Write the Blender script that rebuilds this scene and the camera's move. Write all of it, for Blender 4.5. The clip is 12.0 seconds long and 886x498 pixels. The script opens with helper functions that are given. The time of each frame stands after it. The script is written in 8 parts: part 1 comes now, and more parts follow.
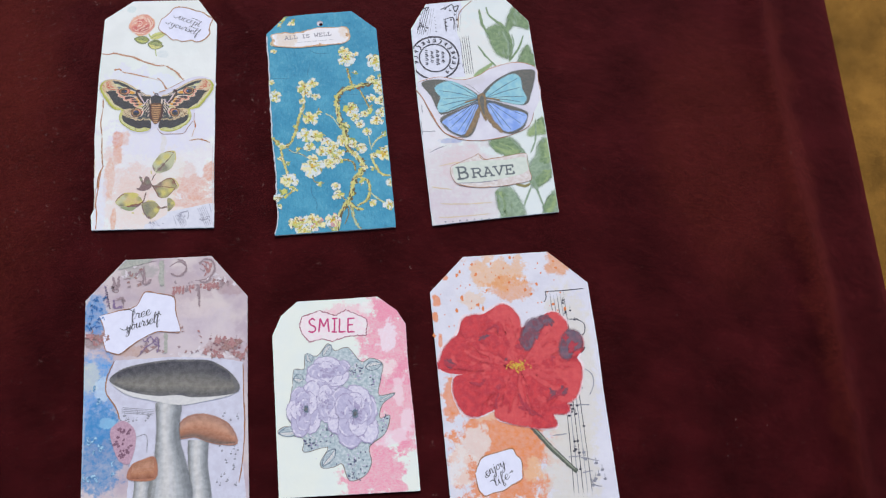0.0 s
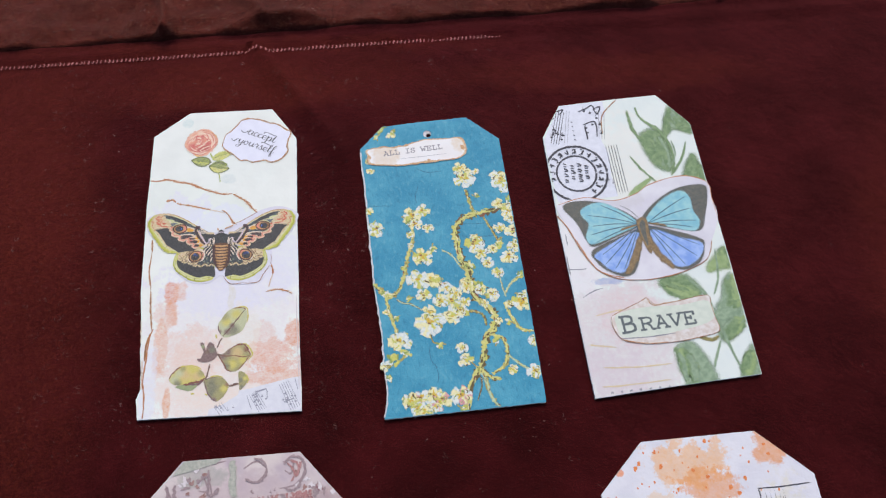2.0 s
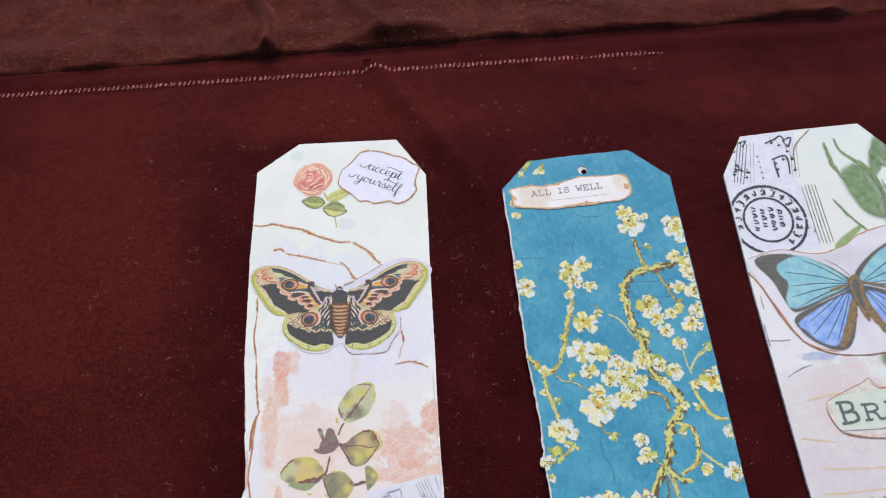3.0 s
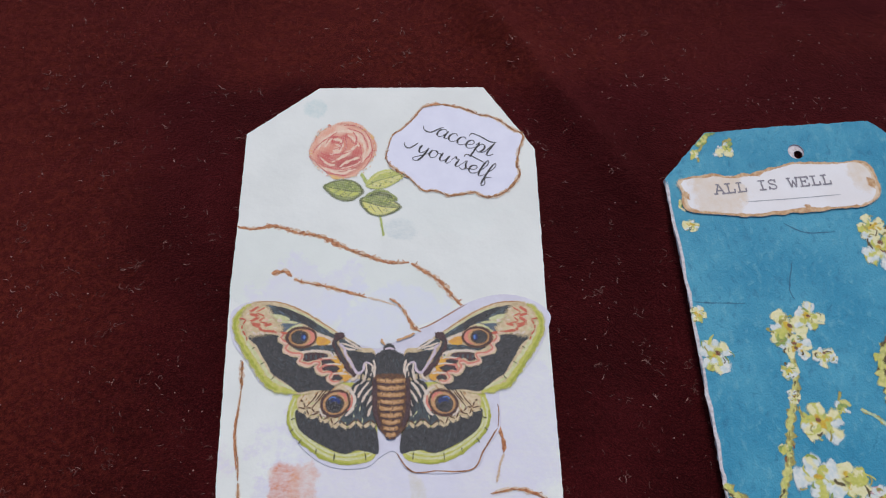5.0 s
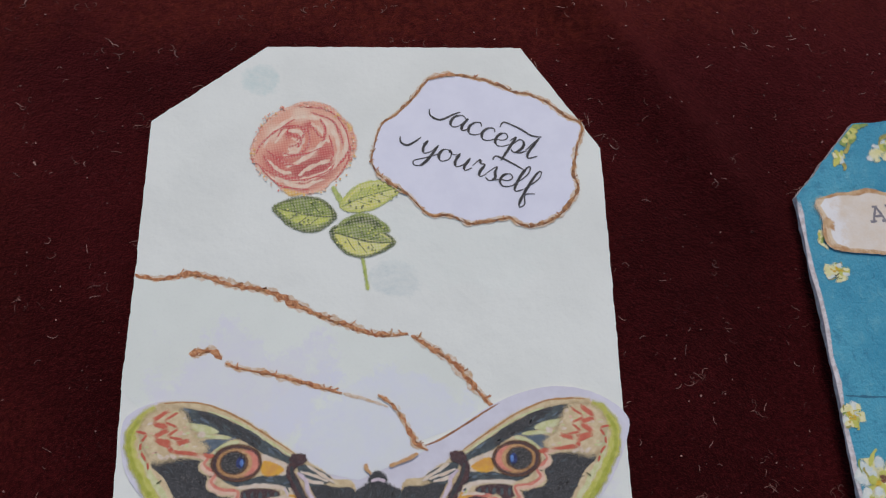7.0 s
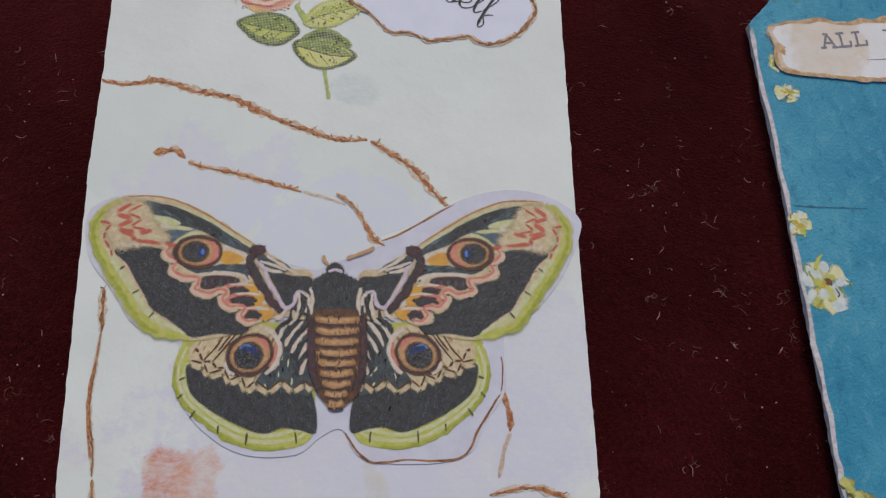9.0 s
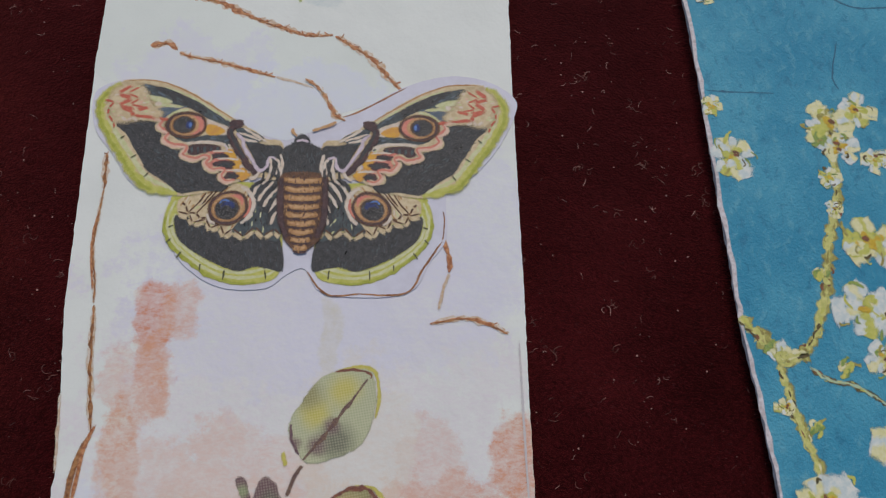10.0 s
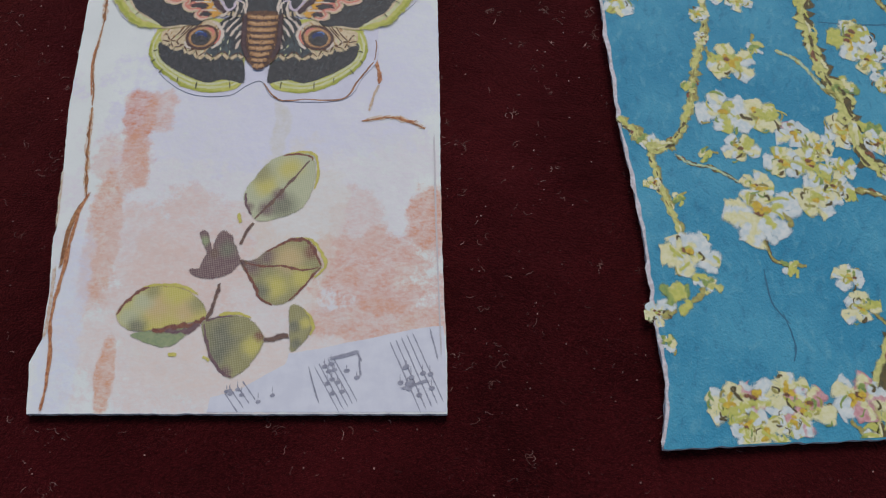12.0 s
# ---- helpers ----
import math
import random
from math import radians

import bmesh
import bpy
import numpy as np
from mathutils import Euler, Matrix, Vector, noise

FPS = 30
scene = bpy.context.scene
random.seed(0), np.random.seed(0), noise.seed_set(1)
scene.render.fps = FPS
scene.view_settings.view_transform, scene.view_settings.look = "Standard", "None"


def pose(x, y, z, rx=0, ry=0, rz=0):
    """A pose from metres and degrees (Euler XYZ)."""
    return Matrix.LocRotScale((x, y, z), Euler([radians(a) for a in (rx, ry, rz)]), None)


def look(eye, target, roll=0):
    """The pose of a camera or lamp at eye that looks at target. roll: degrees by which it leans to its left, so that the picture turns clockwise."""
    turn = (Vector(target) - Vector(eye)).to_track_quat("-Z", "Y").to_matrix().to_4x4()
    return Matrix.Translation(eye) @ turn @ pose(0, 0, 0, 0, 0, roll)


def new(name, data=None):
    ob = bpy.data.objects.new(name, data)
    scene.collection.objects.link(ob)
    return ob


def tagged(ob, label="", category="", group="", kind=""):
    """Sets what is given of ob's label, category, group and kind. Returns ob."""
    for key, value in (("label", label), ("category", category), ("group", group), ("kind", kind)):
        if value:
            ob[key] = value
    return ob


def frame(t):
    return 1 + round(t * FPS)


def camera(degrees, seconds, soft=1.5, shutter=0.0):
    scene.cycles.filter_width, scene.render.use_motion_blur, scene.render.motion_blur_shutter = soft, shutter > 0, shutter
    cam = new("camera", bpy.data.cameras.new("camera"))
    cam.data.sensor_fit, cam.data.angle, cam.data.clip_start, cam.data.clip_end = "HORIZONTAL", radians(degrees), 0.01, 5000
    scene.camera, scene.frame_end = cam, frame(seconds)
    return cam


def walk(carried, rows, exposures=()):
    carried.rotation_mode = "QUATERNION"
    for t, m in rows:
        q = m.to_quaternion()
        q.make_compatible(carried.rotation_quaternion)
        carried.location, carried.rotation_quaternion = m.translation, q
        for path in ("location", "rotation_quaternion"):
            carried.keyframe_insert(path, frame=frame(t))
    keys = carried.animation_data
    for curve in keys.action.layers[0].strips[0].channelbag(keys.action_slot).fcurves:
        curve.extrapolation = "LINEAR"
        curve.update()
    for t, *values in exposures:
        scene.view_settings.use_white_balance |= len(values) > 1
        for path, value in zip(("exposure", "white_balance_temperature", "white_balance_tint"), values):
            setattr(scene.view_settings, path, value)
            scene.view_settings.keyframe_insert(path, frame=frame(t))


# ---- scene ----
# ---- camera and walk ----
cam = camera(54.12, 12.0, 1.2)
PATH = [
    (0, 0.13853, -0.14902, 0.42144, 17.86, -4.13, -2.86),
    (0.5, 0.14249, -0.14019, 0.38493, 19.21, -3.72, -4.19),
    (1, 0.13528, -0.12611, 0.36286, 22.03, -3.55, -4.31),
    (1.5, 0.11202, -0.10670, 0.34497, 23.48, -3.64, -4.38),
    (2, 0.09114, -0.07963, 0.32128, 24.18, -2.86, -3.99),
    (2.5, 0.07248, -0.05614, 0.29324, 24.91, -1.62, -3.21),
    (3, 0.05464, -0.03754, 0.26711, 25.32, -0.69, -2.36),
    (3.2, 0.05183, -0.02925, 0.25737, 23.99, -0.98, -2.20),
    (4.8, 0.02683, 0.02286, 0.16857, 22.46, -2.81, -1.17),
    (5, 0.02882, 0.02912, 0.15765, 22.79, -3.07, -1.09),
    (5.5, 0.03030, 0.04250, 0.13646, 21.72, -3.38, -0.98),
    (6, 0.02696, 0.05512, 0.12081, 20.59, -4.18, -1.05),
    (6.5, 0.02661, 0.06696, 0.11232, 18.99, -4.69, -1.29),
    (6.7, 0.02574, 0.07064, 0.10989, 18.23, -4.85, -1.27),
    (8.3, 0.03203, 0.06373, 0.09593, 15.54, -5.31, -1.25),
    (8.5, 0.03090, 0.05748, 0.09635, 16.52, -5.22, -1.06),
    (9, 0.03147, 0.04614, 0.10252, 17.20, -5.14, -1.07),
    (9.5, 0.03984, 0.03541, 0.10964, 18.49, -2.90, -0.63),
    (10, 0.04207, 0.02094, 0.11315, 18.55, -2.81, -0.49),
    (10.5, 0.05084, 0.01151, 0.11568, 19.42, -2.04, -0.34),
    (11, 0.05007, -0.00403, 0.11630, 20.77, -1.84, -0.25),
    (11.5, 0.05294, -0.01283, 0.12111, 21.25, -1.16, -0.13),
    (12, 0.05744, -0.02564, 0.12403, 22.46, -0.87, -0.13),
]
EXPOSURES = [(0.0, -0.1, 6550, 10), (3.0, -0.06, 6750, 10), (5.0, -0.4, 6600, 11), (6.5, -0.56, 6700, 10), (8.5, -0.76, 6800, 10), (9.5, -0.76, 6850, 9), (12.0, -0.72, 6550, 9)]
walk(cam, [(t, pose(x, y, z, rx, ry, rz)) for t, x, y, z, rx, ry, rz in PATH], EXPOSURES)

# ---- daylight: a soft bright window side behind the cloth, and open sky light ----
world = bpy.data.worlds.new("daylight")
scene.world = world
world.use_nodes = True
sky = world.node_tree.nodes.new("ShaderNodeTexSky")
sky.sky_type, sky.sun_disc = "NISHITA", False
SUN_UP, SUN_ROUND = radians(52), radians(8)
sky.sun_elevation, sky.sun_rotation = SUN_UP, SUN_ROUND
background = world.node_tree.nodes["Background"]
background.inputs["Strength"].default_value = 0.135
world.node_tree.links.new(sky.outputs[0], background.inputs["Color"])
sun = new("sun", bpy.data.lights.new("sun", "SUN"))
sun.data.energy, sun.data.angle, sun.data.color = 2.5, radians(26), (1.0, 0.93, 0.86)
sun.matrix_world = look((0.3 * math.sin(SUN_ROUND), 0.3 * math.cos(SUN_ROUND), 0.3 * math.tan(SUN_UP)), (0, 0, 0))

# ---- materials ----
MM = 0.001


def lin(r, g, b):
    """Linear colour from the 0 to 255 scale of a paint chart."""
    return tuple(((c / 255 + 0.055) / 1.055) ** 2.4 if c > 10 else c / 255 / 12.92 for c in (r, g, b)) + (1.0,)


class Nodes:
    """A short hand for the nodes of one material, with places in millimetres."""

    def __init__(self, name, rough=0.6, spec=0.25):
        self.mat = bpy.data.materials.new(name)
        self.mat.use_nodes = True
        self.tree = self.mat.node_tree
        self.bsdf = self.tree.nodes["Principled BSDF"]
        self.bsdf.inputs["Roughness"].default_value = rough
        self.bsdf.inputs["Specular IOR Level"].default_value = spec
        geo = self.add("ShaderNodeNewGeometry")
        self.place = self.math3("SCALE", geo.outputs["Position"], scale=1000.0)

    def add(self, kind, **values):
        node = self.tree.nodes.new(kind)
        for key, value in values.items():
            setattr(node, key, value)
        return node

    def put(self, socket, value):
        if hasattr(value, "links"):
            self.tree.links.new(value, socket)
        else:
            socket.default_value = value

    def math(self, op, a, b=0.0, clamp=False):
        node = self.add("ShaderNodeMath", operation=op, use_clamp=clamp)
        self.put(node.inputs[0], a), self.put(node.inputs[1], b)
        return node.outputs[0]

    def math3(self, op, a, b=(0, 0, 0), scale=1.0):
        node = self.add("ShaderNodeVectorMath", operation=op)
        self.put(node.inputs[0], a)
        if op == "SCALE":
            node.inputs["Scale"].default_value = scale
        else:
            self.put(node.inputs[1], b)
        return node.outputs["Value"] if op in ("LENGTH", "DOT_PRODUCT") else node.outputs["Vector"]

    def noise(self, size, detail=3.0, rough=0.55, at=None, colour=False, stretch=None):
        """Noise with features of that many millimetres."""
        node = self.add("ShaderNodeTexNoise")
        node.inputs["Scale"].default_value = 1.0 / size
        node.inputs["Detail"].default_value, node.inputs["Roughness"].default_value = detail, rough
        where = at or self.place
        if stretch:
            where = self.math3("MULTIPLY", where, stretch)
        self.put(node.inputs["Vector"], where)
        return node.outputs["Color" if colour else "Fac"]

    def ramp(self, value, low, high):
        node = self.add("ShaderNodeMapRange", interpolation_type="SMOOTHSTEP")
        self.put(node.inputs["Value"], value)
        node.inputs["From Min"].default_value, node.inputs["From Max"].default_value = low, high
        return node.outputs["Result"]

    def mix(self, amount, a, b):
        node = self.add("ShaderNodeMix", data_type="RGBA")
        self.put(node.inputs["Factor"], amount)
        self.put(node.inputs[6], a), self.put(node.inputs[7], b)
        return node.outputs[2]

    def warped(self, size, amount):
        shift = self.math3("SUBTRACT", self.noise(size, 4.0, 0.6, colour=True), (0.5, 0.5, 0.5))
        return self.math3("ADD", self.place, self.math3("SCALE", shift, scale=amount))

    def bump(self, height, strength, distance=0.0002, normal=None):
        node = self.add("ShaderNodeBump")
        node.inputs["Strength"].default_value, node.inputs["Distance"].default_value = strength, distance
        self.put(node.inputs["Height"], height)
        if normal is not None:
            self.put(node.inputs["Normal"], normal)
        self.put(self.bsdf.inputs["Normal"], node.outputs[0])

    def done(self, colour):
        self.put(self.bsdf.inputs["Base Color"], colour)
        return self.mat


INKS, INK_TONES = {}, {}


def ink(name, a, b=None, size=1.2, dots=0.0, rough=0.55, grain=0.07):
    """Printed or painted colour on paper: two tints in soft blotches, fine paper grain, and a halftone screen if dots > 0."""
    if name in INKS:
        return INKS[name]
    n = Nodes(name, rough)
    b = b or tuple(max(0, c - 18) for c in a)
    INK_TONES[name] = tuple((p + q) / 2 for p, q in zip(a, b))
    colour = n.mix(n.ramp(n.noise(size, 4.0, 0.6), 0.34, 0.66), lin(*a), lin(*b))
    fine = n.noise(0.16, 2.0)
    colour = n.mix(n.math("MULTIPLY", n.ramp(fine, 0.45, 0.75), grain), colour, lin(236, 232, 226))
    if dots:
        screen = n.math3("MULTIPLY", n.place, (11.5, 11.5, 0))
        turned = n.add("ShaderNodeVectorRotate", rotation_type="Z_AXIS")
        turned.inputs["Angle"].default_value = 0.6
        n.put(turned.inputs["Vector"], screen)
        split = n.add("ShaderNodeSeparateXYZ")
        n.put(split.inputs[0], turned.outputs[0])
        wave = n.math("MULTIPLY", n.math("SINE", split.outputs[0]), n.math("SINE", split.outputs[1]))
        tone = n.math("ADD", wave, n.math("MULTIPLY", n.math("SUBTRACT", n.noise(2.2, 2.0), 0.5), 1.6))
        colour = n.mix(n.math("MULTIPLY", n.ramp(tone, -0.1, 0.35), dots), colour, lin(238, 226, 205))
    n.bump(n.noise(0.25, 3.0), 0.25, 0.00005)
    fade = n.add("ShaderNodeAttribute", attribute_name="fade")
    # towards its rim the ink breaks up into ever finer grains
    grains = n.noise(0.045, 1.0, 0.5)
    kept = n.math("GREATER_THAN", grains, n.math("ADD", 0.3, n.math("MULTIPLY", fade.outputs["Fac"], 0.4)))
    n.put(n.bsdf.inputs["Alpha"], n.math("MAXIMUM", kept, n.math("LESS_THAN", fade.outputs["Fac"], 0.004)))
    INKS[name] = n.done(colour)
    return INKS[name]


def stained(name, base, stains, tint=None, crumple=0.35, wash=0.5, wax=0.0):
    """Card with watery stains: rows of centre x, y, radii, colour, strength, raggedness in millimetres."""
    n = Nodes(name, 0.6)
    colour = n.mix(n.ramp(n.noise(14, 3.0), 0.35, 0.7), lin(*base), lin(*(tint or tuple(c - 6 for c in base))))
    colour = n.mix(n.math("MULTIPLY", n.ramp(n.noise(0.35, 3.0), 0.5, 0.8), 0.10), colour, lin(196, 190, 186))
    paper = n.ramp(n.noise(2.6, 5.0, 0.7), 0.3, 0.75)
    crayon = n.ramp(n.noise(0.7, 5.0, 0.75, n.warped(4, 2.0), stretch=(0.7, 1.4, 1.0)), 0.34, 0.68)
    breaks = {}
    for x, y, rx, ry, tone, strength, torn in stains:
        if torn not in breaks:
            rough = n.math("SUBTRACT", n.noise(1.6 + 2.4 * torn, 7.0, 0.72), 0.5)
            breaks[torn] = n.math("MULTIPLY", rough, 0.7 + 0.9 * torn), n.warped(3 + 2 * torn, 1.2 + torn)
        off = n.math3("MULTIPLY", n.math3("SUBTRACT", breaks[torn][1], (x, y, 0)), (1 / rx, 1 / ry, 0))
        split = n.add("ShaderNodeSeparateXYZ")
        n.put(split.inputs[0], off)
        far = n.math("POWER", n.math("ADD", n.math("POWER", n.math("ABSOLUTE", split.outputs[0]), 2.4), n.math("POWER", n.math("ABSOLUTE", split.outputs[1]), 2.4)), 0.4167)
        mask = n.math("SUBTRACT", 1.0, n.ramp(n.math("ADD", far, breaks[torn][0]), 0.74, 1.06))
        mask = n.math("MULTIPLY", mask, n.math("ADD", n.math("MULTIPLY", paper, wash * strength), strength * (1 - wash)), clamp=True)
        if wax:
            mask = n.math("MULTIPLY", mask, n.math("ADD", 1 - wax, n.math("MULTIPLY", crayon, 1.5 * wax)), clamp=True)
        colour = n.mix(mask, colour, lin(*tone))
    n.bump(n.math("ADD", n.noise(9, 4.0), n.math("MULTIPLY", n.noise(0.3, 3.0), 0.05)), crumple, 0.0009)
    return n.done(colour)


def velvet(name, deep, pile, brushed_and_lit=(), worn=0.0):
    n = Nodes(name, 1.0, 0.02)
    tone = n.math("ADD", n.math("MULTIPLY", n.noise(30, 4.0, 0.6), 0.34), n.math("MULTIPLY", n.noise(0.5, 4.0, 0.8), 0.6))
    n.bsdf.inputs["Sheen Weight"].default_value = 1.0
    n.bsdf.inputs["Sheen Roughness"].default_value = 0.3
    n.put(n.bsdf.inputs["Sheen Tint"], n.mix(n.ramp(tone, 0.35, 0.85), lin(*pile), lin(*(min(255, c + 26) for c in pile))))
    # the nap leans over towards the far side
    geo = n.add("ShaderNodeNewGeometry")
    leaning = n.math3("NORMALIZE", n.math3("ADD", geo.outputs["Normal"], (0.05, 0.8, 0.0)))
    n.bump(n.math("ADD", n.math("MULTIPLY", n.noise(0.35, 3.0, 0.7), 0.5), n.math("MULTIPLY", n.noise(7, 4.0), 1.4)), 0.7, 0.0008, leaning)
    colour = n.mix(n.ramp(tone, 0.36, 0.66), lin(*(c * 0.86 for c in deep)), lin(*(c * 1.7 + 6 for c in deep)))
    # rubbed flecks where the pile parts
    flecks = n.math("MULTIPLY", n.ramp(n.noise(0.55, 3.0, 0.7), 0.6, 0.74), n.ramp(n.noise(6, 3.0, 0.6), 0.42, 0.66))
    colour = n.mix(n.math("MULTIPLY", flecks, 0.6), colour, lin(*(c * 1.3 + 46 for c in deep)))
    if worn:
        # crushed pile: matted dark hollows and browned tufts
        tufts = n.noise(1.5, 6.0, 0.85, n.warped(6, 4.0))
        colour = n.mix(n.math("MULTIPLY", n.ramp(tufts, 0.5, 0.36), worn), colour, lin(34, 12, 11))
        colour = n.mix(n.math("MULTIPLY", n.ramp(tufts, 0.53, 0.66), worn), colour, lin(100, 62, 46))
        colour = n.mix(n.math("MULTIPLY", n.ramp(n.noise(0.5, 4.0, 0.8), 0.57, 0.68), 0.7 * worn), colour, lin(156, 116, 88))
    for x, y, rx, ry in brushed_and_lit:
        # dustier, browner nap; along hem and fold ridge it is sheen painted as colour
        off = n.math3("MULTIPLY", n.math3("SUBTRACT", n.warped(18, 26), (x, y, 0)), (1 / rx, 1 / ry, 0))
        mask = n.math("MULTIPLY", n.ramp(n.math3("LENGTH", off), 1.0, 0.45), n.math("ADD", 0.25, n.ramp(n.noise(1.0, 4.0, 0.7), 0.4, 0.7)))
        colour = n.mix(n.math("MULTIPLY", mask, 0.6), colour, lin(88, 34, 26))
    return n.done(colour)


# rows by the hem and on the ridge at x 371 paint in their sheen
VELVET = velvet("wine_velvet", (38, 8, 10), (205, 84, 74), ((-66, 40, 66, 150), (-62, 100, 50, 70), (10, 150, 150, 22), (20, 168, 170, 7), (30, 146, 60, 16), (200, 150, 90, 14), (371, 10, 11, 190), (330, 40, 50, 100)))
# crushed pile, its base colour also lightened and browned to paint in glare
VELVET_BACK = velvet("wine_velvet_rubbed_glare", (62, 24, 20), (170, 104, 88), worn=0.8)
GOLD = velvet("gold_plush", (98, 70, 30), (150, 112, 62))
FIBRE = ink("pale_fibre", (176, 128, 118), (104, 66, 64), 1.0)
DULL_FIBRE = ink("dull_fibre", (116, 66, 58), (88, 44, 40), 1.0)
TUFT = ink("crushed_tuft", (120, 82, 62), (92, 50, 40), 1.0, rough=0.9)
TUFT_DARK = ink("dark_tuft", (46, 18, 16), (62, 26, 22), 1.0, rough=0.9)
THREAD = ink("rose_thread", (200, 120, 116), (164, 84, 84), 1.0, rough=0.8)
EDGE = ink("paper_core", (226, 220, 222), (196, 184, 184), 0.8)
BURNT = ink("burnt_edge", (120, 72, 44), (186, 132, 84), 0.7)
RUST = ink("rust_edge", (156, 88, 52), (212, 152, 106), 0.5)
PALE_TEAR = ink("pale_torn_fibre", (226, 214, 200), (206, 172, 138), 0.7)
BLACK = ink("printed_black", (52, 50, 52), (70, 68, 68), 1.5, grain=0.18)
GREY = ink("printed_grey", (128, 128, 136), (160, 160, 168), 0.8)
WRITING = ink("writing_black", (44, 42, 46), (58, 56, 60), 1.0)
LABEL = ink("label_white", (234, 234, 247), (229, 229, 243), 4.0)

# ---- geometry helpers, in millimetres ----
dice = random.Random(7)


def spline(points, steps=6, closed=False):
    """A smooth line through the points."""
    count, out = len(points), []
    p = [Vector((x, y)) for x, y in points]
    for i in range(count if closed else count - 1):
        a, b = p[i - 1] if closed or i else p[0], p[i]
        c, d = p[(i + 1) % count], p[(i + 2) % count] if closed or i + 2 < count else p[-1]
        for k in range(steps):
            t = k / steps
            out.append(0.5 * (2 * b + (c - a) * t + (2 * a - 5 * b + 4 * c - d) * t * t + (3 * b - a - 3 * c + d) * t**3))
    return out if closed else out + [p[-1]]


def ragged(line, amount, size, seed=0.0, step=0.5):
    """The closed line with an uneven, cut or torn run."""
    out = []
    for i, a in enumerate(line):
        a, b = Vector(a), Vector(line[(i + 1) % len(line)])
        cuts = max(1, int((b - a).length / step))
        for k in range(cuts):
            q = a.lerp(b, k / cuts)
            shift = noise.noise_vector((q.x / size, q.y / size, seed))
            out.append(q + amount * Vector((shift.x, shift.y)))
    return out


def empty(name, x, y, z, label, category, group=""):
    ob = new(name)
    ob.location = (x * MM, y * MM, z * MM)
    ob.empty_display_size = 0.01
    tagged(ob, label, category, group)
    return ob


def origin(ob):
    place = Vector((0, 0, 0))
    while ob:
        place, ob = place + ob.location, ob.parent
    return place


def link(name, data, parent=None, label=""):
    """The mesh, drawn in the plan's millimetres, as an object under its thing."""
    ob = new(name, data)
    base = origin(parent)
    data.transform(Matrix.Translation(-base))
    ob.parent = parent
    if label:
        tagged(ob, label)
    return ob


FACES = {}


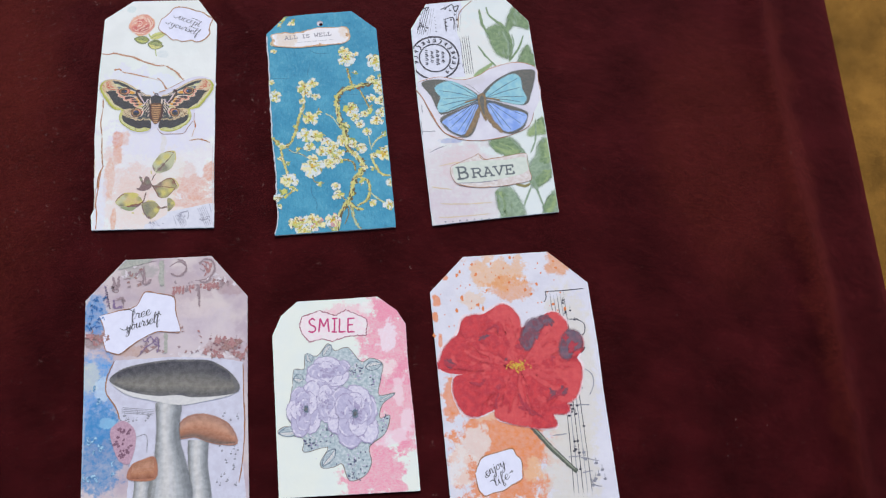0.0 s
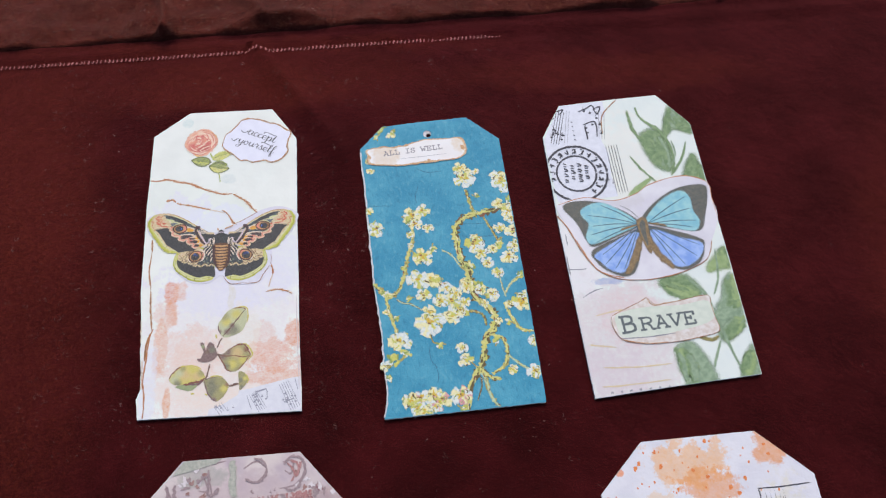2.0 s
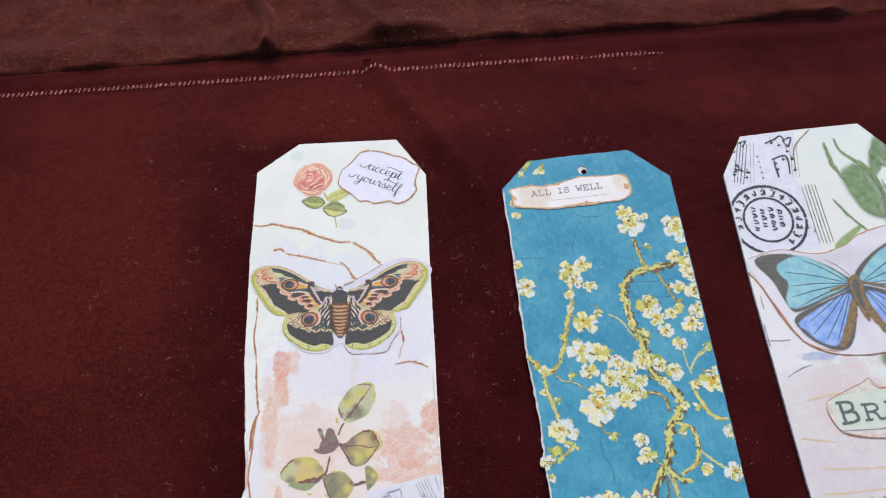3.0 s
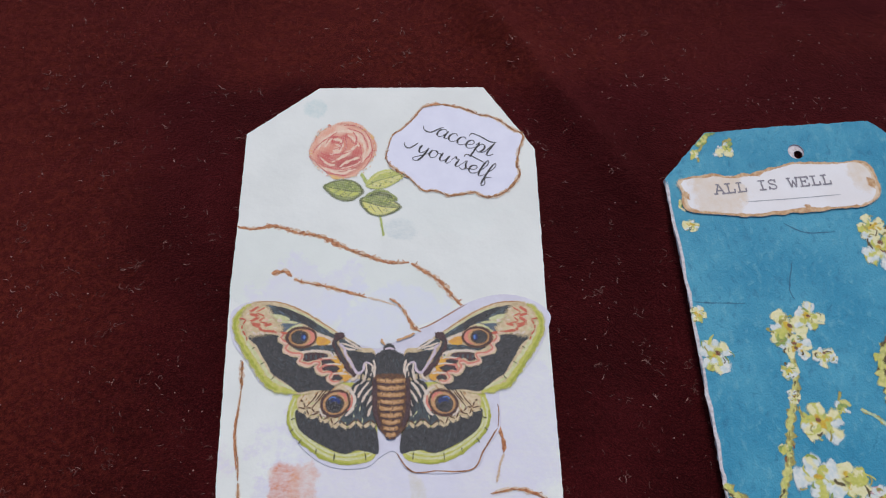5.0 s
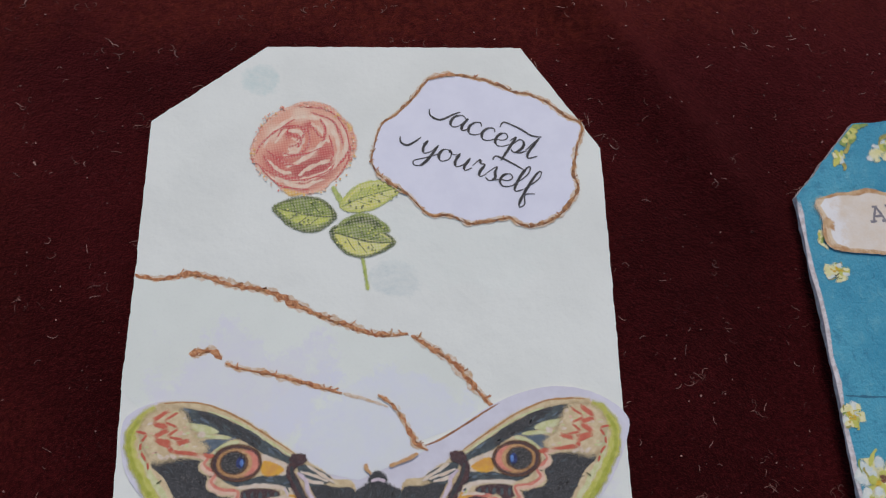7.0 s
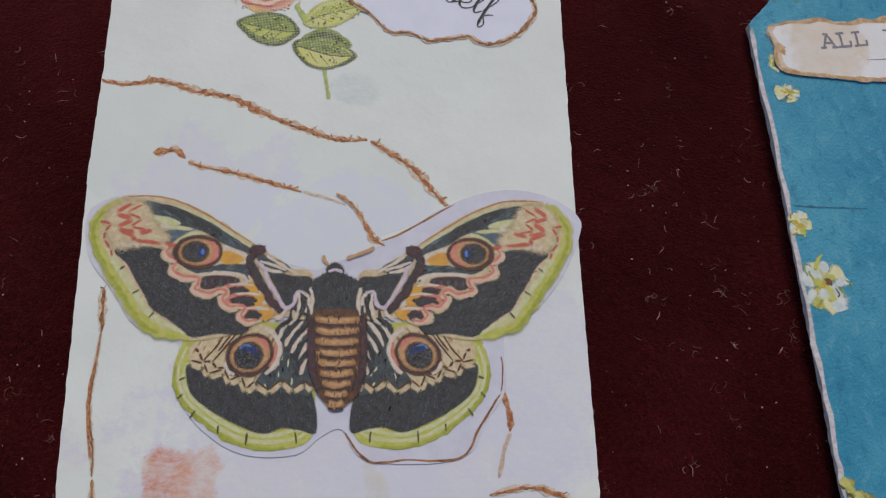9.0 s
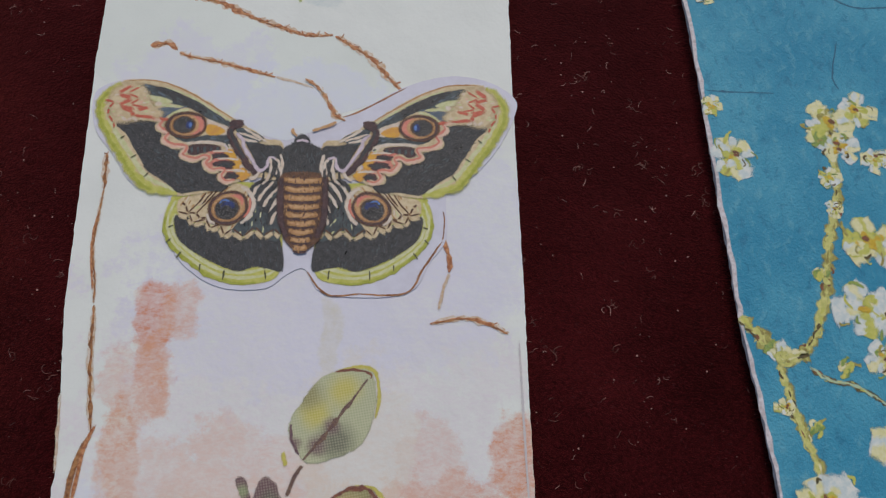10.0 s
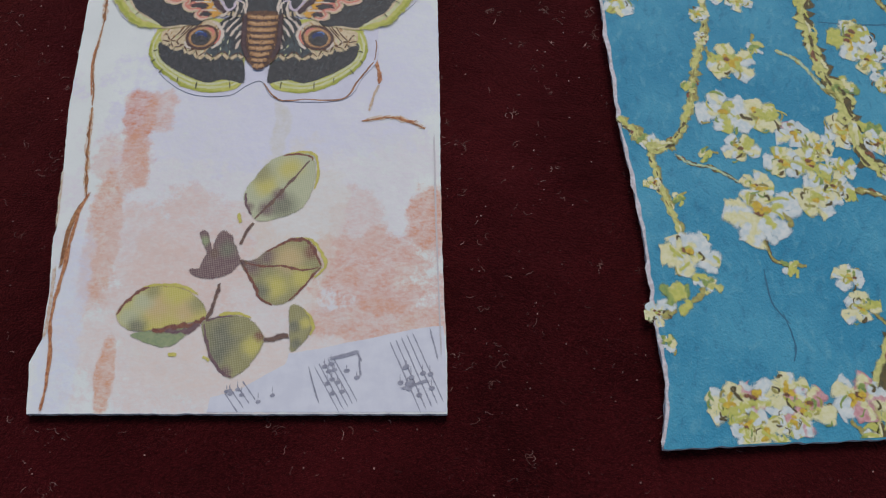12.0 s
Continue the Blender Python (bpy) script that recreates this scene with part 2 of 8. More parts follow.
class Art:
    """Flat colours laid over one another in one mesh, as in a print; with thick sheets below where there are any."""

    face = None

    def __init__(self, z, soft=0.2):
        self.bm, self.z, self.mats, self.ts = bmesh.new(), z, [], 0.0012
        self.fade, self.soft = self.bm.verts.layers.float.new("fade"), soft

    def slot(self, mat):
        if mat not in self.mats:
            self.mats.append(mat)
        return self.mats.index(mat)

    def fill(self, line, mat, thick=0.0, holes=()):
        """A filled outline; thick: millimetres of paper under it."""
        self.z += self.ts
        self.face = self.z if self.face is None else self.face
        rings, slot = [], self.slot(mat)
        for ring in (line, *holes):
            clean = [v for i, v in enumerate(ring) if (Vector(v) - Vector(ring[i - 1])).length > 0.004]
            rings.append([self.bm.verts.new((v[0] * MM, v[1] * MM, self.z * MM)) for v in clean])
        if holes:
            edges = [self.bm.edges.new((r[i - 1], r[i])) for r in rings for i in range(len(r))]
            made = bmesh.ops.triangle_fill(self.bm, edges=edges, use_beauty=True, use_dissolve=False, normal=(0, 0, 1))
            faces = [f for f in made["geom"] if isinstance(f, bmesh.types.BMFace)]
        else:
            faces = [self.bm.faces.new(rings[0])]
        for f in faces:
            f.material_index = slot
            f.normal_update()
            if f.normal.z < 0:
                f.normal_flip()
        if self.soft and not thick and not holes and len(rings[0]) > 2:
            # the ink bleeds out a little into the paper
            ring, outer, pulled = rings[0], [], []
            heart = sum((v.co for v in ring), Vector()) / len(ring)
            round_it = sum((a.co - b.co).length for a, b in zip(ring[-1:] + ring[:-1], ring))
            turn = sum(a.co.x * b.co.y - a.co.y * b.co.x for a, b in zip(ring[-1:] + ring[:-1], ring))
            for i, v in enumerate(ring):
                along = ring[(i + 1) % len(ring)].co - ring[i - 1].co
                out = Vector((along.y, -along.x, 0)).normalized() * math.copysign(min(self.soft * MM, 0.55 * abs(turn) / round_it), turn)
                outer.append(self.bm.verts.new(v.co + out * 0.6))
                outer[-1][self.fade] = 1.0
                pulled.append(v.co.lerp(heart, min(0.4, 0.4 * out.length / max(1e-7, (v.co - heart).length))))
            for v, co in zip(ring, pulled):
                v.co = co
            for i in range(len(ring)):
                self.bm.faces.new((outer[i - 1], outer[i], ring[i], ring[i - 1])).material_index = slot
        if thick:
            side = self.slot(EDGE)
            for r in rings:
                low = [self.bm.verts.new(v.co - Vector((0, 0, thick * MM))) for v in r]
                for i in range(len(r)):
                    self.bm.faces.new((low[i - 1], low[i], r[i], r[i - 1])).material_index = side
        return self

    def blob(self, points, mat, thick=0.0, steps=5):
        return self.fill(spline(points, steps, True), mat, thick)

    def disc(self, x, y, rx, ry, mat, wob=0.05, turn=0.0, seed=0.0, count=28):
        c, s, line = math.cos(turn), math.sin(turn), []
        for i in range(count):
            a = math.tau * i / count
            k = 1 + wob * 2 * noise.noise((2 * math.cos(a) + x, 2 * math.sin(a) + y, seed))
            u, v = rx * k * math.cos(a), ry * k * math.sin(a)
            line.append((x + c * u - s * v, y + s * u + c * v))
        return self.fill(line, mat)

    def stroke(self, points, width, mat, rough=0.0, taper=1.0, steps=6, high=0.0):
        """A pen or brush line; rough: how uneven; taper: how far its ends thin out; high: how far it stands proud."""
        self.z += self.ts
        line, slot = spline(points, steps), self.slot(mat)
        pairs, count, seed = [], len(line), dice.random() * 50
        inset = 0.4 * min(self.soft, 0.5 * width) if not high else 0.0
        for i, q in enumerate(line):
            along = (line[min(i + 1, count - 1)] - line[max(i - 1, 0)])
            side = Vector((-along.y, along.x)).normalized() if along.length > 1e-9 else Vector((0, 1))
            u = i / max(1, count - 1)
            w = width / 2 * (1 - taper * abs(2 * u - 1) ** 3)
            ends = []
            for k in (1, -1):
                wob = 1 + rough * 2.2 * noise.noise((q.x * 1.3 + k * 9, q.y * 1.3, seed))
                e = q + k * side * max(0.02, w * wob - inset)
                ends.append(self.bm.verts.new((e.x * MM, e.y * MM, self.z * MM)))
            mid = self.bm.verts.new((q.x * MM, q.y * MM, (self.z + high * (0.5 + 0.5 * math.sin(3 * q.x + q.y))) * MM)) if high else None
            row = [ends[0], mid, ends[1]] if high else ends
            if self.soft and not high:
                bleed = min(self.soft, 0.5 * width)
                rim = []
                for k, e in ((1, ends[0]), (-1, ends[1])):
                    o = side * k * bleed * MM
                    rim.append(self.bm.verts.new(e.co + Vector((o.x, o.y, 0))))
                    rim[-1][self.fade] = 1.0
                row = [rim[0], *ends, rim[1]]
                if i in (0, count - 1):
                    ends[0][self.fade] = ends[1][self.fade] = 1.0
            pairs.append(row)
        for a, b in zip(pairs, pairs[1:]):
            for c, d in zip(range(len(a) - 1), range(1, len(a))):
                self.bm.faces.new((a[c], a[d], b[d], b[c])).material_index = slot
        return self

    def torn(self, points, width, dark=None, pale=None):
        """A torn, browned paper edge: pale core, rust burr, dark breaks and loose hairs."""
        self.stroke(points, width * 1.1, pale or PALE_TEAR, 0.5, 0.8, 10)
        self.stroke(points, width * 0.46, dark or RUST, 1.2, 0.6, 12, 0.05)
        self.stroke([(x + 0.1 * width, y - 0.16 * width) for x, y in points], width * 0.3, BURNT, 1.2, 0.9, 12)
        line = spline(points, 10)
        for k in range(len(line) // 4):
            i = dice.randrange(len(line) - 2)
            q, r = line[i], line[i + 1]
            self.stroke([q, q.lerp(r, 0.7) + Vector((dice.uniform(-1, 1), dice.uniform(-0.6, 1))) * width * 0.4, r + Vector((dice.uniform(-0.8, 1), dice.uniform(0.1, 1.2))) * width * 0.8], width * dice.uniform(0.08, 0.3), dice.choice((BURNT, RUST, RUST, PALE_TEAR)), 0.6, 1.0, 3)
        return self

    def leaf(self, base, tip, half, rim, face, light, vein, bend=0.0):
        """A pointed leaf from base to tip, half its width to each side, with a lit half and a vein."""
        a, b = Vector(base), Vector(tip)
        along, side = b - a, Vector((-(b - a).y, (b - a).x)).normalized()
        prof = ((0.0, 0.02), (0.14, 0.62), (0.34, 0.98), (0.58, 0.96), (0.8, 0.62), (1.0, 0.0))
        at = lambda u, v, k=1.0: a + along * (0.5 + (u - 0.5) * k) + side * (v * half * k + bend * half * math.sin(math.pi * u))  # noqa: E731
        both = [at(u, v) for u, v in prof] + [at(u, -v) for u, v in prof[-2:0:-1]]
        inner = [at(u, v, 0.86) for u, v in prof] + [at(u, -v, 0.86) for u, v in prof[-2:0:-1]]
        self.fill(ragged(spline(both, 4, True), 0.12, 0.7, base[0]), rim).fill(spline(inner, 4, True), face)
        self.fill(spline([at(u, v * 0.72, 0.84) for u, v in prof] + [at(0.6, 0.12, 0.84), at(0.3, 0.1, 0.84)], 4, True), light)
        self.stroke([at(0, 0), at(0.3, 0.05), at(0.65, -0.03), at(1, 0)], half * 0.09, vein, 0.4, 0.8)
        for u in (0.25, 0.42, 0.6):
            for k in (1, -1):
                self.stroke([at(u, 0), at(u + 0.1, 0.4 * k), at(u + 0.2, 0.72 * k)], half * 0.04, vein, 0.3, 0.9, 3)
        return self

    def made(self, name, parent, label="", within=None):
        """Into one mesh; within: the card's outline, at which the print is trimmed."""
        for i in range(len(within or ())):
            a, b = Vector(within[i - 1]), Vector(within[i])
            way = (b - a).normalized()
            inward = Vector((-way.y, way.x))
            if all((Vector(q) - a).dot(inward) > -2.5 for q in within):
                at = (a + inward * 0.12) * MM
                if all((v.co.xy - at).dot(inward) > 0 for v in self.bm.verts):
                    continue
                geom = [*self.bm.verts, *self.bm.edges, *self.bm.faces]
                bmesh.ops.bisect_plane(self.bm, geom=geom, dist=1e-9, plane_co=(at.x, at.y, 0), plane_no=(-inward.x, -inward.y, 0), clear_outer=True)
        me = bpy.data.meshes.new(name)
        self.bm.to_mesh(me)
        self.bm.free()
        for m in self.mats:
            me.materials.append(m)
        ob = link(name, me, parent, label)
        FACES[ob.name] = self.face
        return ob


# letter shapes on a height of 1: the joined strokes of a brush script, typewriter capitals with feet, and plain pen capitals
SCRIPT = {
    "a": (1.0, [[(0.76, 0.8), (0.45, 1.0), (0.12, 0.7), (0.08, 0.2), (0.3, 0.0), (0.6, 0.3), (0.8, 0.98)], [(0.8, 0.98), (0.72, 0.3), (0.86, 0.02), (1.12, 0.35)]]),
    "c": (0.78, [[(0.64, 0.78), (0.48, 1.0), (0.2, 0.85), (0.06, 0.4), (0.25, 0.02), (0.55, 0.08), (0.88, 0.42)]]),
    "e": (0.78, [[(0.02, 0.35), (0.45, 0.5), (0.58, 0.8), (0.38, 1.0), (0.12, 0.75), (0.08, 0.3), (0.3, 0.0), (0.6, 0.1), (0.88, 0.42)]]),
    "f": (0.62, [[(0.0, 0.3), (0.42, 1.3), (0.46, 1.85), (0.3, 1.95), (0.18, 1.2), (0.14, 0.2), (0.14, -0.6), (0.26, -0.95), (0.42, -0.6), (0.22, 0.0), (0.66, 0.35)]]),
    "i": (0.5, [[(0.0, 0.5), (0.15, 1.0), (0.12, 0.3), (0.26, 0.02), (0.5, 0.4)], [(0.24, 1.42), (0.26, 1.3)]]),
    "j": (0.55, [[(0.1, 0.6), (0.26, 1.0), (0.2, -0.4), (0.0, -0.95), (-0.2, -0.7), (0.1, -0.2), (0.55, 0.4)], [(0.3, 1.42), (0.32, 1.3)]]),
    "l": (0.6, [[(0.0, 0.3), (0.4, 1.3), (0.42, 1.88), (0.27, 1.95), (0.15, 1.2), (0.15, 0.3), (0.3, 0.0), (0.62, 0.35)]]),
    "n": (0.92, [[(0.0, 0.6), (0.14, 1.0), (0.1, 0.0)], [(0.1, 0.4), (0.4, 0.98), (0.6, 0.8), (0.56, 0.25), (0.7, 0.0), (0.95, 0.4)]]),
    "o": (0.88, [[(0.5, 0.95), (0.15, 0.85), (0.05, 0.35), (0.3, 0.0), (0.62, 0.3), (0.6, 0.8), (0.42, 0.97), (0.62, 0.75), (0.95, 0.85)]]),
    "p": (0.98, [[(0.0, 0.6), (0.2, 1.05), (0.16, 0.2), (0.1, -0.95)], [(0.14, 0.2), (0.4, 0.95), (0.7, 0.9), (0.75, 0.4), (0.5, 0.0), (0.24, 0.15)], [(0.5, 0.0), (0.8, 0.12), (1.05, 0.45)]]),
    "r": (0.8, [[(0.0, 0.5), (0.2, 1.15), (0.32, 0.9), (0.56, 0.92), (0.5, 0.3), (0.62, 0.02), (0.88, 0.35)]]),
    "s": (0.78, [[(0.0, 0.3), (0.36, 1.12), (0.42, 0.7), (0.56, 0.3), (0.36, 0.0), (0.08, 0.12)], [(0.36, 0.0), (0.88, 0.4)]]),
    "t": (0.7, [[(0.0, 0.4), (0.32, 1.6)], [(0.34, 1.65), (0.2, 0.4), (0.34, 0.0), (0.72, 0.4)]]),
    "u": (1.0, [[(0.0, 0.6), (0.13, 1.0), (0.1, 0.35), (0.28, 0.02), (0.58, 0.4), (0.72, 1.0)], [(0.72, 1.0), (0.66, 0.25), (0.8, 0.02), (1.05, 0.4)]]),
    "y": (0.98, [[(0.0, 0.6), (0.15, 1.0), (0.12, 0.4), (0.3, 0.05), (0.6, 0.4), (0.76, 1.0)], [(0.76, 1.0), (0.68, 0.0), (0.5, -0.8), (0.15, -0.98), (0.05, -0.7), (0.5, -0.2), (1.0, 0.4)]]),
}
TYPE_CAPITALS = {
    "A": (0.92, [[(0.1, 0), (0.42, 1)], [(0.42, 1), (0.76, 0)], [(0.22, 0.34), (0.64, 0.34)], [(-0.04, 0), (0.24, 0)], [(0.6, 0), (0.9, 0)], [(0.24, 1), (0.46, 1)]]),
    "B": (0.95, [[(0.18, 0), (0.18, 1)], [(0.02, 0), (0.5, 0)], [(0.02, 1), (0.48, 1)], [(0.18, 0.52), (0.5, 0.52)], [(0.48, 1), (0.7, 0.92), (0.72, 0.66), (0.5, 0.52)], [(0.5, 0.52), (0.78, 0.42), (0.8, 0.1), (0.5, 0)]]),
    "E": (0.92, [[(0.18, 0), (0.18, 1)], [(0.02, 0), (0.74, 0)], [(0.02, 1), (0.72, 1)], [(0.18, 0.52), (0.5, 0.52)], [(0.74, 0), (0.74, 0.28)], [(0.72, 1), (0.72, 0.74)], [(0.5, 0.4), (0.5, 0.64)]]),
    "I": (0.85, [[(0.4, 0), (0.4, 1)], [(0.14, 0), (0.66, 0)], [(0.14, 1), (0.66, 1)]]),
    "L": (0.9, [[(0.24, 0), (0.24, 1)], [(0.04, 0), (0.74, 0)], [(0.04, 1), (0.46, 1)], [(0.74, 0), (0.74, 0.34)]]),
    "R": (0.98, [[(0.18, 0), (0.18, 1)], [(0.02, 0), (0.36, 0)], [(0.02, 1), (0.48, 1)], [(0.18, 0.5), (0.48, 0.5)], [(0.48, 1), (0.74, 0.9), (0.74, 0.6), (0.48, 0.5)], [(0.46, 0.5), (0.66, 0.3), (0.74, 0)], [(0.74, 0), (0.9, 0)]]),
    "S": (0.88, [[(0.66, 0.84), (0.44, 1.0), (0.16, 0.86), (0.24, 0.6), (0.6, 0.42), (0.68, 0.14), (0.4, -0.02), (0.12, 0.16)], [(0.66, 0.72), (0.66, 1.0)], [(0.12, 0), (0.12, 0.3)]]),
    "V": (0.92, [[(0.1, 1), (0.42, 0)], [(0.42, 0), (0.76, 1)], [(-0.04, 1), (0.26, 1)], [(0.6, 1), (0.9, 1)]]),
    "W": (0.95, [[(0.08, 1), (0.24, 0)], [(0.24, 0), (0.43, 0.7)], [(0.43, 0.7), (0.62, 0)], [(0.62, 0), (0.78, 1)], [(-0.04, 1), (0.22, 1)], [(0.64, 1), (0.9, 1)]]),
    " ": (0.8, []),
}
PEN_CAPITALS = {
    "S": (0.8, [[(0.56, 0.86), (0.34, 1.0), (0.1, 0.82), (0.22, 0.56), (0.52, 0.4), (0.58, 0.14), (0.32, 0.0), (0.04, 0.1)]]),
    "M": (1.05, [[(0.06, 0), (0.14, 1)], [(0.14, 1), (0.42, 0.4)], [(0.42, 0.4), (0.72, 1)], [(0.72, 1), (0.84, 0.02)]]),
    "I": (0.5, [[(0.2, 0.02), (0.22, 1)], [(0.04, 1), (0.4, 1.02)], [(0.02, 0.02), (0.38, 0)]]),
    "L": (0.66, [[(0.1, 1), (0.08, 0)], [(0.08, 0), (0.54, 0.04)]]),
    "E": (0.66, [[(0.1, 1), (0.08, 0)], [(0.1, 1), (0.56, 1.02)], [(0.1, 0.52), (0.46, 0.54)], [(0.08, 0), (0.58, 0.02)]]),
}


def laid_out(word, shapes, p0, p1, high, lean=0.0):
    """The strokes of a word along the line from p0 to p1."""
    a, b = Vector(p0), Vector(p1)
    wide = sum(shapes[c][0] for c in word)
    along, up = (b - a) / wide, Vector((-(b - a).y, (b - a).x)).normalized() * high
    at, out = 0.0, []
    for c in word:
        out += [[a + along * (at + x) + (up + (b - a).normalized() * lean * high) * y for x, y in line] for line in shapes[c][1]]
        at += shapes[c][0]
    return out, up


def script_writing(word, p0, p1, high, width, mat, parent, lean=0.0):
    """Brush lettering: firm downstrokes and hair-thin upstrokes; high: the height of a small letter."""
    lines, up = laid_out(word, SCRIPT, p0, p1, high, lean)
    up = up.normalized()
    art = Art(FACES[parent.name] + 0.03, 0.12)
    art.ts = 0.001
    for line in lines:
        art.stroke(line, width * 0.45, mat, 0.15, 0.3, 6)
        points = spline(line, 6)
        # the brush is pressed wherever it runs downwards
        run = []
        for q, r in zip(points, points[1:] + points[-1:]):
            if (r - q).length > 1e-6 and (r - q).normalized().dot(up) < -0.45:
                run.append(q)
            else:
                if len(run) > 3:
                    art.stroke(run[::2] + run[-1:], width, mat, 0.15, 0.7, 3)
                run = []
        if len(run) > 3:
            art.stroke(run[::2] + run[-1:], width, mat, 0.15, 0.7, 3)
    return art.made("lettering", parent)


def typed_writing(word, p0, p1, high, width, mat, parent, shapes=TYPE_CAPITALS):
    """Capitals of even strokes, a little uneven in their inking."""
    lines, _ = laid_out(word, shapes, p0, p1, high)
    art = Art(FACES[parent.name] + 0.03, 0.1)
    art.ts = 0.001
    for line in lines:
        if len(line) == 2:
            way = (line[1] - line[0]).normalized() * width * 0.35
            line = [line[0] - way, line[0].lerp(line[1], 0.5), line[1] + way]
        art.stroke(line, width, mat, 0.2, 0.12, 6)
    return art.made("lettering", parent)


def staff(art, a, b, gap, lines, mat, width=0.16):
    """Music lines side by side from a to b."""
    a, b = Vector(a), Vector(b)
    side = Vector((-(b - a).y, (b - a).x)).normalized()
    for k in range(lines):
        off = side * gap * k
        art.stroke([a + off, a.lerp(b, 0.5) + off, b + off], width, mat, 0.4, 0.2)
    return art


def note_marks(art, centre, spread, count, mat, size=0.7, turn=0.0):
    """Small note heads with stems and beams, too small to read."""
    for _ in range(count):
        x, y = centre[0] + dice.uniform(-1, 1) * spread[0], centre[1] + dice.uniform(-1, 1) * spread[1]
        art.disc(x, y, size, size * 0.7, mat, 0.1, turn, dice.random(), 10)
        h = size * dice.uniform(2.5, 4.5)
        art.stroke([(x, y), (x + h * math.cos(turn + 1.4), y + h * math.sin(turn + 1.4))], size * 0.28, mat, 0.2, 0.0, 2)
    return art


def tag(name, line, mat, label, hole=None, thick=1.1, torn=0.12):
    """A card tag with cut corners: an empty at its foot and the card under it."""
    ob = empty(name, line[0][0], line[0][1], 0, label, "gift tag", "decorated paper tags")
    holes = []
    if hole:
        x, y, r = hole
        holes = [[(x + r * math.cos(math.tau * k / 24), y + r * math.sin(math.tau * k / 24)) for k in range(24)]]
    Art(-0.005).fill(ragged(line, torn, 1.1, line[0][0], 0.7), mat, thick, holes).made("card", ob)
    return ob


# ---- the velvet cloth and what lies behind and beside it ----
FLOOR = -1.15


def hem_y(x):
    """The stitched far edge of the flat cloth."""
    return 162.9 + 0.05 * x


def edge_y(x):
    """Where the turned-over cloth behind the stitches ends."""
    return hem_y(x) + 8.0 + 0.01 * x + 1.2 * noise.noise((x / 30, 0.5, 4))


def sheet(name, xs, ys, height, mat, label, category, kind="structure"):
    """A cloth as a fine grid with its folds."""
    verts = [(x * MM, y * MM, height(x, y) * MM) for y in ys for x in xs]
    wide = len(xs)
    faces = [(j * wide + i, j * wide + i + 1, (j + 1) * wide + i + 1, (j + 1) * wide + i) for j in range(len(ys) - 1) for i in range(wide - 1)]
    me = bpy.data.meshes.new(name)
    me.from_pydata(verts, [], faces)
    me.polygons.foreach_set("use_smooth", [True] * len(faces))
    me.materials.append(mat)
    return tagged(link(name, me), label, category, "", kind)


def spaced(a, b, step):
    return [a + (b - a) * k / int((b - a) / step) for k in range(int((b - a) / step) + 1)]


def bell(d, w):
    return math.exp(-(d / w) ** 2)


def flat_cloth(x, y):
    z = FLOOR + 0.35 * noise.noise((x / 60, y / 60, 3)) - 0.35
    z += 5.5 * bell(x - 369 + 4 * math.sin(y / 60), 7.0)
    along = (y - 161) / -38 * 27
    if y < 168:
        z += 5.2 * bell((x - 43 - along) * 0.8, 2.8) * max(0.0, 1 - abs(y - 150) / 55)
    # the needle pulls a shallow furrow, and the turned edge swells behind it
    z -= 0.7 * bell(y - hem_y(x), 1.6)
    if y > hem_y(x):
        z += 1.1 * math.sin(min(1.0, (y - hem_y(x)) / 8.0) * math.pi) + 0.8 * noise.noise((x / 16, y / 9, 11))
    z -= 1.8 * bell(x - 79, 9) * bell(y - 50, 70)
    z -= 6.0 * max(0.0, (x - 402) / 10) ** 2
    return z


def main_y(x, v):
    return -420 + v * (edge_y(x) + 420)


def flat_sheet():
    """The cloth's grid runs to its stitched edge and rolls under there."""
    xs = spaced(-420, 412, 3.0)
    vs = [0, 0.1, 0.2, 0.3, 0.4] + [0.4 + 0.6 * k / 130 for k in range(1, 131)]
    verts = [(x * MM, main_y(x, v) * MM, flat_cloth(x, main_y(x, v)) * MM) for v in vs for x in xs]
    for dy, dz in ((0.9, 0.5), (1.6, 0.2), (2.0, -0.8), (1.7, -2.5)):
        verts += [(x * MM, (edge_y(x) + dy) * MM, (flat_cloth(x, edge_y(x)) + dz) * MM) for x in xs]
    wide, rows = len(xs), len(vs) + 4
    faces = [(j * wide + i, j * wide + i + 1, (j + 1) * wide + i + 1, (j + 1) * wide + i) for j in range(rows - 1) for i in range(wide - 1)]
    me = bpy.data.meshes.new("velvet_cloth")
    me.from_pydata(verts, [], faces)
    me.polygons.foreach_set("use_smooth", [True] * len(faces))
    me.materials.append(VELVET)
    return tagged(link("ground_velvet_cloth", me), "wine-red velvet cloth spread flat, dusty with lint", "cloth", "", "structure")


flat_sheet()


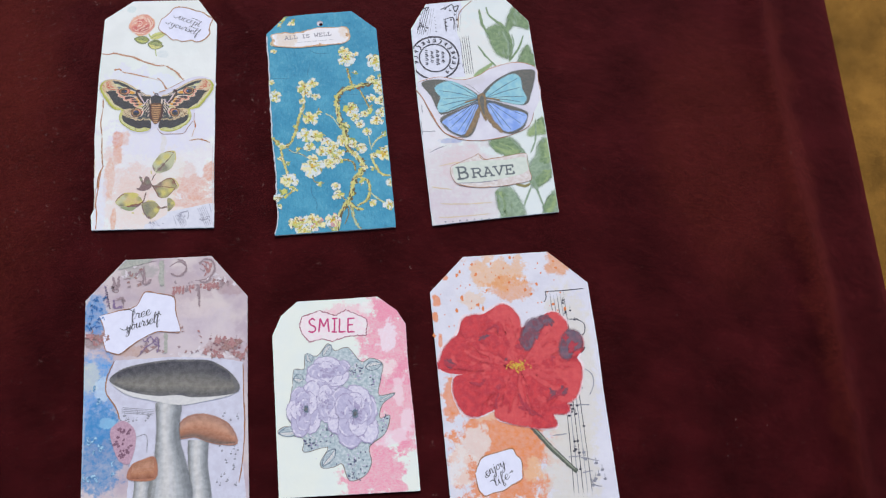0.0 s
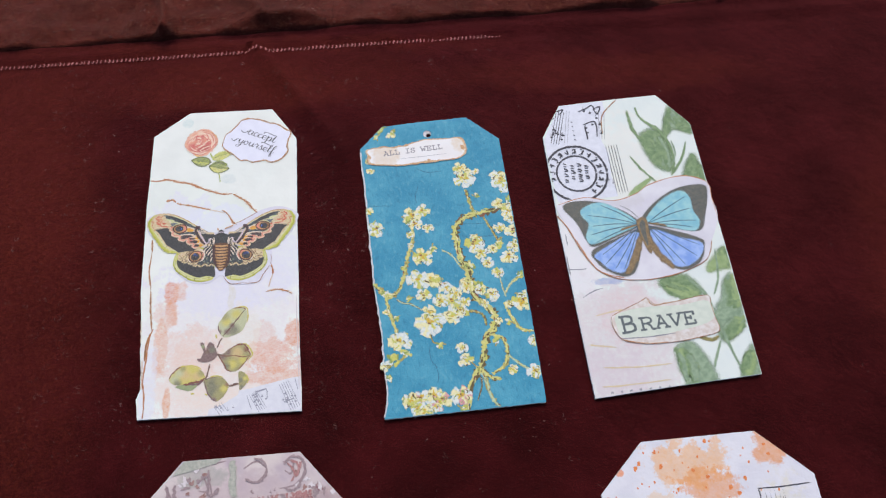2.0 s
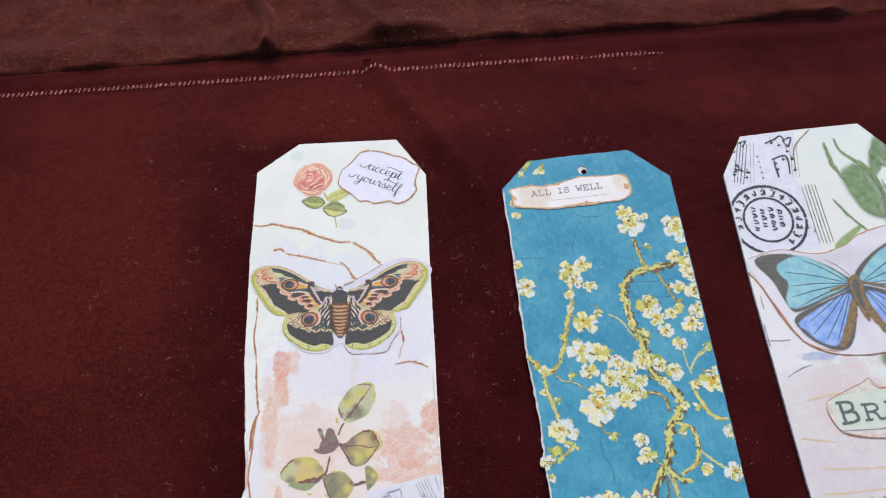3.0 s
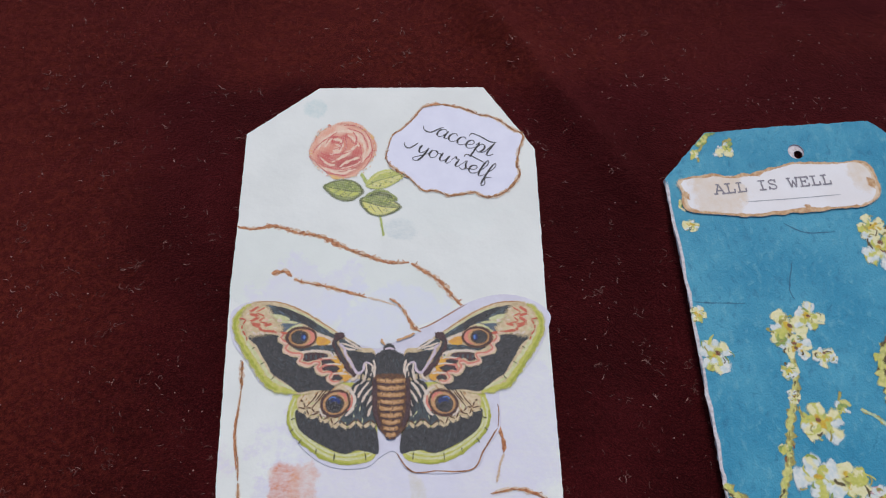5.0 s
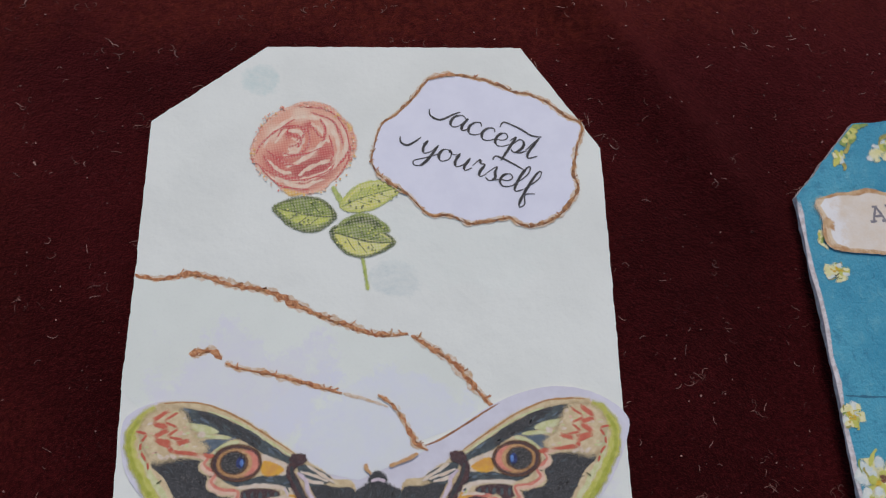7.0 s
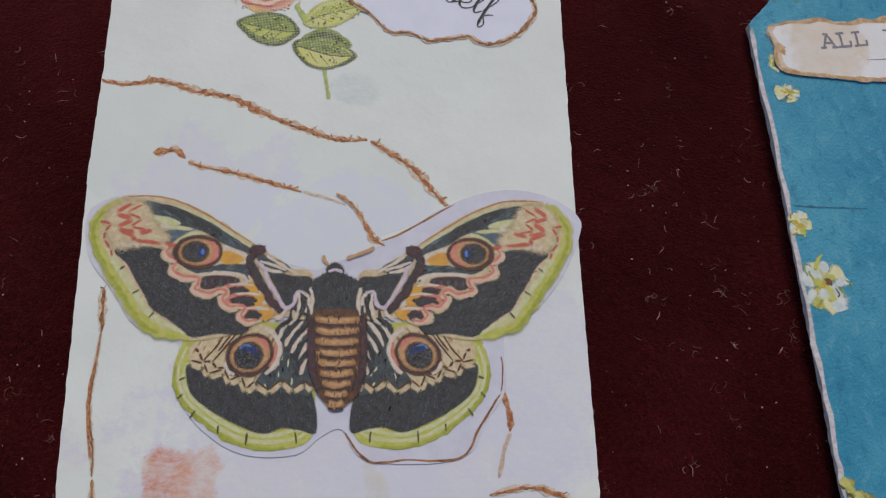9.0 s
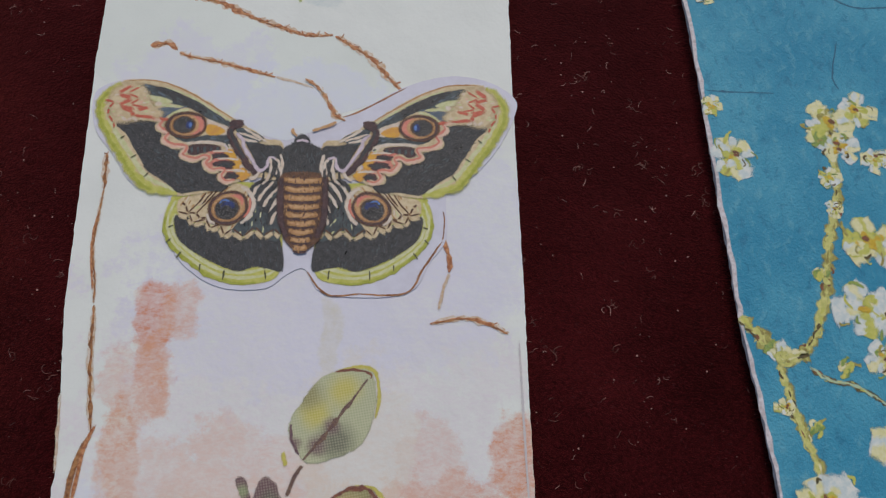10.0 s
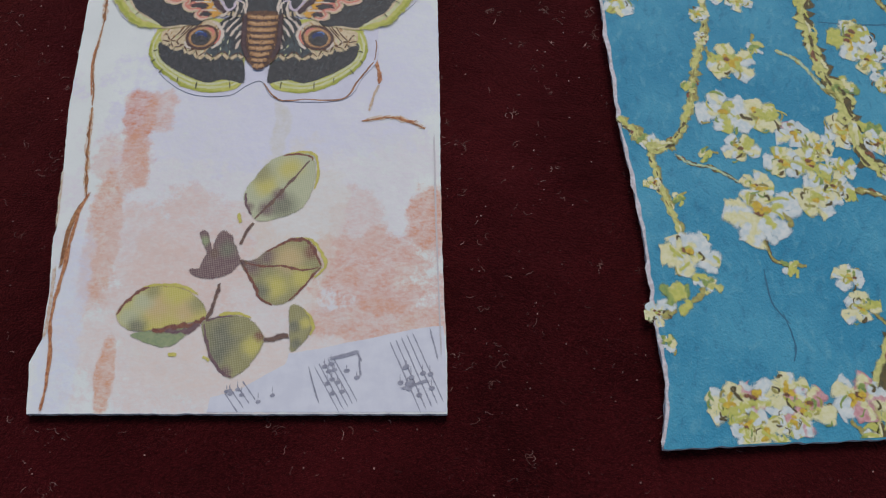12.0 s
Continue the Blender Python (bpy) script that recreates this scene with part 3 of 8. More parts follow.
def back_cloth(x, y):
    behind = y - edge_y(x)
    z = 0.5 + 2.6 * noise.noise((x / 45, y / 25, 8)) + 1.2 * noise.noise((x / 14, y / 12, 2))
    z += 1.6 * noise.noise((x / 22 + y / 30, y / 9, 4)) + 0.7 * noise.noise((x / 6, y / 5, 6))
    # a soft roll all along the crease, fuller on one side
    z += 1.8 * bell(behind - 8, 6) * (0.6 + 0.4 * math.tanh((x - 20) / 25))
    # a narrow tuck that hooks over at its foot, and looser folds
    z += 8.5 * bell(x - 1.5 + 0.028 * (y - 181) ** 2, 2.7) * min(1.0, max(0.0, (y - 167) / 3)) * min(1.0, max(0.0, (205 - y) / 12))
    z += 2.6 * bell(behind - 4.5 - 3.0 * math.sin((x - 28) / 16), 2.6) * bell(x - 52, 26)
    z += 4.5 * bell(x - 40 + (y - 186) * 0.8, 4) * bell(y - 192, 12)
    z += 4.0 * bell(x - 215 - (y - 180) * 0.9, 6) * bell(y - 182, 14)
    z += 4.0 * bell(x - 262 + (y - 184) * 0.8, 3) * bell(y - 188, 12)
    lift = min(1.0, max(0.0, behind / 2.2))
    return z * lift - 3.6 * (1 - lift)


sheet("ground_folded_velvet", spaced(-420, -130, 10) + spaced(-128, 300, 1.2) + spaced(305, 520, 8), spaced(155, 235, 1.0) + spaced(237, 300, 3) + spaced(310, 520, 14), back_cloth, VELVET_BACK, "rumpled wine velvet in folds behind the stitched hem", "cloth")
sheet("ground_gold_plush", spaced(385, 640, 4), spaced(-420, 520, 6), lambda x, y: -9 + 1.5 * noise.noise((x / 30, y / 30, 5)), GOLD, "mustard-gold plush cover beside the velvet cloth", "cover")

# the hem's zigzag thread
hem = Art(0, 0)
for k in range(150):
    x = -110 + k * 1.75
    y, z = hem_y(x) + 0.25 * noise.noise((x / 4, 1, 2)), flat_cloth(x, hem_y(x)) + 0.75
    hem.z = z
    lean = dice.uniform(-0.3, 0.3)
    hem.stroke([(x, y - 1.0), (x + 0.5 + lean, y), (x + 0.3, y + dice.uniform(0.7, 1.2))], dice.uniform(0.42, 0.68), THREAD, 0.6, 0.6, 3, 0.25)
    hem.z = z - 0.1
    hem.stroke([(x + 0.3, y + 0.9), (x + 1.2, y + 0.2), (x + 1.75, y - 0.9)], 0.22, DULL_FIBRE, 0.6, 0.4, 3, 0.2)
tagged(hem.made("hem_stitching", None), "rose-coloured zigzag stitches along the velvet hem", "stitching", "", "stuff")


def lint():
    """Loose hairs and specks of dust on the pile."""
    art = Art(0, 0)
    art.ts = 0.0
    for k in range(5200):
        x, y = dice.uniform(-60, 398), dice.uniform(-140, 215)
        if k < 2400:
            x, y = dice.uniform(-45, 150), dice.uniform(-15, 150)
        if abs(y - hem_y(x)) < 3:
            continue
        art.z = (flat_cloth(x, y) if y < edge_y(x) else back_cloth(x, y)) + 0.12
        if dice.random() < 0.7:
            r = dice.choice((0.05, 0.06, 0.08, 0.1, 0.15))
            art.disc(x, y, r, r * dice.uniform(0.5, 1), FIBRE, 0.3, dice.random() * 3, dice.random(), 7)
        else:
            a, size = dice.random() * 6.3, dice.uniform(0.4, 1.5)
            p = [Vector((x, y))]
            for _ in range(3):
                a += dice.uniform(-0.9, 0.9)
                p.append(p[-1] + size / 3 * Vector((math.cos(a), math.sin(a))))
            art.stroke(p, dice.choice((0.04, 0.05, 0.07)), dice.choice((FIBRE, FIBRE, DULL_FIBRE)), 0.2, 0.5, 3)
    # curled clumps of fluff
    for k in range(360):
        x, y = dice.uniform(-60, 170), dice.uniform(-140, 175)
        if k < 200:
            x, y = dice.uniform(-45, 95), dice.uniform(-10, 160)
        if abs(y - hem_y(x)) < 4:
            continue
        ground = flat_cloth if y < edge_y(x) else back_cloth
        for _ in range(dice.choice((2, 3, 3, 5))):
            u, v = x + dice.gauss(0, 0.6), y + dice.gauss(0, 0.5)
            art.z = ground(u, v) + 0.12
            a, size, curl = dice.random() * 6.3, dice.uniform(0.7, 1.8), dice.uniform(-1.1, 1.1)
            p = [Vector((u, v))]
            for _ in range(4):
                a += curl + dice.uniform(-0.5, 0.5)
                p.append(p[-1] + size / 4 * Vector((math.cos(a), math.sin(a))))
            art.stroke(p, dice.uniform(0.05, 0.1), dice.choice((FIBRE, DULL_FIBRE, DULL_FIBRE, DULL_FIBRE)), 0.4, 0.6, 3)
    # matted tufts on the crushed velvet behind the seam
    for _ in range(2600):
        x = dice.uniform(-115, 150)
        y = edge_y(x) + 3 + dice.random() ** 1.4 * 50
        art.z = back_cloth(x, y) + 0.15
        a, size = dice.gauss(0.3, 0.9), dice.uniform(0.5, 1.6)
        d = Vector((math.cos(a), math.sin(a))) * size
        art.stroke([Vector((x, y)), Vector((x, y)) + d * 0.5 + Vector((-d.y, d.x)) * 0.2, Vector((x, y)) + d], dice.uniform(0.1, 0.32), dice.choice((TUFT, TUFT, DULL_FIBRE, TUFT_DARK, TUFT_DARK)), 0.5, 0.8, 2)
    tagged(art.made("lint", None), "pale lint hairs and dust specks on velvet", "lint", "", "stuff")


lint()
# ---- the tag with the moth ----
PEACH, CREAM, LAV = (228, 172, 138), (238, 240, 233), (226, 224, 235)
MOTH_CARD = stained("moth_card", CREAM, [
    (30, 28, 32, 38, (232, 224, 226), 0.9, 2.0), (24, 14, 22, 16, (236, 216, 202), 0.8, 2.0), (22, 26, 12, 10, (232, 198, 180), 0.6, 2.0), (24, 52, 20, 14, LAV, 0.9, 2.0),
    (44, 53, 14, 12, LAV, 0.9, 1.5), (53, 62, 8, 16, LAV, 0.85, 2.0), (34, 46, 9, 9, LAV, 0.8, 1.5),
    (9.7, 49.3, 3.0, 5.2, (222, 148, 116), 1.0, 0.35), (13, 50, 3, 4.2, PEACH, 0.7, 1.2), (10, 41, 2.6, 6, (226, 166, 138), 0.9, 1.2), (8, 40, 5, 6, PEACH, 0.5, 2.0),
    (6.8, 27, 3.0, 12, (226, 164, 126), 0.85, 0.6), (10.2, 5.5, 1.5, 6.5, (226, 164, 126), 0.95, 0.4), (16, 24, 10, 12, (232, 205, 192), 0.7, 2.0),
    (49, 22, 11, 7, (226, 164, 136), 0.9, 2.0), (57, 31, 3.4, 6, (224, 156, 122), 1.0, 0.6), (50, 14, 11, 4, (226, 166, 136), 0.85, 1.5), (46, 30, 5, 6, (228, 190, 172), 0.6, 2.0),
    (36, 30, 8, 14, (232, 222, 204), 0.7, 1.5), (25, 8, 12, 6, (236, 218, 204), 0.7, 1.5),
    (33, 47, 1.6, 6, (222, 216, 200), 0.8, 0.8), (3.0, 12, 3.4, 18, (226, 228, 238), 0.9, 0.8),
    (30.5, 99.5, 3.5, 2.6, (206, 216, 214), 0.7, 1.2), (12.2, 127, 2.6, 2.4, (206, 222, 218), 0.8, 0.4),
    (40, 107, 12, 8, (232, 237, 230), 0.6, 3.0)], crumple=0.3, wax=0.4)
MOTH_LINE = [(-0.0, -0.0), (60.0, 0.0), (60.0, 7.8), (59.5, 20.1), (59.1, 36.5), (59.0, 50.0)] + [(58.4, 82.6), (58.3, 100.8), (58.2, 118.0), (47.9, 133.0), (13.1, 132.2), (-1.5, 120.8), (-1.9, 99.9), (-2.3, 86.5)] + [(-2.1, 50.1), (-1.2, 39.2), (-0.5, 28.8), (-0.8, 27.4), (0.1, 18.1), (0.3, 11.1), (-0.9, 7.5)]
moth_tag = tag("paper_tag", MOTH_LINE, MOTH_CARD, "cream paper tag collaged with a printed moth, rose and leaves")

TORN_WHITE = stained("torn_cream_paper", (234, 238, 230), [(12, 84, 12, 9, LAV, 0.8, 2.0), (28, 80, 14, 8, (226, 228, 238), 0.9, 2.0)], crumple=0.12)
upper = Art(0.02)
upper.fill(ragged([(-1.9, 99.7), (2.6, 99.5), (5.5, 99.9), (10.0, 98.7), (14.5, 97.7), (18.2, 96.0), (22.7, 93.9), (26.4, 92.8), (31.6, 92.2), (34.6, 90.6), (37.5, 88.4), (40.4, 85.4), (42.6, 82.6), (30.1, 78.3), (15.9, 79.2), (1.8, 81.5), (-2.4, 85.8)], 0.12, 0.6), TORN_WHITE, 0.1)
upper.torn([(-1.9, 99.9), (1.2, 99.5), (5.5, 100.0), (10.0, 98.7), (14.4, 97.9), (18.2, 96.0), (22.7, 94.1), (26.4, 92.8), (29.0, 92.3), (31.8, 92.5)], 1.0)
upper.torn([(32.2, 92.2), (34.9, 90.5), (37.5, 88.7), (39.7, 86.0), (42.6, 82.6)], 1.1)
upper.made("torn_paper", moth_tag, "torn cream paper strip with a browned edge")
lower = Art(0.16)
lower.fill(ragged([(4.4, 89.9), (7.9, 90.3), (10.5, 88.6), (15.6, 87.4), (19.9, 86.2), (23.6, 85.0), (29.4, 83.5), (31.9, 80.4), (34.0, 78.3), (25.8, 74.9), (8.9, 78.6), (3.0, 84.3)], 0.1, 0.6), TORN_WHITE, 0.08)
lower.torn([(5.4, 89.9), (7.9, 90.4), (9.2, 89.4)], 1.0)
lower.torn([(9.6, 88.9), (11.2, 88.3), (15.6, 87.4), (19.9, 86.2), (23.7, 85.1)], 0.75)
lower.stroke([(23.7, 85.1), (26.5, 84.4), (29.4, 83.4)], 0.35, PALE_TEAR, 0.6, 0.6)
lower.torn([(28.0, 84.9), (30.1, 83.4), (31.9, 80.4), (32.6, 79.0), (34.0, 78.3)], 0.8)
lower.made("torn_paper", moth_tag, "torn white paper strip with a rust edge")
CRINKLE = ink("paper_crinkle", (206, 200, 202), (214, 206, 204), 1.0)
side = Art(0.03)
side.torn([(0.9, 72.7), (1.1, 67.3)], 0.8, BURNT)
side.torn([(1.1, 67.3), (0.8, 63.1), (0.6, 58.7), (1.4, 54.1), (1.6, 51.0)], 0.42, BURNT)
side.stroke([(0.9, 64.2), (0.4, 59.1), (1.3, 52.7)], 0.3, RUST, 0.6, 0.5)
side.torn([(1.7, 50.7), (2.1, 43.3), (3.2, 34.2)], 0.7, BURNT)
side.stroke([(3.2, 34.0), (1.6, 29.5), (1.1, 22.0)], 0.6, BURNT, 0.5, 0.4)
side.stroke([(3.6, 35.2), (2.3, 30.1), (1.7, 22.0), (1.1, 14.9), (2.0, 6.8), (1.9, 0.1)], 0.45, RUST, 0.6, 0.4)
side.stroke([(-1.2, 39.2), (-0.8, 33.2), (-0.6, 29.1)], 0.35, PALE_TEAR, 0.5, 0.6)
side.stroke([(0.3, 22.7), (0.6, 16.3), (0.6, 11.1)], 0.45, PALE_TEAR, 0.6, 0.6)
side.torn([(46.1, 48.3), (50.7, 49.1), (54.5, 48.1), (56.5, 47.0)], 0.7)
side.stroke([(47.7, 61.3), (48.7, 57.6), (48.8, 55.4)], 0.6, RUST, 0.6, 0.8)
side.stroke([(48.8, 55.4), (48.0, 53.3), (47.3, 50.1)], 0.4, PALE_TEAR, 0.6, 0.8)
side.stroke([(58.0, 46.6), (58.4, 29.6), (59.2, 7.8)], 0.25, CRINKLE, 0.3, 0.5)
tagged(side.made("torn_seam", moth_tag, "browned torn seams between glued papers"), kind="stuff")

PRINTS = []


def print_tones(base, patches):
    """Ink whose colour flows from patch to patch (x, y, reach, ink), with a fine screen over it."""
    n = Nodes("print_tones_%d" % len(PRINTS), 0.55)
    colour, moved = lin(*INK_TONES[base.name]), n.warped(1.2, 0.9)
    for x, y, reach, tone in patches:
        far = n.math3("LENGTH", n.math3("MULTIPLY", n.math3("SUBTRACT", moved, (x, y, 0)), (1 / reach, 1 / reach, 0)))
        colour = n.mix(n.math("MULTIPLY", n.ramp(far, 1.5, 0.25), 0.9), colour, lin(*INK_TONES[tone.name]))
    screen = n.add("ShaderNodeVectorRotate", rotation_type="Z_AXIS")
    screen.inputs["Angle"].default_value = 0.6
    n.put(screen.inputs["Vector"], n.math3("MULTIPLY", n.place, (13.0, 13.0, 0)))
    split = n.add("ShaderNodeSeparateXYZ")
    n.put(split.inputs[0], screen.outputs[0])
    wave = n.math("MULTIPLY", n.math("SINE", split.outputs[0]), n.math("SINE", split.outputs[1]))
    colour = n.mix(n.math("MULTIPLY", n.ramp(n.math("ADD", wave, n.math("MULTIPLY", n.math("SUBTRACT", n.noise(1.0, 4.0, 0.7), 0.5), 2.2)), -0.2, 0.5), 0.2), colour, lin(238, 226, 196))
    colour = n.mix(n.math("MULTIPLY", n.ramp(wave, -0.2, -0.7), 0.1), colour, lin(96, 74, 66))
    n.bump(n.noise(0.25, 3.0), 0.25, 0.00005)
    fade = n.add("ShaderNodeAttribute", attribute_name="fade")
    kept = n.math("GREATER_THAN", n.noise(0.045, 1.0, 0.5), n.math("ADD", 0.3, n.math("MULTIPLY", fade.outputs["Fac"], 0.4)))
    n.put(n.bsdf.inputs["Alpha"], n.math("MAXIMUM", kept, n.math("LESS_THAN", fade.outputs["Fac"], 0.004)))
    PRINTS.append(n.done(colour))
    return PRINTS[-1]


def printed(art, outline, base, patches):
    art.fill(ragged(spline(outline, 5, True), 0.2, 0.6, outline[0][0]), print_tones(base, patches))


# rose
ROSE_PALE = ink("rose_pale", (240, 186, 160), (236, 160, 136), 1.4, dots=0.5)
ROSE_MID = ink("rose_mid", (226, 124, 108), (232, 148, 124), 1.0, dots=0.5)
ROSE_RED = ink("rose_red", (216, 84, 86), (212, 104, 98), 1.2, dots=0.4)
ROSE_DEEP = ink("rose_deep", (186, 58, 70), (200, 84, 84), 0.8, dots=0.1)
ROSE_LIGHT = ink("rose_light", (246, 220, 198), (240, 196, 170), 0.8, dots=0.3)
ROSE_GOLD = ink("rose_gold", (240, 196, 110), (236, 180, 110), 0.8, dots=0.4)
rose = Art(0.03, 0.35)
rose.fill(ragged(spline([(11.5, 117.1), (12.8, 120.2), (14.7, 122.4), (17.8, 123.9), (21.0, 123.8), (23.4, 121.8), (24.8, 119.9), (25.2, 117.3), (24.1, 115.1), (22.8, 113.4), (20.9, 111.5), (18.2, 110.7), (15.8, 111.4), (13.8, 113.3), (12.2, 114.7)], 4, True), 0.25, 0.9), ROSE_PALE)
rose.blob([(22.2, 121.8), (24.5, 120.6), (24.0, 119.2), (22.8, 119.4)], ROSE_GOLD).blob([(15.8, 111.9), (16.6, 110.6), (18.2, 110.8), (17.8, 111.6)], ROSE_GOLD)
printed(rose, [(12.0, 117.1), (13.2, 120.0), (15.0, 122.0), (17.9, 123.4), (20.9, 123.3), (23.1, 121.5), (24.4, 119.6), (24.7, 117.3), (23.7, 115.2), (22.5, 113.6), (20.7, 111.9), (18.2, 111.1), (16.0, 111.8), (14.0, 113.6), (12.6, 115.0)], ROSE_PALE,
        [(17.8, 118.0, 3.2, ROSE_MID), (20.4, 114.8, 2.3, ROSE_DEEP), (18.2, 113.6, 2.3, ROSE_DEEP), (14.8, 115.2, 1.9, ROSE_RED), (21.2, 117.0, 1.2, ROSE_RED), (16.4, 119.6, 0.9, ROSE_RED), (18.8, 120.6, 0.8, ROSE_RED), (17.2, 117.4, 0.8, ROSE_LIGHT), (21.8, 120.4, 1.4, ROSE_LIGHT), (14.4, 119.4, 1.2, ROSE_LIGHT), (17.8, 122.2, 1.3, ROSE_LIGHT), (22.9, 116.0, 0.9, ROSE_LIGHT), (16.8, 112.4, 0.9, ROSE_LIGHT), (19.4, 116.6, 0.7, ROSE_LIGHT)])
for line in ([(12.2, 114.7), (14.6, 112.9), (18.5, 112.8), (22.2, 114.7), (24.0, 118.0)], [(13.1, 117.1), (14.4, 119.9), (17.5, 121.7), (20.8, 121.3), (22.8, 118.3), (22.5, 114.7)], [(16.0, 114.4), (18.9, 116.2), (21.6, 119.0)], [(14.5, 117.8), (16.0, 119.8), (18.2, 119.1), (17.6, 117.2), (15.6, 116.1)], [(16.6, 118.7), (17.7, 118.1), (17.3, 116.8), (16.2, 117.2)], [(19.1, 121.1), (21.0, 119.3), (21.7, 118.1)], [(17.7, 113.3), (19.2, 114.6), (22.0, 115.7)], [(23.2, 120.8), (23.9, 118.2), (23.3, 115.4)], [(14.6, 113.3), (17.8, 111.9), (21.2, 113.0)], [(13.4, 115.6), (15.5, 113.9), (16.9, 113.8)]):
    rose.stroke(line, 0.5, ROSE_LIGHT, 0.5, 0.7)
for line in ([(14.8, 118.7), (15.9, 120.3), (18.5, 120.0), (19.0, 117.9), (17.5, 116.3), (15.4, 116.6)], [(16.3, 119.3), (18.0, 118.6), (17.4, 117.2)], [(13.0, 116.3), (15.0, 113.7), (18.1, 112.9)], [(19.0, 122.5), (22.2, 121.1), (23.5, 117.6)], [(20.3, 121.6), (21.1, 119.9), (20.7, 118.1)], [(22.7, 114.7), (23.9, 116.4), (24.8, 118.2)]):
    rose.stroke(line, 0.28, ROSE_RED, 0.6, 0.7)
LEAF_RIM = ink("leaf_rim", (72, 88, 50), (112, 124, 62), 0.7, dots=0.3)
LEAF_FACE = ink("leaf_face", (150, 164, 84), (120, 138, 70), 1.2, dots=0.3)
LEAF_LIGHT = ink("leaf_light", (206, 210, 96), (182, 190, 100), 1.2, dots=0.25)
for line in ([(12.1, 116.2), (13.2, 118.3), (15.6, 120.4), (17.1, 121.5)], [(11.3, 115.8), (14.4, 113.6), (17.9, 112.7), (21.3, 113.9), (22.4, 115.2)], [(14.8, 115.8), (18.2, 116.3), (21.2, 117.7)], [(16.0, 118.3), (16.3, 120.0), (17.6, 120.4), (18.3, 119.3), (17.4, 117.8), (16.2, 117.4)], [(16.7, 119.2), (17.8, 118.8), (17.2, 118.3)], [(18.9, 121.1), (20.1, 119.3), (21.3, 118.6)], [(22.6, 121.9), (23.9, 119.6), (24.2, 115.9), (22.5, 112.8)], [(18.2, 123.2), (21.0, 123.0), (23.3, 121.4)], [(12.6, 114.7), (15.4, 112.0), (19.4, 111.4)], [(13.3, 117.1), (15.8, 115.2), (18.8, 114.7)], [(21.5, 119.3), (22.2, 116.7), (21.3, 114.1)]):
    rose.stroke(line, 0.2, ROSE_RED, 0.8, 0.8)
LEAF_PALE = ink("leaf_pale", (214, 214, 138), (222, 216, 110), 1.2, dots=0.35)
STEM = ink("stem_green", (188, 200, 104), (160, 176, 90), 0.8, dots=0.2)
rose.stroke([(22.1, 112.0), (22.9, 110.5), (23.8, 109.0)], 0.6, STEM, 0.3, 0.3)
rose.stroke([(26.0, 102.5), (26.5, 100.3), (26.8, 97.9)], 0.5, STEM, 0.3, 0.6)
rose.leaf((22.8, 107.8), (14.6, 108.9), 2.4, LEAF_RIM, LEAF_FACE, LEAF_LIGHT, LEAF_RIM, 0.1)
rose.leaf((23.2, 109.0), (31.3, 112.1), 1.9, LEAF_LIGHT, LEAF_PALE, LEAF_LIGHT, LEAF_FACE, 0.15)
rose.leaf((21.9, 105.8), (30.3, 104.3), 2.3, LEAF_RIM, LEAF_PALE, LEAF_FACE, LEAF_RIM, -0.2)
rose.leaf((22.9, 106.5), (29.7, 105.9), 1.3, LEAF_FACE, LEAF_FACE, LEAF_RIM, LEAF_RIM, 0.6)
# stray screen dots round the rim and over the petals
rose.ts, rose.soft = 0.0006, 0.12
for k in range(110):
    a, q = dice.random() * math.tau, dice.uniform(0.94, 1.03)
    x, y, r = 18.3 + 6.7 * q * math.cos(a), 117.2 + 6.5 * q * math.sin(a), dice.uniform(0.1, 0.17)
    rose.disc(x, y, r, r, dice.choice((ROSE_GOLD, ROSE_PALE, ROSE_MID, ROSE_LIGHT)), 0.2, 0, x, 7)
for k in range(90):
    (cx, cy, rx, ry, turn) = dice.choice(((18.8, 108.4, 4.0, 2.0, -0.13), (27.2, 110.6, 4.2, 1.7, 0.37), (26.2, 105.0, 4.2, 2.1, -0.17)))
    a, q = dice.random() * math.tau, math.sqrt(dice.random())
    u, v = rx * q * math.cos(a), ry * q * math.sin(a)
    rose.disc(cx + u * math.cos(turn) - v * math.sin(turn), cy + u * math.sin(turn) + v * math.cos(turn), 0.13, 0.13, dice.choice((LEAF_RIM, LEAF_RIM, LEAF_PALE, LEAF_LIGHT)), 0.2, 0, u, 7)
rose.made("rose", moth_tag, "printed pink rose with green leaves")

# burnt-edged label
ACCEPT = [(27.1, 115.6), (27.7, 118.6), (28.6, 121.0), (30.7, 122.7), (33.1, 125.4), (35.0, 127.9), (37.7, 128.5), (41.4, 128.1), (44.3, 127.2), (46.8, 126.1), (48.8, 125.8), (51.3, 124.5), (53.7, 122.6), (55.8, 121.3), (54.8, 117.7), (54.2, 114.6), (54.6, 112.0), (52.8, 109.2), (50.7, 107.5), (48.2, 106.7), (46.5, 107.0), (45.1, 107.8), (42.3, 107.3), (39.9, 107.0), (37.2, 108.1), (34.6, 108.2), (31.9, 111.0), (29.4, 112.6), (28.0, 113.9)]
label_a = Art(0.1)
label_a.fill(ragged(spline(ACCEPT, 3, True), 0.1, 0.8), LABEL, 0.12)
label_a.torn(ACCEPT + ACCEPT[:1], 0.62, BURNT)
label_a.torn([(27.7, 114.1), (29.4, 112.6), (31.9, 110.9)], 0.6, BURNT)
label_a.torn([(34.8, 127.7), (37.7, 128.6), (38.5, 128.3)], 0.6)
label_a = label_a.made("label", moth_tag, "white label with a burnt edge")
script_writing("accept", (37.4, 121.0), (49.0, 115.9), 2.1, 0.36, WRITING, label_a, 0.1)
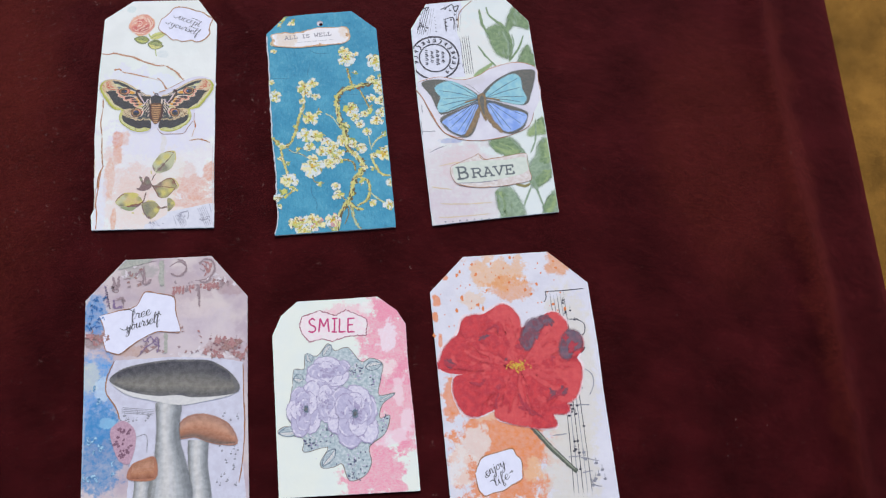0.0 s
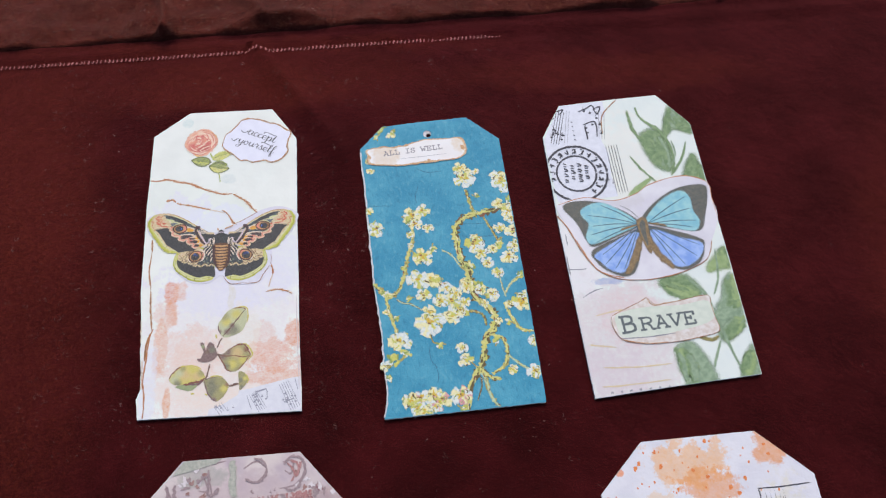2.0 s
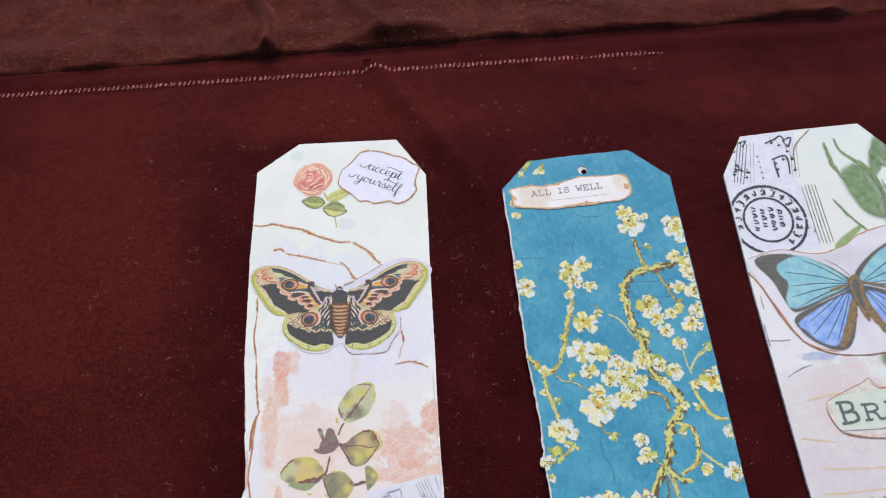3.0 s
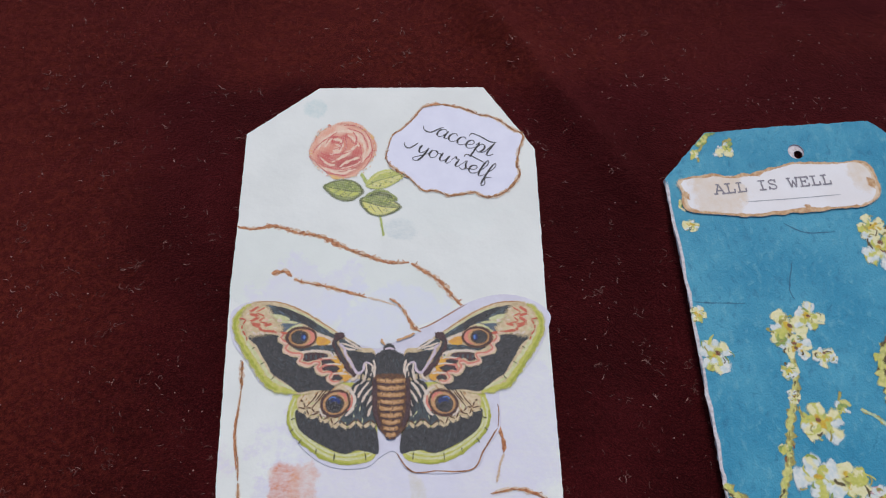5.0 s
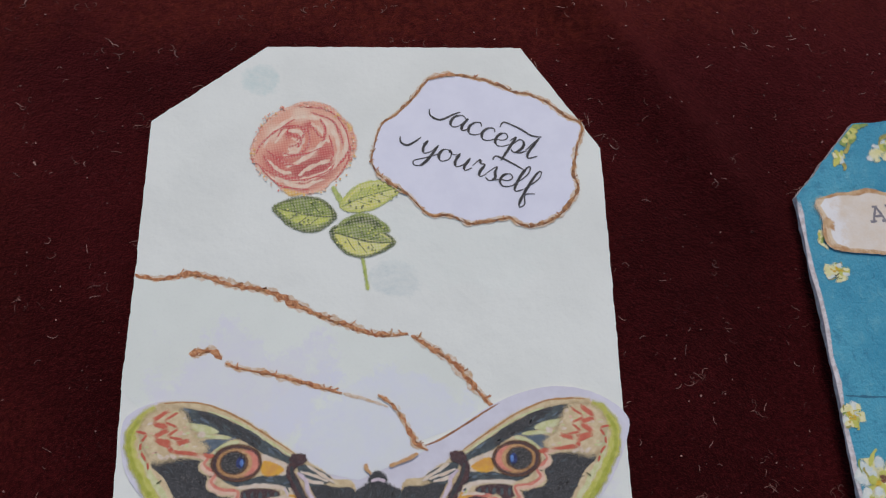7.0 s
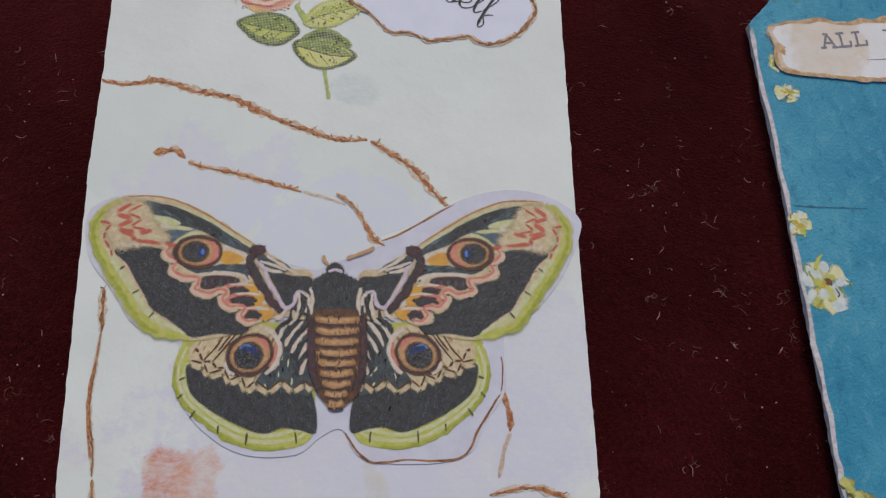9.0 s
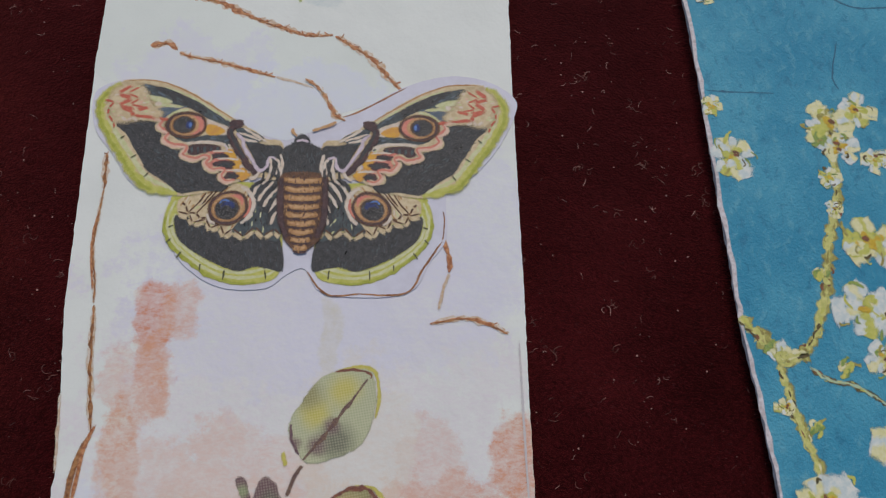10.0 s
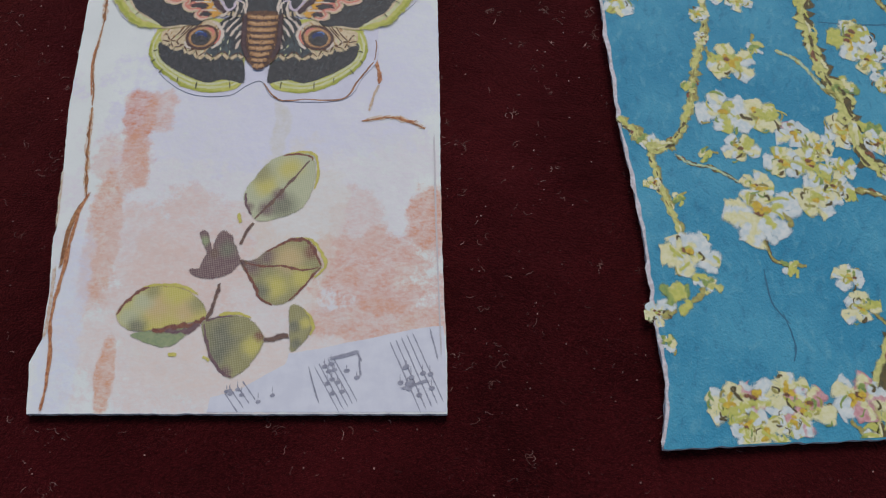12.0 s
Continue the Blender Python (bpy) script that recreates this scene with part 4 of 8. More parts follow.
script_writing("yourself", (33.4, 117.0), (48.4, 110.6), 2.0, 0.35, WRITING, label_a, 0.1)
swash = Art(0.13)
for line in ([(35.0, 123.3), (35.1, 122.3), (36.4, 121.7), (38.2, 122.5), (39.2, 122.9)], [(31.0, 119.2), (31.1, 118.3), (32.0, 117.9), (33.2, 118.6), (33.8, 119.1)], [(44.5, 120.7), (45.1, 121.5), (47.0, 120.7), (48.8, 119.6), (50.2, 119.4)], [(43.3, 115.9), (43.9, 116.5), (45.8, 115.6), (47.6, 114.5)]):
    swash.stroke(line, 0.24, WRITING, 0.2, 0.8)
swash.made("flourish", label_a)

# the moth
CUTOUT = ink("cutout_paper", (224, 222, 233), (216, 213, 224), 3.0)
RIM = ink("moth_rim", (190, 190, 84), (208, 204, 112), 0.8)
RIM_PALE = ink("moth_rim_pale", (220, 218, 176), (206, 206, 148), 0.8)
COAL = ink("moth_coal", (62, 62, 64), (74, 74, 76), 0.7, grain=0.06)
SLATE = ink("moth_slate", (86, 96, 98), (70, 76, 80), 1.0)
SAND = ink("moth_sand", (226, 206, 168), (210, 186, 146), 0.7)
ROSY = ink("moth_rosy", (216, 126, 110), (226, 148, 128), 0.5)
BONE = ink("moth_bone", (222, 200, 178), (230, 216, 200), 0.6)
AMBER = ink("moth_amber", (232, 176, 70), (222, 160, 80), 0.8)
RUSTY = ink("moth_brown", (118, 82, 60), (92, 66, 52), 0.6)
TAN = ink("moth_tan", (196, 150, 98), (176, 128, 84), 0.5)
PLUM = ink("moth_plum", (74, 56, 60), (92, 66, 66), 0.8)
BLUE = ink("moth_blue", (58, 72, 128), (44, 52, 92), 0.5)
SKY = ink("moth_sky", (104, 142, 204), (84, 116, 180), 0.5)
RIM_DEEP = ink("moth_rim_deep", (164, 168, 62), (182, 184, 84), 0.8)
MOSS = ink("moth_moss", (104, 104, 66), (84, 84, 62), 0.5)
DUSK = ink("moth_dusk", (108, 122, 134), (88, 100, 112), 0.9)
OCHRE = ink("moth_ochre", (214, 172, 126), (198, 150, 104), 0.5)
LILAC = ink("moth_lilac", (222, 204, 212), (206, 188, 198), 0.6)
BLUSH = ink("moth_blush", (236, 200, 178), (228, 184, 160), 0.6)
CORAL = ink("moth_coral", (214, 116, 92), (202, 100, 80), 0.5)
AXIS = 28.15


def mirrored(points, k):
    return [(x if k > 0 else 2 * AXIS - x, y) for x, y in points]


moth = Art(0.14)
moth.fill(ragged(spline([(-1.9, 80.6), (-0.9, 83.1), (3.5, 84.5), (11.1, 83.4), (18.1, 79.8), (22.8, 76.5), (26.6, 77.1), (34.8, 79.3), (42.5, 83.8), (48.8, 85.7), (54.3, 85.1), (58.3, 82.7), (58.8, 80.0), (56.2, 74.5), (52.4, 69.8), (48.6, 67.1), (48.5, 60.6), (46.1, 56.9), (42.8, 52.4), (32.2, 52.3), (29.2, 55.8), (26.8, 55.1), (24.0, 53.1), (18.4, 53.1), (14.1, 55.3), (11.0, 59.1), (9.5, 67.3), (5.1, 67.9), (1.8, 72.5), (-1.0, 76.2)], 4, True), 0.08, 1.0), CUTOUT, 0.12)
moth.stroke([(29.3, 55.8), (32.2, 52.3), (36.8, 52.4)], 0.22, BURNT, 0.4, 0.4).stroke([(36.0, 52.4), (42.8, 52.5), (45.3, 56.2), (47.9, 60.0)], 0.25, BURNT, 0.4, 0.5)
moth.stroke([(47.9, 60.0), (48.2, 62.8), (48.0, 64.4)], 0.18, BURNT, 0.4, 0.5).stroke([(31.8, 78.3), (35.6, 79.5), (42.9, 83.8)], 0.2, BURNT, 0.5, 0.4)
moth = moth.made("moth_cutout", moth_tag, "printed moth cut out with a white margin")


def hatch(art, area, way, mats, count, length, width):
    """Short hairs of the print within an outline, all lying roughly along one way."""
    xs, ys = [q[0] for q in area], [q[1] for q in area]
    base = math.atan2(way[1], way[0])
    step, art.ts, ground = art.ts, 0.0, art.z
    for turn in range(count):
        art.z = ground + 0.0006 * (1 + turn % 9)
        x, y = dice.uniform(min(xs), max(xs)), dice.uniform(min(ys), max(ys))
        inside = False
        for (ax, ay), (bx, by) in zip(area, area[1:] + area[:1]):
            if (ay > y) != (by > y) and x < (bx - ax) * (y - ay) / (by - ay) + ax:
                inside = not inside
        if not inside:
            continue
        a = base + dice.gauss(0, 0.22)
        d = Vector((math.cos(a), math.sin(a))) * length * dice.uniform(0.4, 1.0)
        q = Vector((x, y))
        art.stroke([q - d * 0.5, q + Vector((-d.y, d.x)) * dice.uniform(-0.12, 0.12), q + d * 0.5], width * dice.uniform(0.5, 1.2), dice.choice(mats), 0.4, 0.9, 2)
    art.ts, art.z = step, ground + 0.006


def zigzag(art, points, width, mat):
    for a, b in zip(points, points[1:]):
        art.stroke([a, b], width, mat, 0.25, 0.1, 3)


def moth_wing(k):
    """One pair of wings; k is 1 or -1 for the two sides."""
    m = lambda pts: mirrored(pts, k)  # noqa: E731
    art = Art(0.18, 0.3)
    art.ts = 0.0008
    # hind wing: lime rim, pale inside it, coal field
    art.blob(m([(11.3, 66.4), (10.5, 65.7), (9.9, 64.1), (9.7, 62.2), (10.1, 60.5), (11.0, 58.9), (12.5, 57.5), (14.5, 56.0), (16.2, 54.8), (18.2, 54.0), (20.6, 53.6), (22.9, 53.8), (24.8, 54.3), (25.7, 55.3), (26.0, 57.2), (25.9, 60.4), (25.5, 66.4), (20.0, 68.5)]), RIM)
    art.soft = 0.5
    for line, w in (([(11.1, 65.7), (10.4, 63.8), (10.3, 62.0), (10.9, 60.1), (12.4, 58.3), (14.8, 56.5), (16.9, 55.3), (19.3, 54.6), (21.8, 54.6), (24.0, 55.0), (25.3, 55.7)], 0.8), ([(11.3, 63.8), (10.9, 62.2), (11.4, 60.4), (13.1, 58.6), (15.5, 56.9), (18.6, 55.5), (21.5, 55.3), (23.7, 55.8), (25.3, 55.7)], 0.9)):
        art.stroke(m(line), w * 0.5, RIM_PALE, 0.4, 0.5)
    art.stroke(m([(9.9, 63.3), (9.8, 62.0), (10.2, 60.4), (11.2, 58.8), (12.8, 57.3), (14.8, 55.8), (16.4, 54.8), (18.4, 54.1), (20.6, 53.7), (22.8, 53.9)]), 0.45, RIM_DEEP, 0.5, 0.7)
    art.soft = 0.3
    field = m([(11.1, 63.0), (11.8, 63.5), (13.1, 63.1), (13.5, 62.3), (15.4, 62.3), (16.1, 61.5), (17.4, 61.5), (17.9, 60.5), (19.0, 60.9), (20.7, 60.1), (21.9, 61.1), (23.2, 60.5), (24.9, 60.6), (25.7, 59.8), (26.2, 57.2), (26.0, 55.5), (24.3, 55.9), (22.4, 56.1), (20.5, 55.5), (18.6, 55.9), (16.0, 57.1), (13.4, 58.7), (11.7, 60.4)])
    art.blob(field, COAL)
    hatch(art, field, (0.25 * k, -1), (SLATE, BLACK, BLACK, COAL), 260, 1.1, 0.16)
    sandy = m([(11.5, 65.7), (13.2, 66.3), (15.5, 67.0), (17.4, 67.8), (18.5, 68.3), (20.7, 67.8), (22.0, 66.4), (20.9, 63.1), (19.3, 60.8), (18.0, 60.6), (17.4, 61.7), (16.0, 61.4), (15.3, 62.5), (13.5, 62.5), (13.0, 63.3), (11.6, 63.7)])
    art.blob(sandy, SAND)
    hatch(art, sandy, (0.55 * k, 1), (SAND, RIM_PALE, TAN, BONE), 120, 1.4, 0.22)
    slate = m([(19.7, 62.3), (20.7, 63.8), (21.5, 65.8), (22.0, 67.5), (23.3, 68.5), (25.5, 68.8), (25.7, 60.4), (23.4, 60.5), (22.1, 61.4), (20.7, 60.5), (19.1, 61.1)])
    art.blob(slate, SLATE)
    hatch(art, slate, (0.15 * k, -1), (COAL, COAL, BLACK, SLATE, RIM_PALE), 150, 1.3, 0.2)
    for line in ([(15.2, 66.9), (14.3, 65.4), (12.9, 63.8)], [(16.8, 67.4), (15.5, 65.6), (14.0, 63.7)], [(18.1, 68.0), (17.1, 66.8), (16.0, 65.0)], [(16.1, 67.1), (15.2, 65.8), (14.6, 65.0)]):
        art.stroke(m(line), 0.2, RUSTY, 0.4, 0.7)
    zigzag(art, m([(11.9, 65.3), (12.5, 64.9), (12.9, 63.8), (14.0, 63.8), (14.6, 63.0), (15.5, 63.1), (16.0, 62.3), (17.3, 62.2)]), 0.26, RUSTY)
    line = [(11.4, 63.5), (13.1, 63.1), (13.6, 61.9), (15.4, 62.4), (16.1, 61.1), (17.4, 61.7), (18.0, 60.1), (19.1, 61.1), (20.7, 59.9), (22.1, 61.4), (23.4, 60.1), (24.8, 61.1), (25.6, 60.2)]
    zigzag(art, m(line), 0.6, SAND)
    zigzag(art, m([(x, y + 0.5) for x, y in line]), 0.2, RUSTY)
    # striped root of the hind wing
    for line in ([(21.1, 66.2), (21.5, 67.5), (22.5, 68.8)], [(21.9, 65.6), (22.6, 67.1), (24.0, 68.8)], [(22.6, 64.8), (23.4, 66.3), (25.0, 68.2)], [(23.5, 63.8), (24.1, 65.2), (25.3, 66.6)], [(23.8, 62.2), (24.3, 63.8), (25.4, 65.0)], [(22.3, 68.2), (23.3, 69.2), (24.7, 69.7)]):
        art.stroke(m(line), 0.62, COAL, 0.4, 0.5)
        art.stroke(m([(x + 0.42, y - 0.1) for x, y in line]), 0.4, BONE, 0.5, 0.7)
    # hind eye
    (cx, cy), = m([(18.2, 64.6)])
    for dx, dy, rx, ry, mat in ((0.1, 0.0, 2.85, 2.5, RUSTY), (0.1, 0.0, 2.65, 2.3, PLUM), (0.15, 0.05, 2.35, 2.0, TAN), (0.2, 0.1, 2.15, 1.8, OCHRE), (0.5, 0.6, 1.75, 1.25, ROSY), (0.0, 0.0, 1.95, 1.7, OCHRE), (-0.05, -0.12, 1.75, 1.6, RUSTY), (-0.1, -0.2, 1.6, 1.5, BLACK), (0.05, 0.2, 0.95, 0.7, BLUE), (-0.15, -0.5, 0.85, 0.8, BLACK)):
        art.disc(cx + dx * k, cy + dy, rx, ry, mat, 0.03, 0.45 * k, rx)
    art.stroke(m([(17.1, 65.2), (17.6, 65.7), (18.5, 65.6)]), 0.25, SKY, 0.3, 0.9)
    art.stroke(m([(20.1, 62.2), (21.2, 63.4), (21.7, 65.4), (21.0, 67.0), (19.8, 67.7)]), 0.6, BONE, 0.3, 0.7).stroke(m([(20.5, 63.1), (21.3, 64.6), (21.2, 66.2)]), 0.3, ROSY, 0.4, 0.8)
    art.stroke(m([(15.5, 63.8), (15.8, 62.8), (16.7, 62.2)]), 0.35, BONE, 0.4, 0.8)
    for line in ([(10.9, 60.1), (10.3, 59.5)], [(12.5, 58.2), (11.8, 57.3)], [(15.1, 56.5), (15.1, 55.5)], [(18.4, 55.7), (18.3, 54.2)], [(23.8, 55.7), (24.0, 54.3)], [(11.1, 62.0), (10.4, 61.7)]):
        art.stroke(m(line), 0.18, MOSS, 0.5, 0.6)
    # fore wing: lime rim, cream inside, coal field
    art.blob(m([(25.3, 74.4), (22.6, 75.0), (20.3, 76.4), (18.3, 77.9), (14.8, 80.2), (11.2, 82.4), (7.8, 83.7), (4.4, 84.1), (2.0, 83.9), (0.2, 82.9), (-0.9, 81.4), (-1.2, 79.8), (-0.7, 78.0), (0.3, 76.0), (1.6, 73.9), (3.1, 71.8), (4.4, 69.8), (5.7, 68.1), (7.4, 67.1), (9.7, 66.6), (11.5, 66.3), (15.5, 66.9), (18.5, 68.4), (22.0, 69.2), (25.4, 69.2)]), SAND)
    art.soft = 0.6
    for line, w, mat in (([(2.0, 83.6), (0.5, 82.7), (-0.6, 81.1), (-0.8, 79.7), (-0.3, 78.0), (0.7, 75.9), (2.1, 73.7), (3.6, 71.7), (4.9, 69.7), (6.2, 68.2), (7.8, 67.4), (9.8, 67.0), (11.3, 66.7)], 1.35, RIM), ([(0.2, 82.3), (-0.7, 80.8), (-0.9, 79.6), (-0.5, 77.8), (0.5, 75.8), (1.8, 73.7), (3.3, 71.5), (4.6, 69.6), (6.1, 67.9), (7.8, 67.1)], 0.5, RIM_DEEP), ([(1.0, 81.4), (0.5, 79.9), (0.8, 78.0), (1.7, 76.2), (3.1, 74.1), (4.6, 72.0), (5.9, 70.1), (7.4, 68.7), (9.3, 67.9), (10.9, 67.0)], 0.6, RIM_PALE)):
        art.stroke(m(line), w, mat, 0.3, 0.5)
    art.soft = 0.3
    field = m([(1.9, 77.0), (2.5, 77.7), (4.9, 77.8), (7.2, 77.4), (8.0, 76.2), (8.4, 74.7), (9.8, 73.7), (10.9, 73.3), (11.5, 72.3), (13.2, 71.6), (14.6, 71.6), (15.0, 70.2), (16.6, 69.7), (17.0, 68.5), (18.2, 68.2), (17.2, 67.1), (14.5, 67.1), (11.6, 66.7), (10.2, 67.7), (8.2, 69.1), (6.7, 70.1), (5.7, 71.8), (4.6, 73.5), (3.4, 75.6)])
    art.blob(field, COAL)
    hatch(art, field, (1.0 * k, -0.75), (SLATE, BLACK, BLACK, COAL), 420, 1.5, 0.17)
    # blue-grey bands behind the front edge
    band = m([(3.7, 82.7), (5.2, 83.5), (7.8, 82.8), (11.3, 81.6), (14.8, 79.9), (18.4, 77.8), (18.7, 76.7), (17.5, 76.4), (14.9, 77.4), (12.9, 78.7), (10.8, 80.1), (8.3, 80.7), (5.9, 81.1), (4.3, 81.8)])
    art.blob(band, SLATE)
    hatch(art, band, (1.0 * k, -0.55), (DUSK, COAL, SLATE, SLATE, DUSK), 200, 1.8, 0.24)
    art.blob(m([(6.8, 83.1), (9.2, 82.6), (11.4, 81.4), (14.2, 79.6), (13.5, 78.8), (11.4, 80.1), (9.1, 81.5)]), COAL)
    hatch(art, m([(6.5, 83.1), (9.2, 82.6), (11.4, 81.4), (14.2, 79.6), (13.5, 78.7), (11.4, 79.8), (9.2, 81.1)]), (1.0 * k, -0.55), (SLATE, COAL, BLACK), 70, 1.6, 0.2)
    art.blob(m([(4.6, 81.8), (6.2, 81.7), (7.9, 81.4), (9.3, 80.7), (8.0, 80.5), (5.9, 81.1)]), RIM_PALE)
    art.stroke(m([(6.1, 80.2), (8.0, 80.2), (10.0, 80.0), (11.4, 79.7)]), 0.5, RIM_PALE, 0.4, 0.7)
    for x, y in m([(5.0, 82.6), (5.8, 80.5), (7.4, 80.4)]):
        art.disc(x, y, 0.42, 0.36, BONE, 0.2)
    art.blob(m([(6.1, 78.8), (8.1, 79.8), (10.2, 79.7), (11.4, 80.0), (9.9, 78.7), (7.6, 78.0)]), DUSK)
    art.stroke(m([(2.0, 83.8), (4.4, 84.0), (7.8, 83.5), (11.3, 82.2), (14.8, 80.1), (18.3, 77.7), (20.5, 76.3), (22.8, 74.8), (25.3, 73.9)]), 0.7, SAND, 0.3, 0.2)
    art.stroke(m([(2.7, 84.1), (5.0, 84.2), (7.8, 83.9), (11.2, 82.5), (14.7, 80.4), (18.2, 78.1)]), 0.2, TAN, 0.5, 0.6)
    art.stroke(m([(7.8, 83.2), (11.3, 81.9), (14.8, 79.8), (18.1, 77.6)]), 0.22, RIM_PALE, 0.5, 0.5)
    # middle field round the eye
    middle = m([(8.1, 77.5), (9.4, 78.9), (11.5, 79.8), (14.5, 78.1), (17.6, 76.7), (18.2, 74.0), (17.5, 73.0), (19.9, 70.2), (19.3, 68.4), (17.4, 68.4), (16.6, 70.0), (15.0, 70.5), (14.4, 71.9), (11.5, 72.3), (11.1, 73.4), (9.3, 74.1), (8.6, 75.4)])
    art.blob(middle, SAND)
    art.blob(m([(9.1, 76.4), (10.4, 75.0), (12.5, 74.3), (15.7, 74.4), (18.1, 74.2), (17.7, 75.6), (15.0, 75.6), (13.2, 75.3), (11.0, 75.5)]), SLATE)
    hatch(art, m([(9.1, 76.4), (10.4, 75.0), (12.5, 74.3), (15.7, 74.4), (18.1, 74.2), (17.7, 75.6), (15.0, 75.6), (13.2, 75.3), (11.0, 75.5)]), (1, -0.1 * k), (DUSK, COAL, SLATE), 70, 1.2, 0.2)
    art.stroke(m([(8.6, 77.8), (9.6, 78.8), (10.9, 79.4), (11.8, 79.6)]), 0.5, RIM_PALE, 0.3, 0.6)
    art.blob(m([(14.3, 78.0), (15.7, 77.6), (17.8, 76.6), (17.4, 75.7), (15.3, 75.9), (14.5, 76.8)]), BONE).blob(m([(14.5, 77.1), (15.7, 77.1), (17.1, 76.2), (15.9, 75.6), (14.6, 75.8)]), AMBER)
    art.stroke(m([(11.5, 74.2), (13.7, 74.4), (15.9, 74.4), (18.2, 73.9)]), 0.5, BONE, 0.3, 0.5)
    art.blob(m([(17.3, 74.2), (18.9, 73.3), (20.1, 71.7), (21.0, 70.0), (20.2, 69.0), (19.0, 70.5), (17.8, 72.8)]), BONE)
    hatch(art, m([(17.3, 74.2), (18.9, 73.3), (20.1, 71.7), (21.0, 70.0), (20.2, 69.0), (19.0, 70.5), (17.8, 72.8)]), (0.5 * k, -1), (RIM_PALE, LILAC, SLATE), 50, 1.0, 0.2)
    art.blob(m([(11.8, 73.5), (13.2, 74.1), (15.8, 74.0), (16.7, 73.5), (16.0, 72.6), (13.8, 72.4), (12.2, 72.7)]), PLUM)
    for x in (0.0, 0.9, 1.8, 2.7, 3.6):
        (px, py), = m([(12.6, 73.3)])
        art.stroke([(px + x * k, py + 0.6), (px + (x + 0.1) * k, py - 0.6)], 0.34, SLATE, 0.4, 0.6, 3)
    for x, y, rx, ry in ((16.5, 72.2, 1.3, 0.62), (17.3, 71.0, 1.5, 0.66), (18.4, 69.3, 1.05, 0.6)):
        (ux, uy), = m([(x, y)])
        art.disc(ux - 0.5 * k, uy, rx * 1.3, ry * 1.5, ROSY, 0.15)
        art.disc(ux + 1.5 * k, uy + 0.25, 0.9, ry * 1.3, AMBER, 0.25)
        art.disc(ux, uy, rx, ry, PLUM, 0.15).disc(ux + 0.2 * k, uy, rx * 0.6, ry * 0.5, COAL, 0.2)
        art.stroke([(ux - 1.0 * k, uy + ry * 1.4), (ux + 0.6 * k, uy + ry * 1.5), (ux + 2.0 * k, uy + ry * 1.2)], 0.28, BONE, 0.4, 0.8)
    # scalloped double line
    line = [(4.1, 78.2), (7.2, 78.0), (8.0, 77.5), (7.7, 76.8), (8.3, 76.2), (9.1, 75.7), (8.6, 74.7), (9.8, 73.9), (11.6, 73.7), (11.6, 72.9), (11.3, 72.3), (13.0, 71.8), (14.3, 72.3), (15.0, 71.9), (14.6, 71.2), (15.4, 70.2), (16.6, 70.3), (17.3, 70.0), (16.9, 69.1), (17.6, 68.4), (18.8, 68.6)]
    art.stroke(m(line), 0.95, SAND, 0.3, 0.3)
    art.stroke(m(line), 0.62, BLUSH, 0.3, 0.3)
    art.stroke(m([(x + 0.2, y + 0.22) for x, y in line]), 0.3, ROSY, 0.4, 0.3)
    # tip with red zigzags
    art.soft = 1.0
    art.blob(m([(1.1, 82.8), (3.6, 83.7), (5.3, 82.8), (6.5, 80.2), (8.1, 78.5), (4.2, 77.7), (2.1, 77.4), (1.0, 78.9), (0.4, 80.9)]), SAND)
    art.soft = 0.3
    hatch(art, m([(1.1, 82.8), (3.6, 83.7), (5.3, 82.8), (6.5, 80.2), (8.1, 78.5), (4.2, 77.7), (2.1, 77.4), (1.0, 78.9), (0.4, 80.9)]), (1, 0.2), (SAND, BONE, BLUSH, RIM_PALE), 60, 0.9, 0.24)
    zigzag(art, m([(3.6, 83.4), (1.5, 81.9), (3.7, 81.2), (1.8, 80.0), (4.3, 79.4), (6.3, 79.8)]), 0.5, CORAL)
    zigzag(art, m([(4.8, 83.2), (2.9, 82.0), (4.7, 81.2), (3.4, 80.2), (5.5, 79.8)]), 0.26, CORAL)
    zigzag(art, m([(1.9, 79.9), (4.3, 78.9), (3.6, 78.5), (7.5, 78.1), (9.7, 77.7)]), 0.44, CORAL)
    zigzag(art, m([(-0.3, 80.9), (1.2, 80.6), (0.5, 79.6), (0.5, 78.6), (1.4, 77.4), (1.6, 76.4)]), 0.26, CORAL)
    zigzag(art, m([(2.3, 78.3), (3.3, 77.6), (3.8, 78.2), (4.8, 77.6)]), 0.34, BONE)
    # fore eye
    (cx, cy), = m([(11.6, 77.1)])
    for dx, rx, ry, mat in ((0.0, 2.95, 2.1, RUSTY), (0.0, 2.7, 1.9, PLUM), (0.1, 2.4, 1.65, TAN), (0.75, 1.75, 1.45, ROSY), (-0.05, 1.85, 1.5, OCHRE), (-0.3, 1.65, 1.35, RUSTY), (-0.35, 1.45, 1.22, BLACK), (0.4, 0.42, 0.62, BLUE), (0.55, 0.2, 0.4, SKY)):
        art.disc(cx + dx * k, cy, rx, ry, mat, 0.03, 0, rx)
    # shoulder: dark bar, pale veins, coal root
    root = m([(20.3, 74.6), (23.1, 74.1), (25.4, 73.6), (25.7, 69.0), (23.5, 70.0), (22.2, 70.2), (21.2, 72.5)])
    art.blob(root, COAL)
    hatch(art, root, (0.6 * k, -1), (BLACK, SLATE, COAL), 70, 1.2, 0.18)
    art.blob(m([(18.7, 76.7), (20.3, 76.5), (22.6, 75.1), (20.4, 74.3), (19.2, 75.5)]), SLATE)
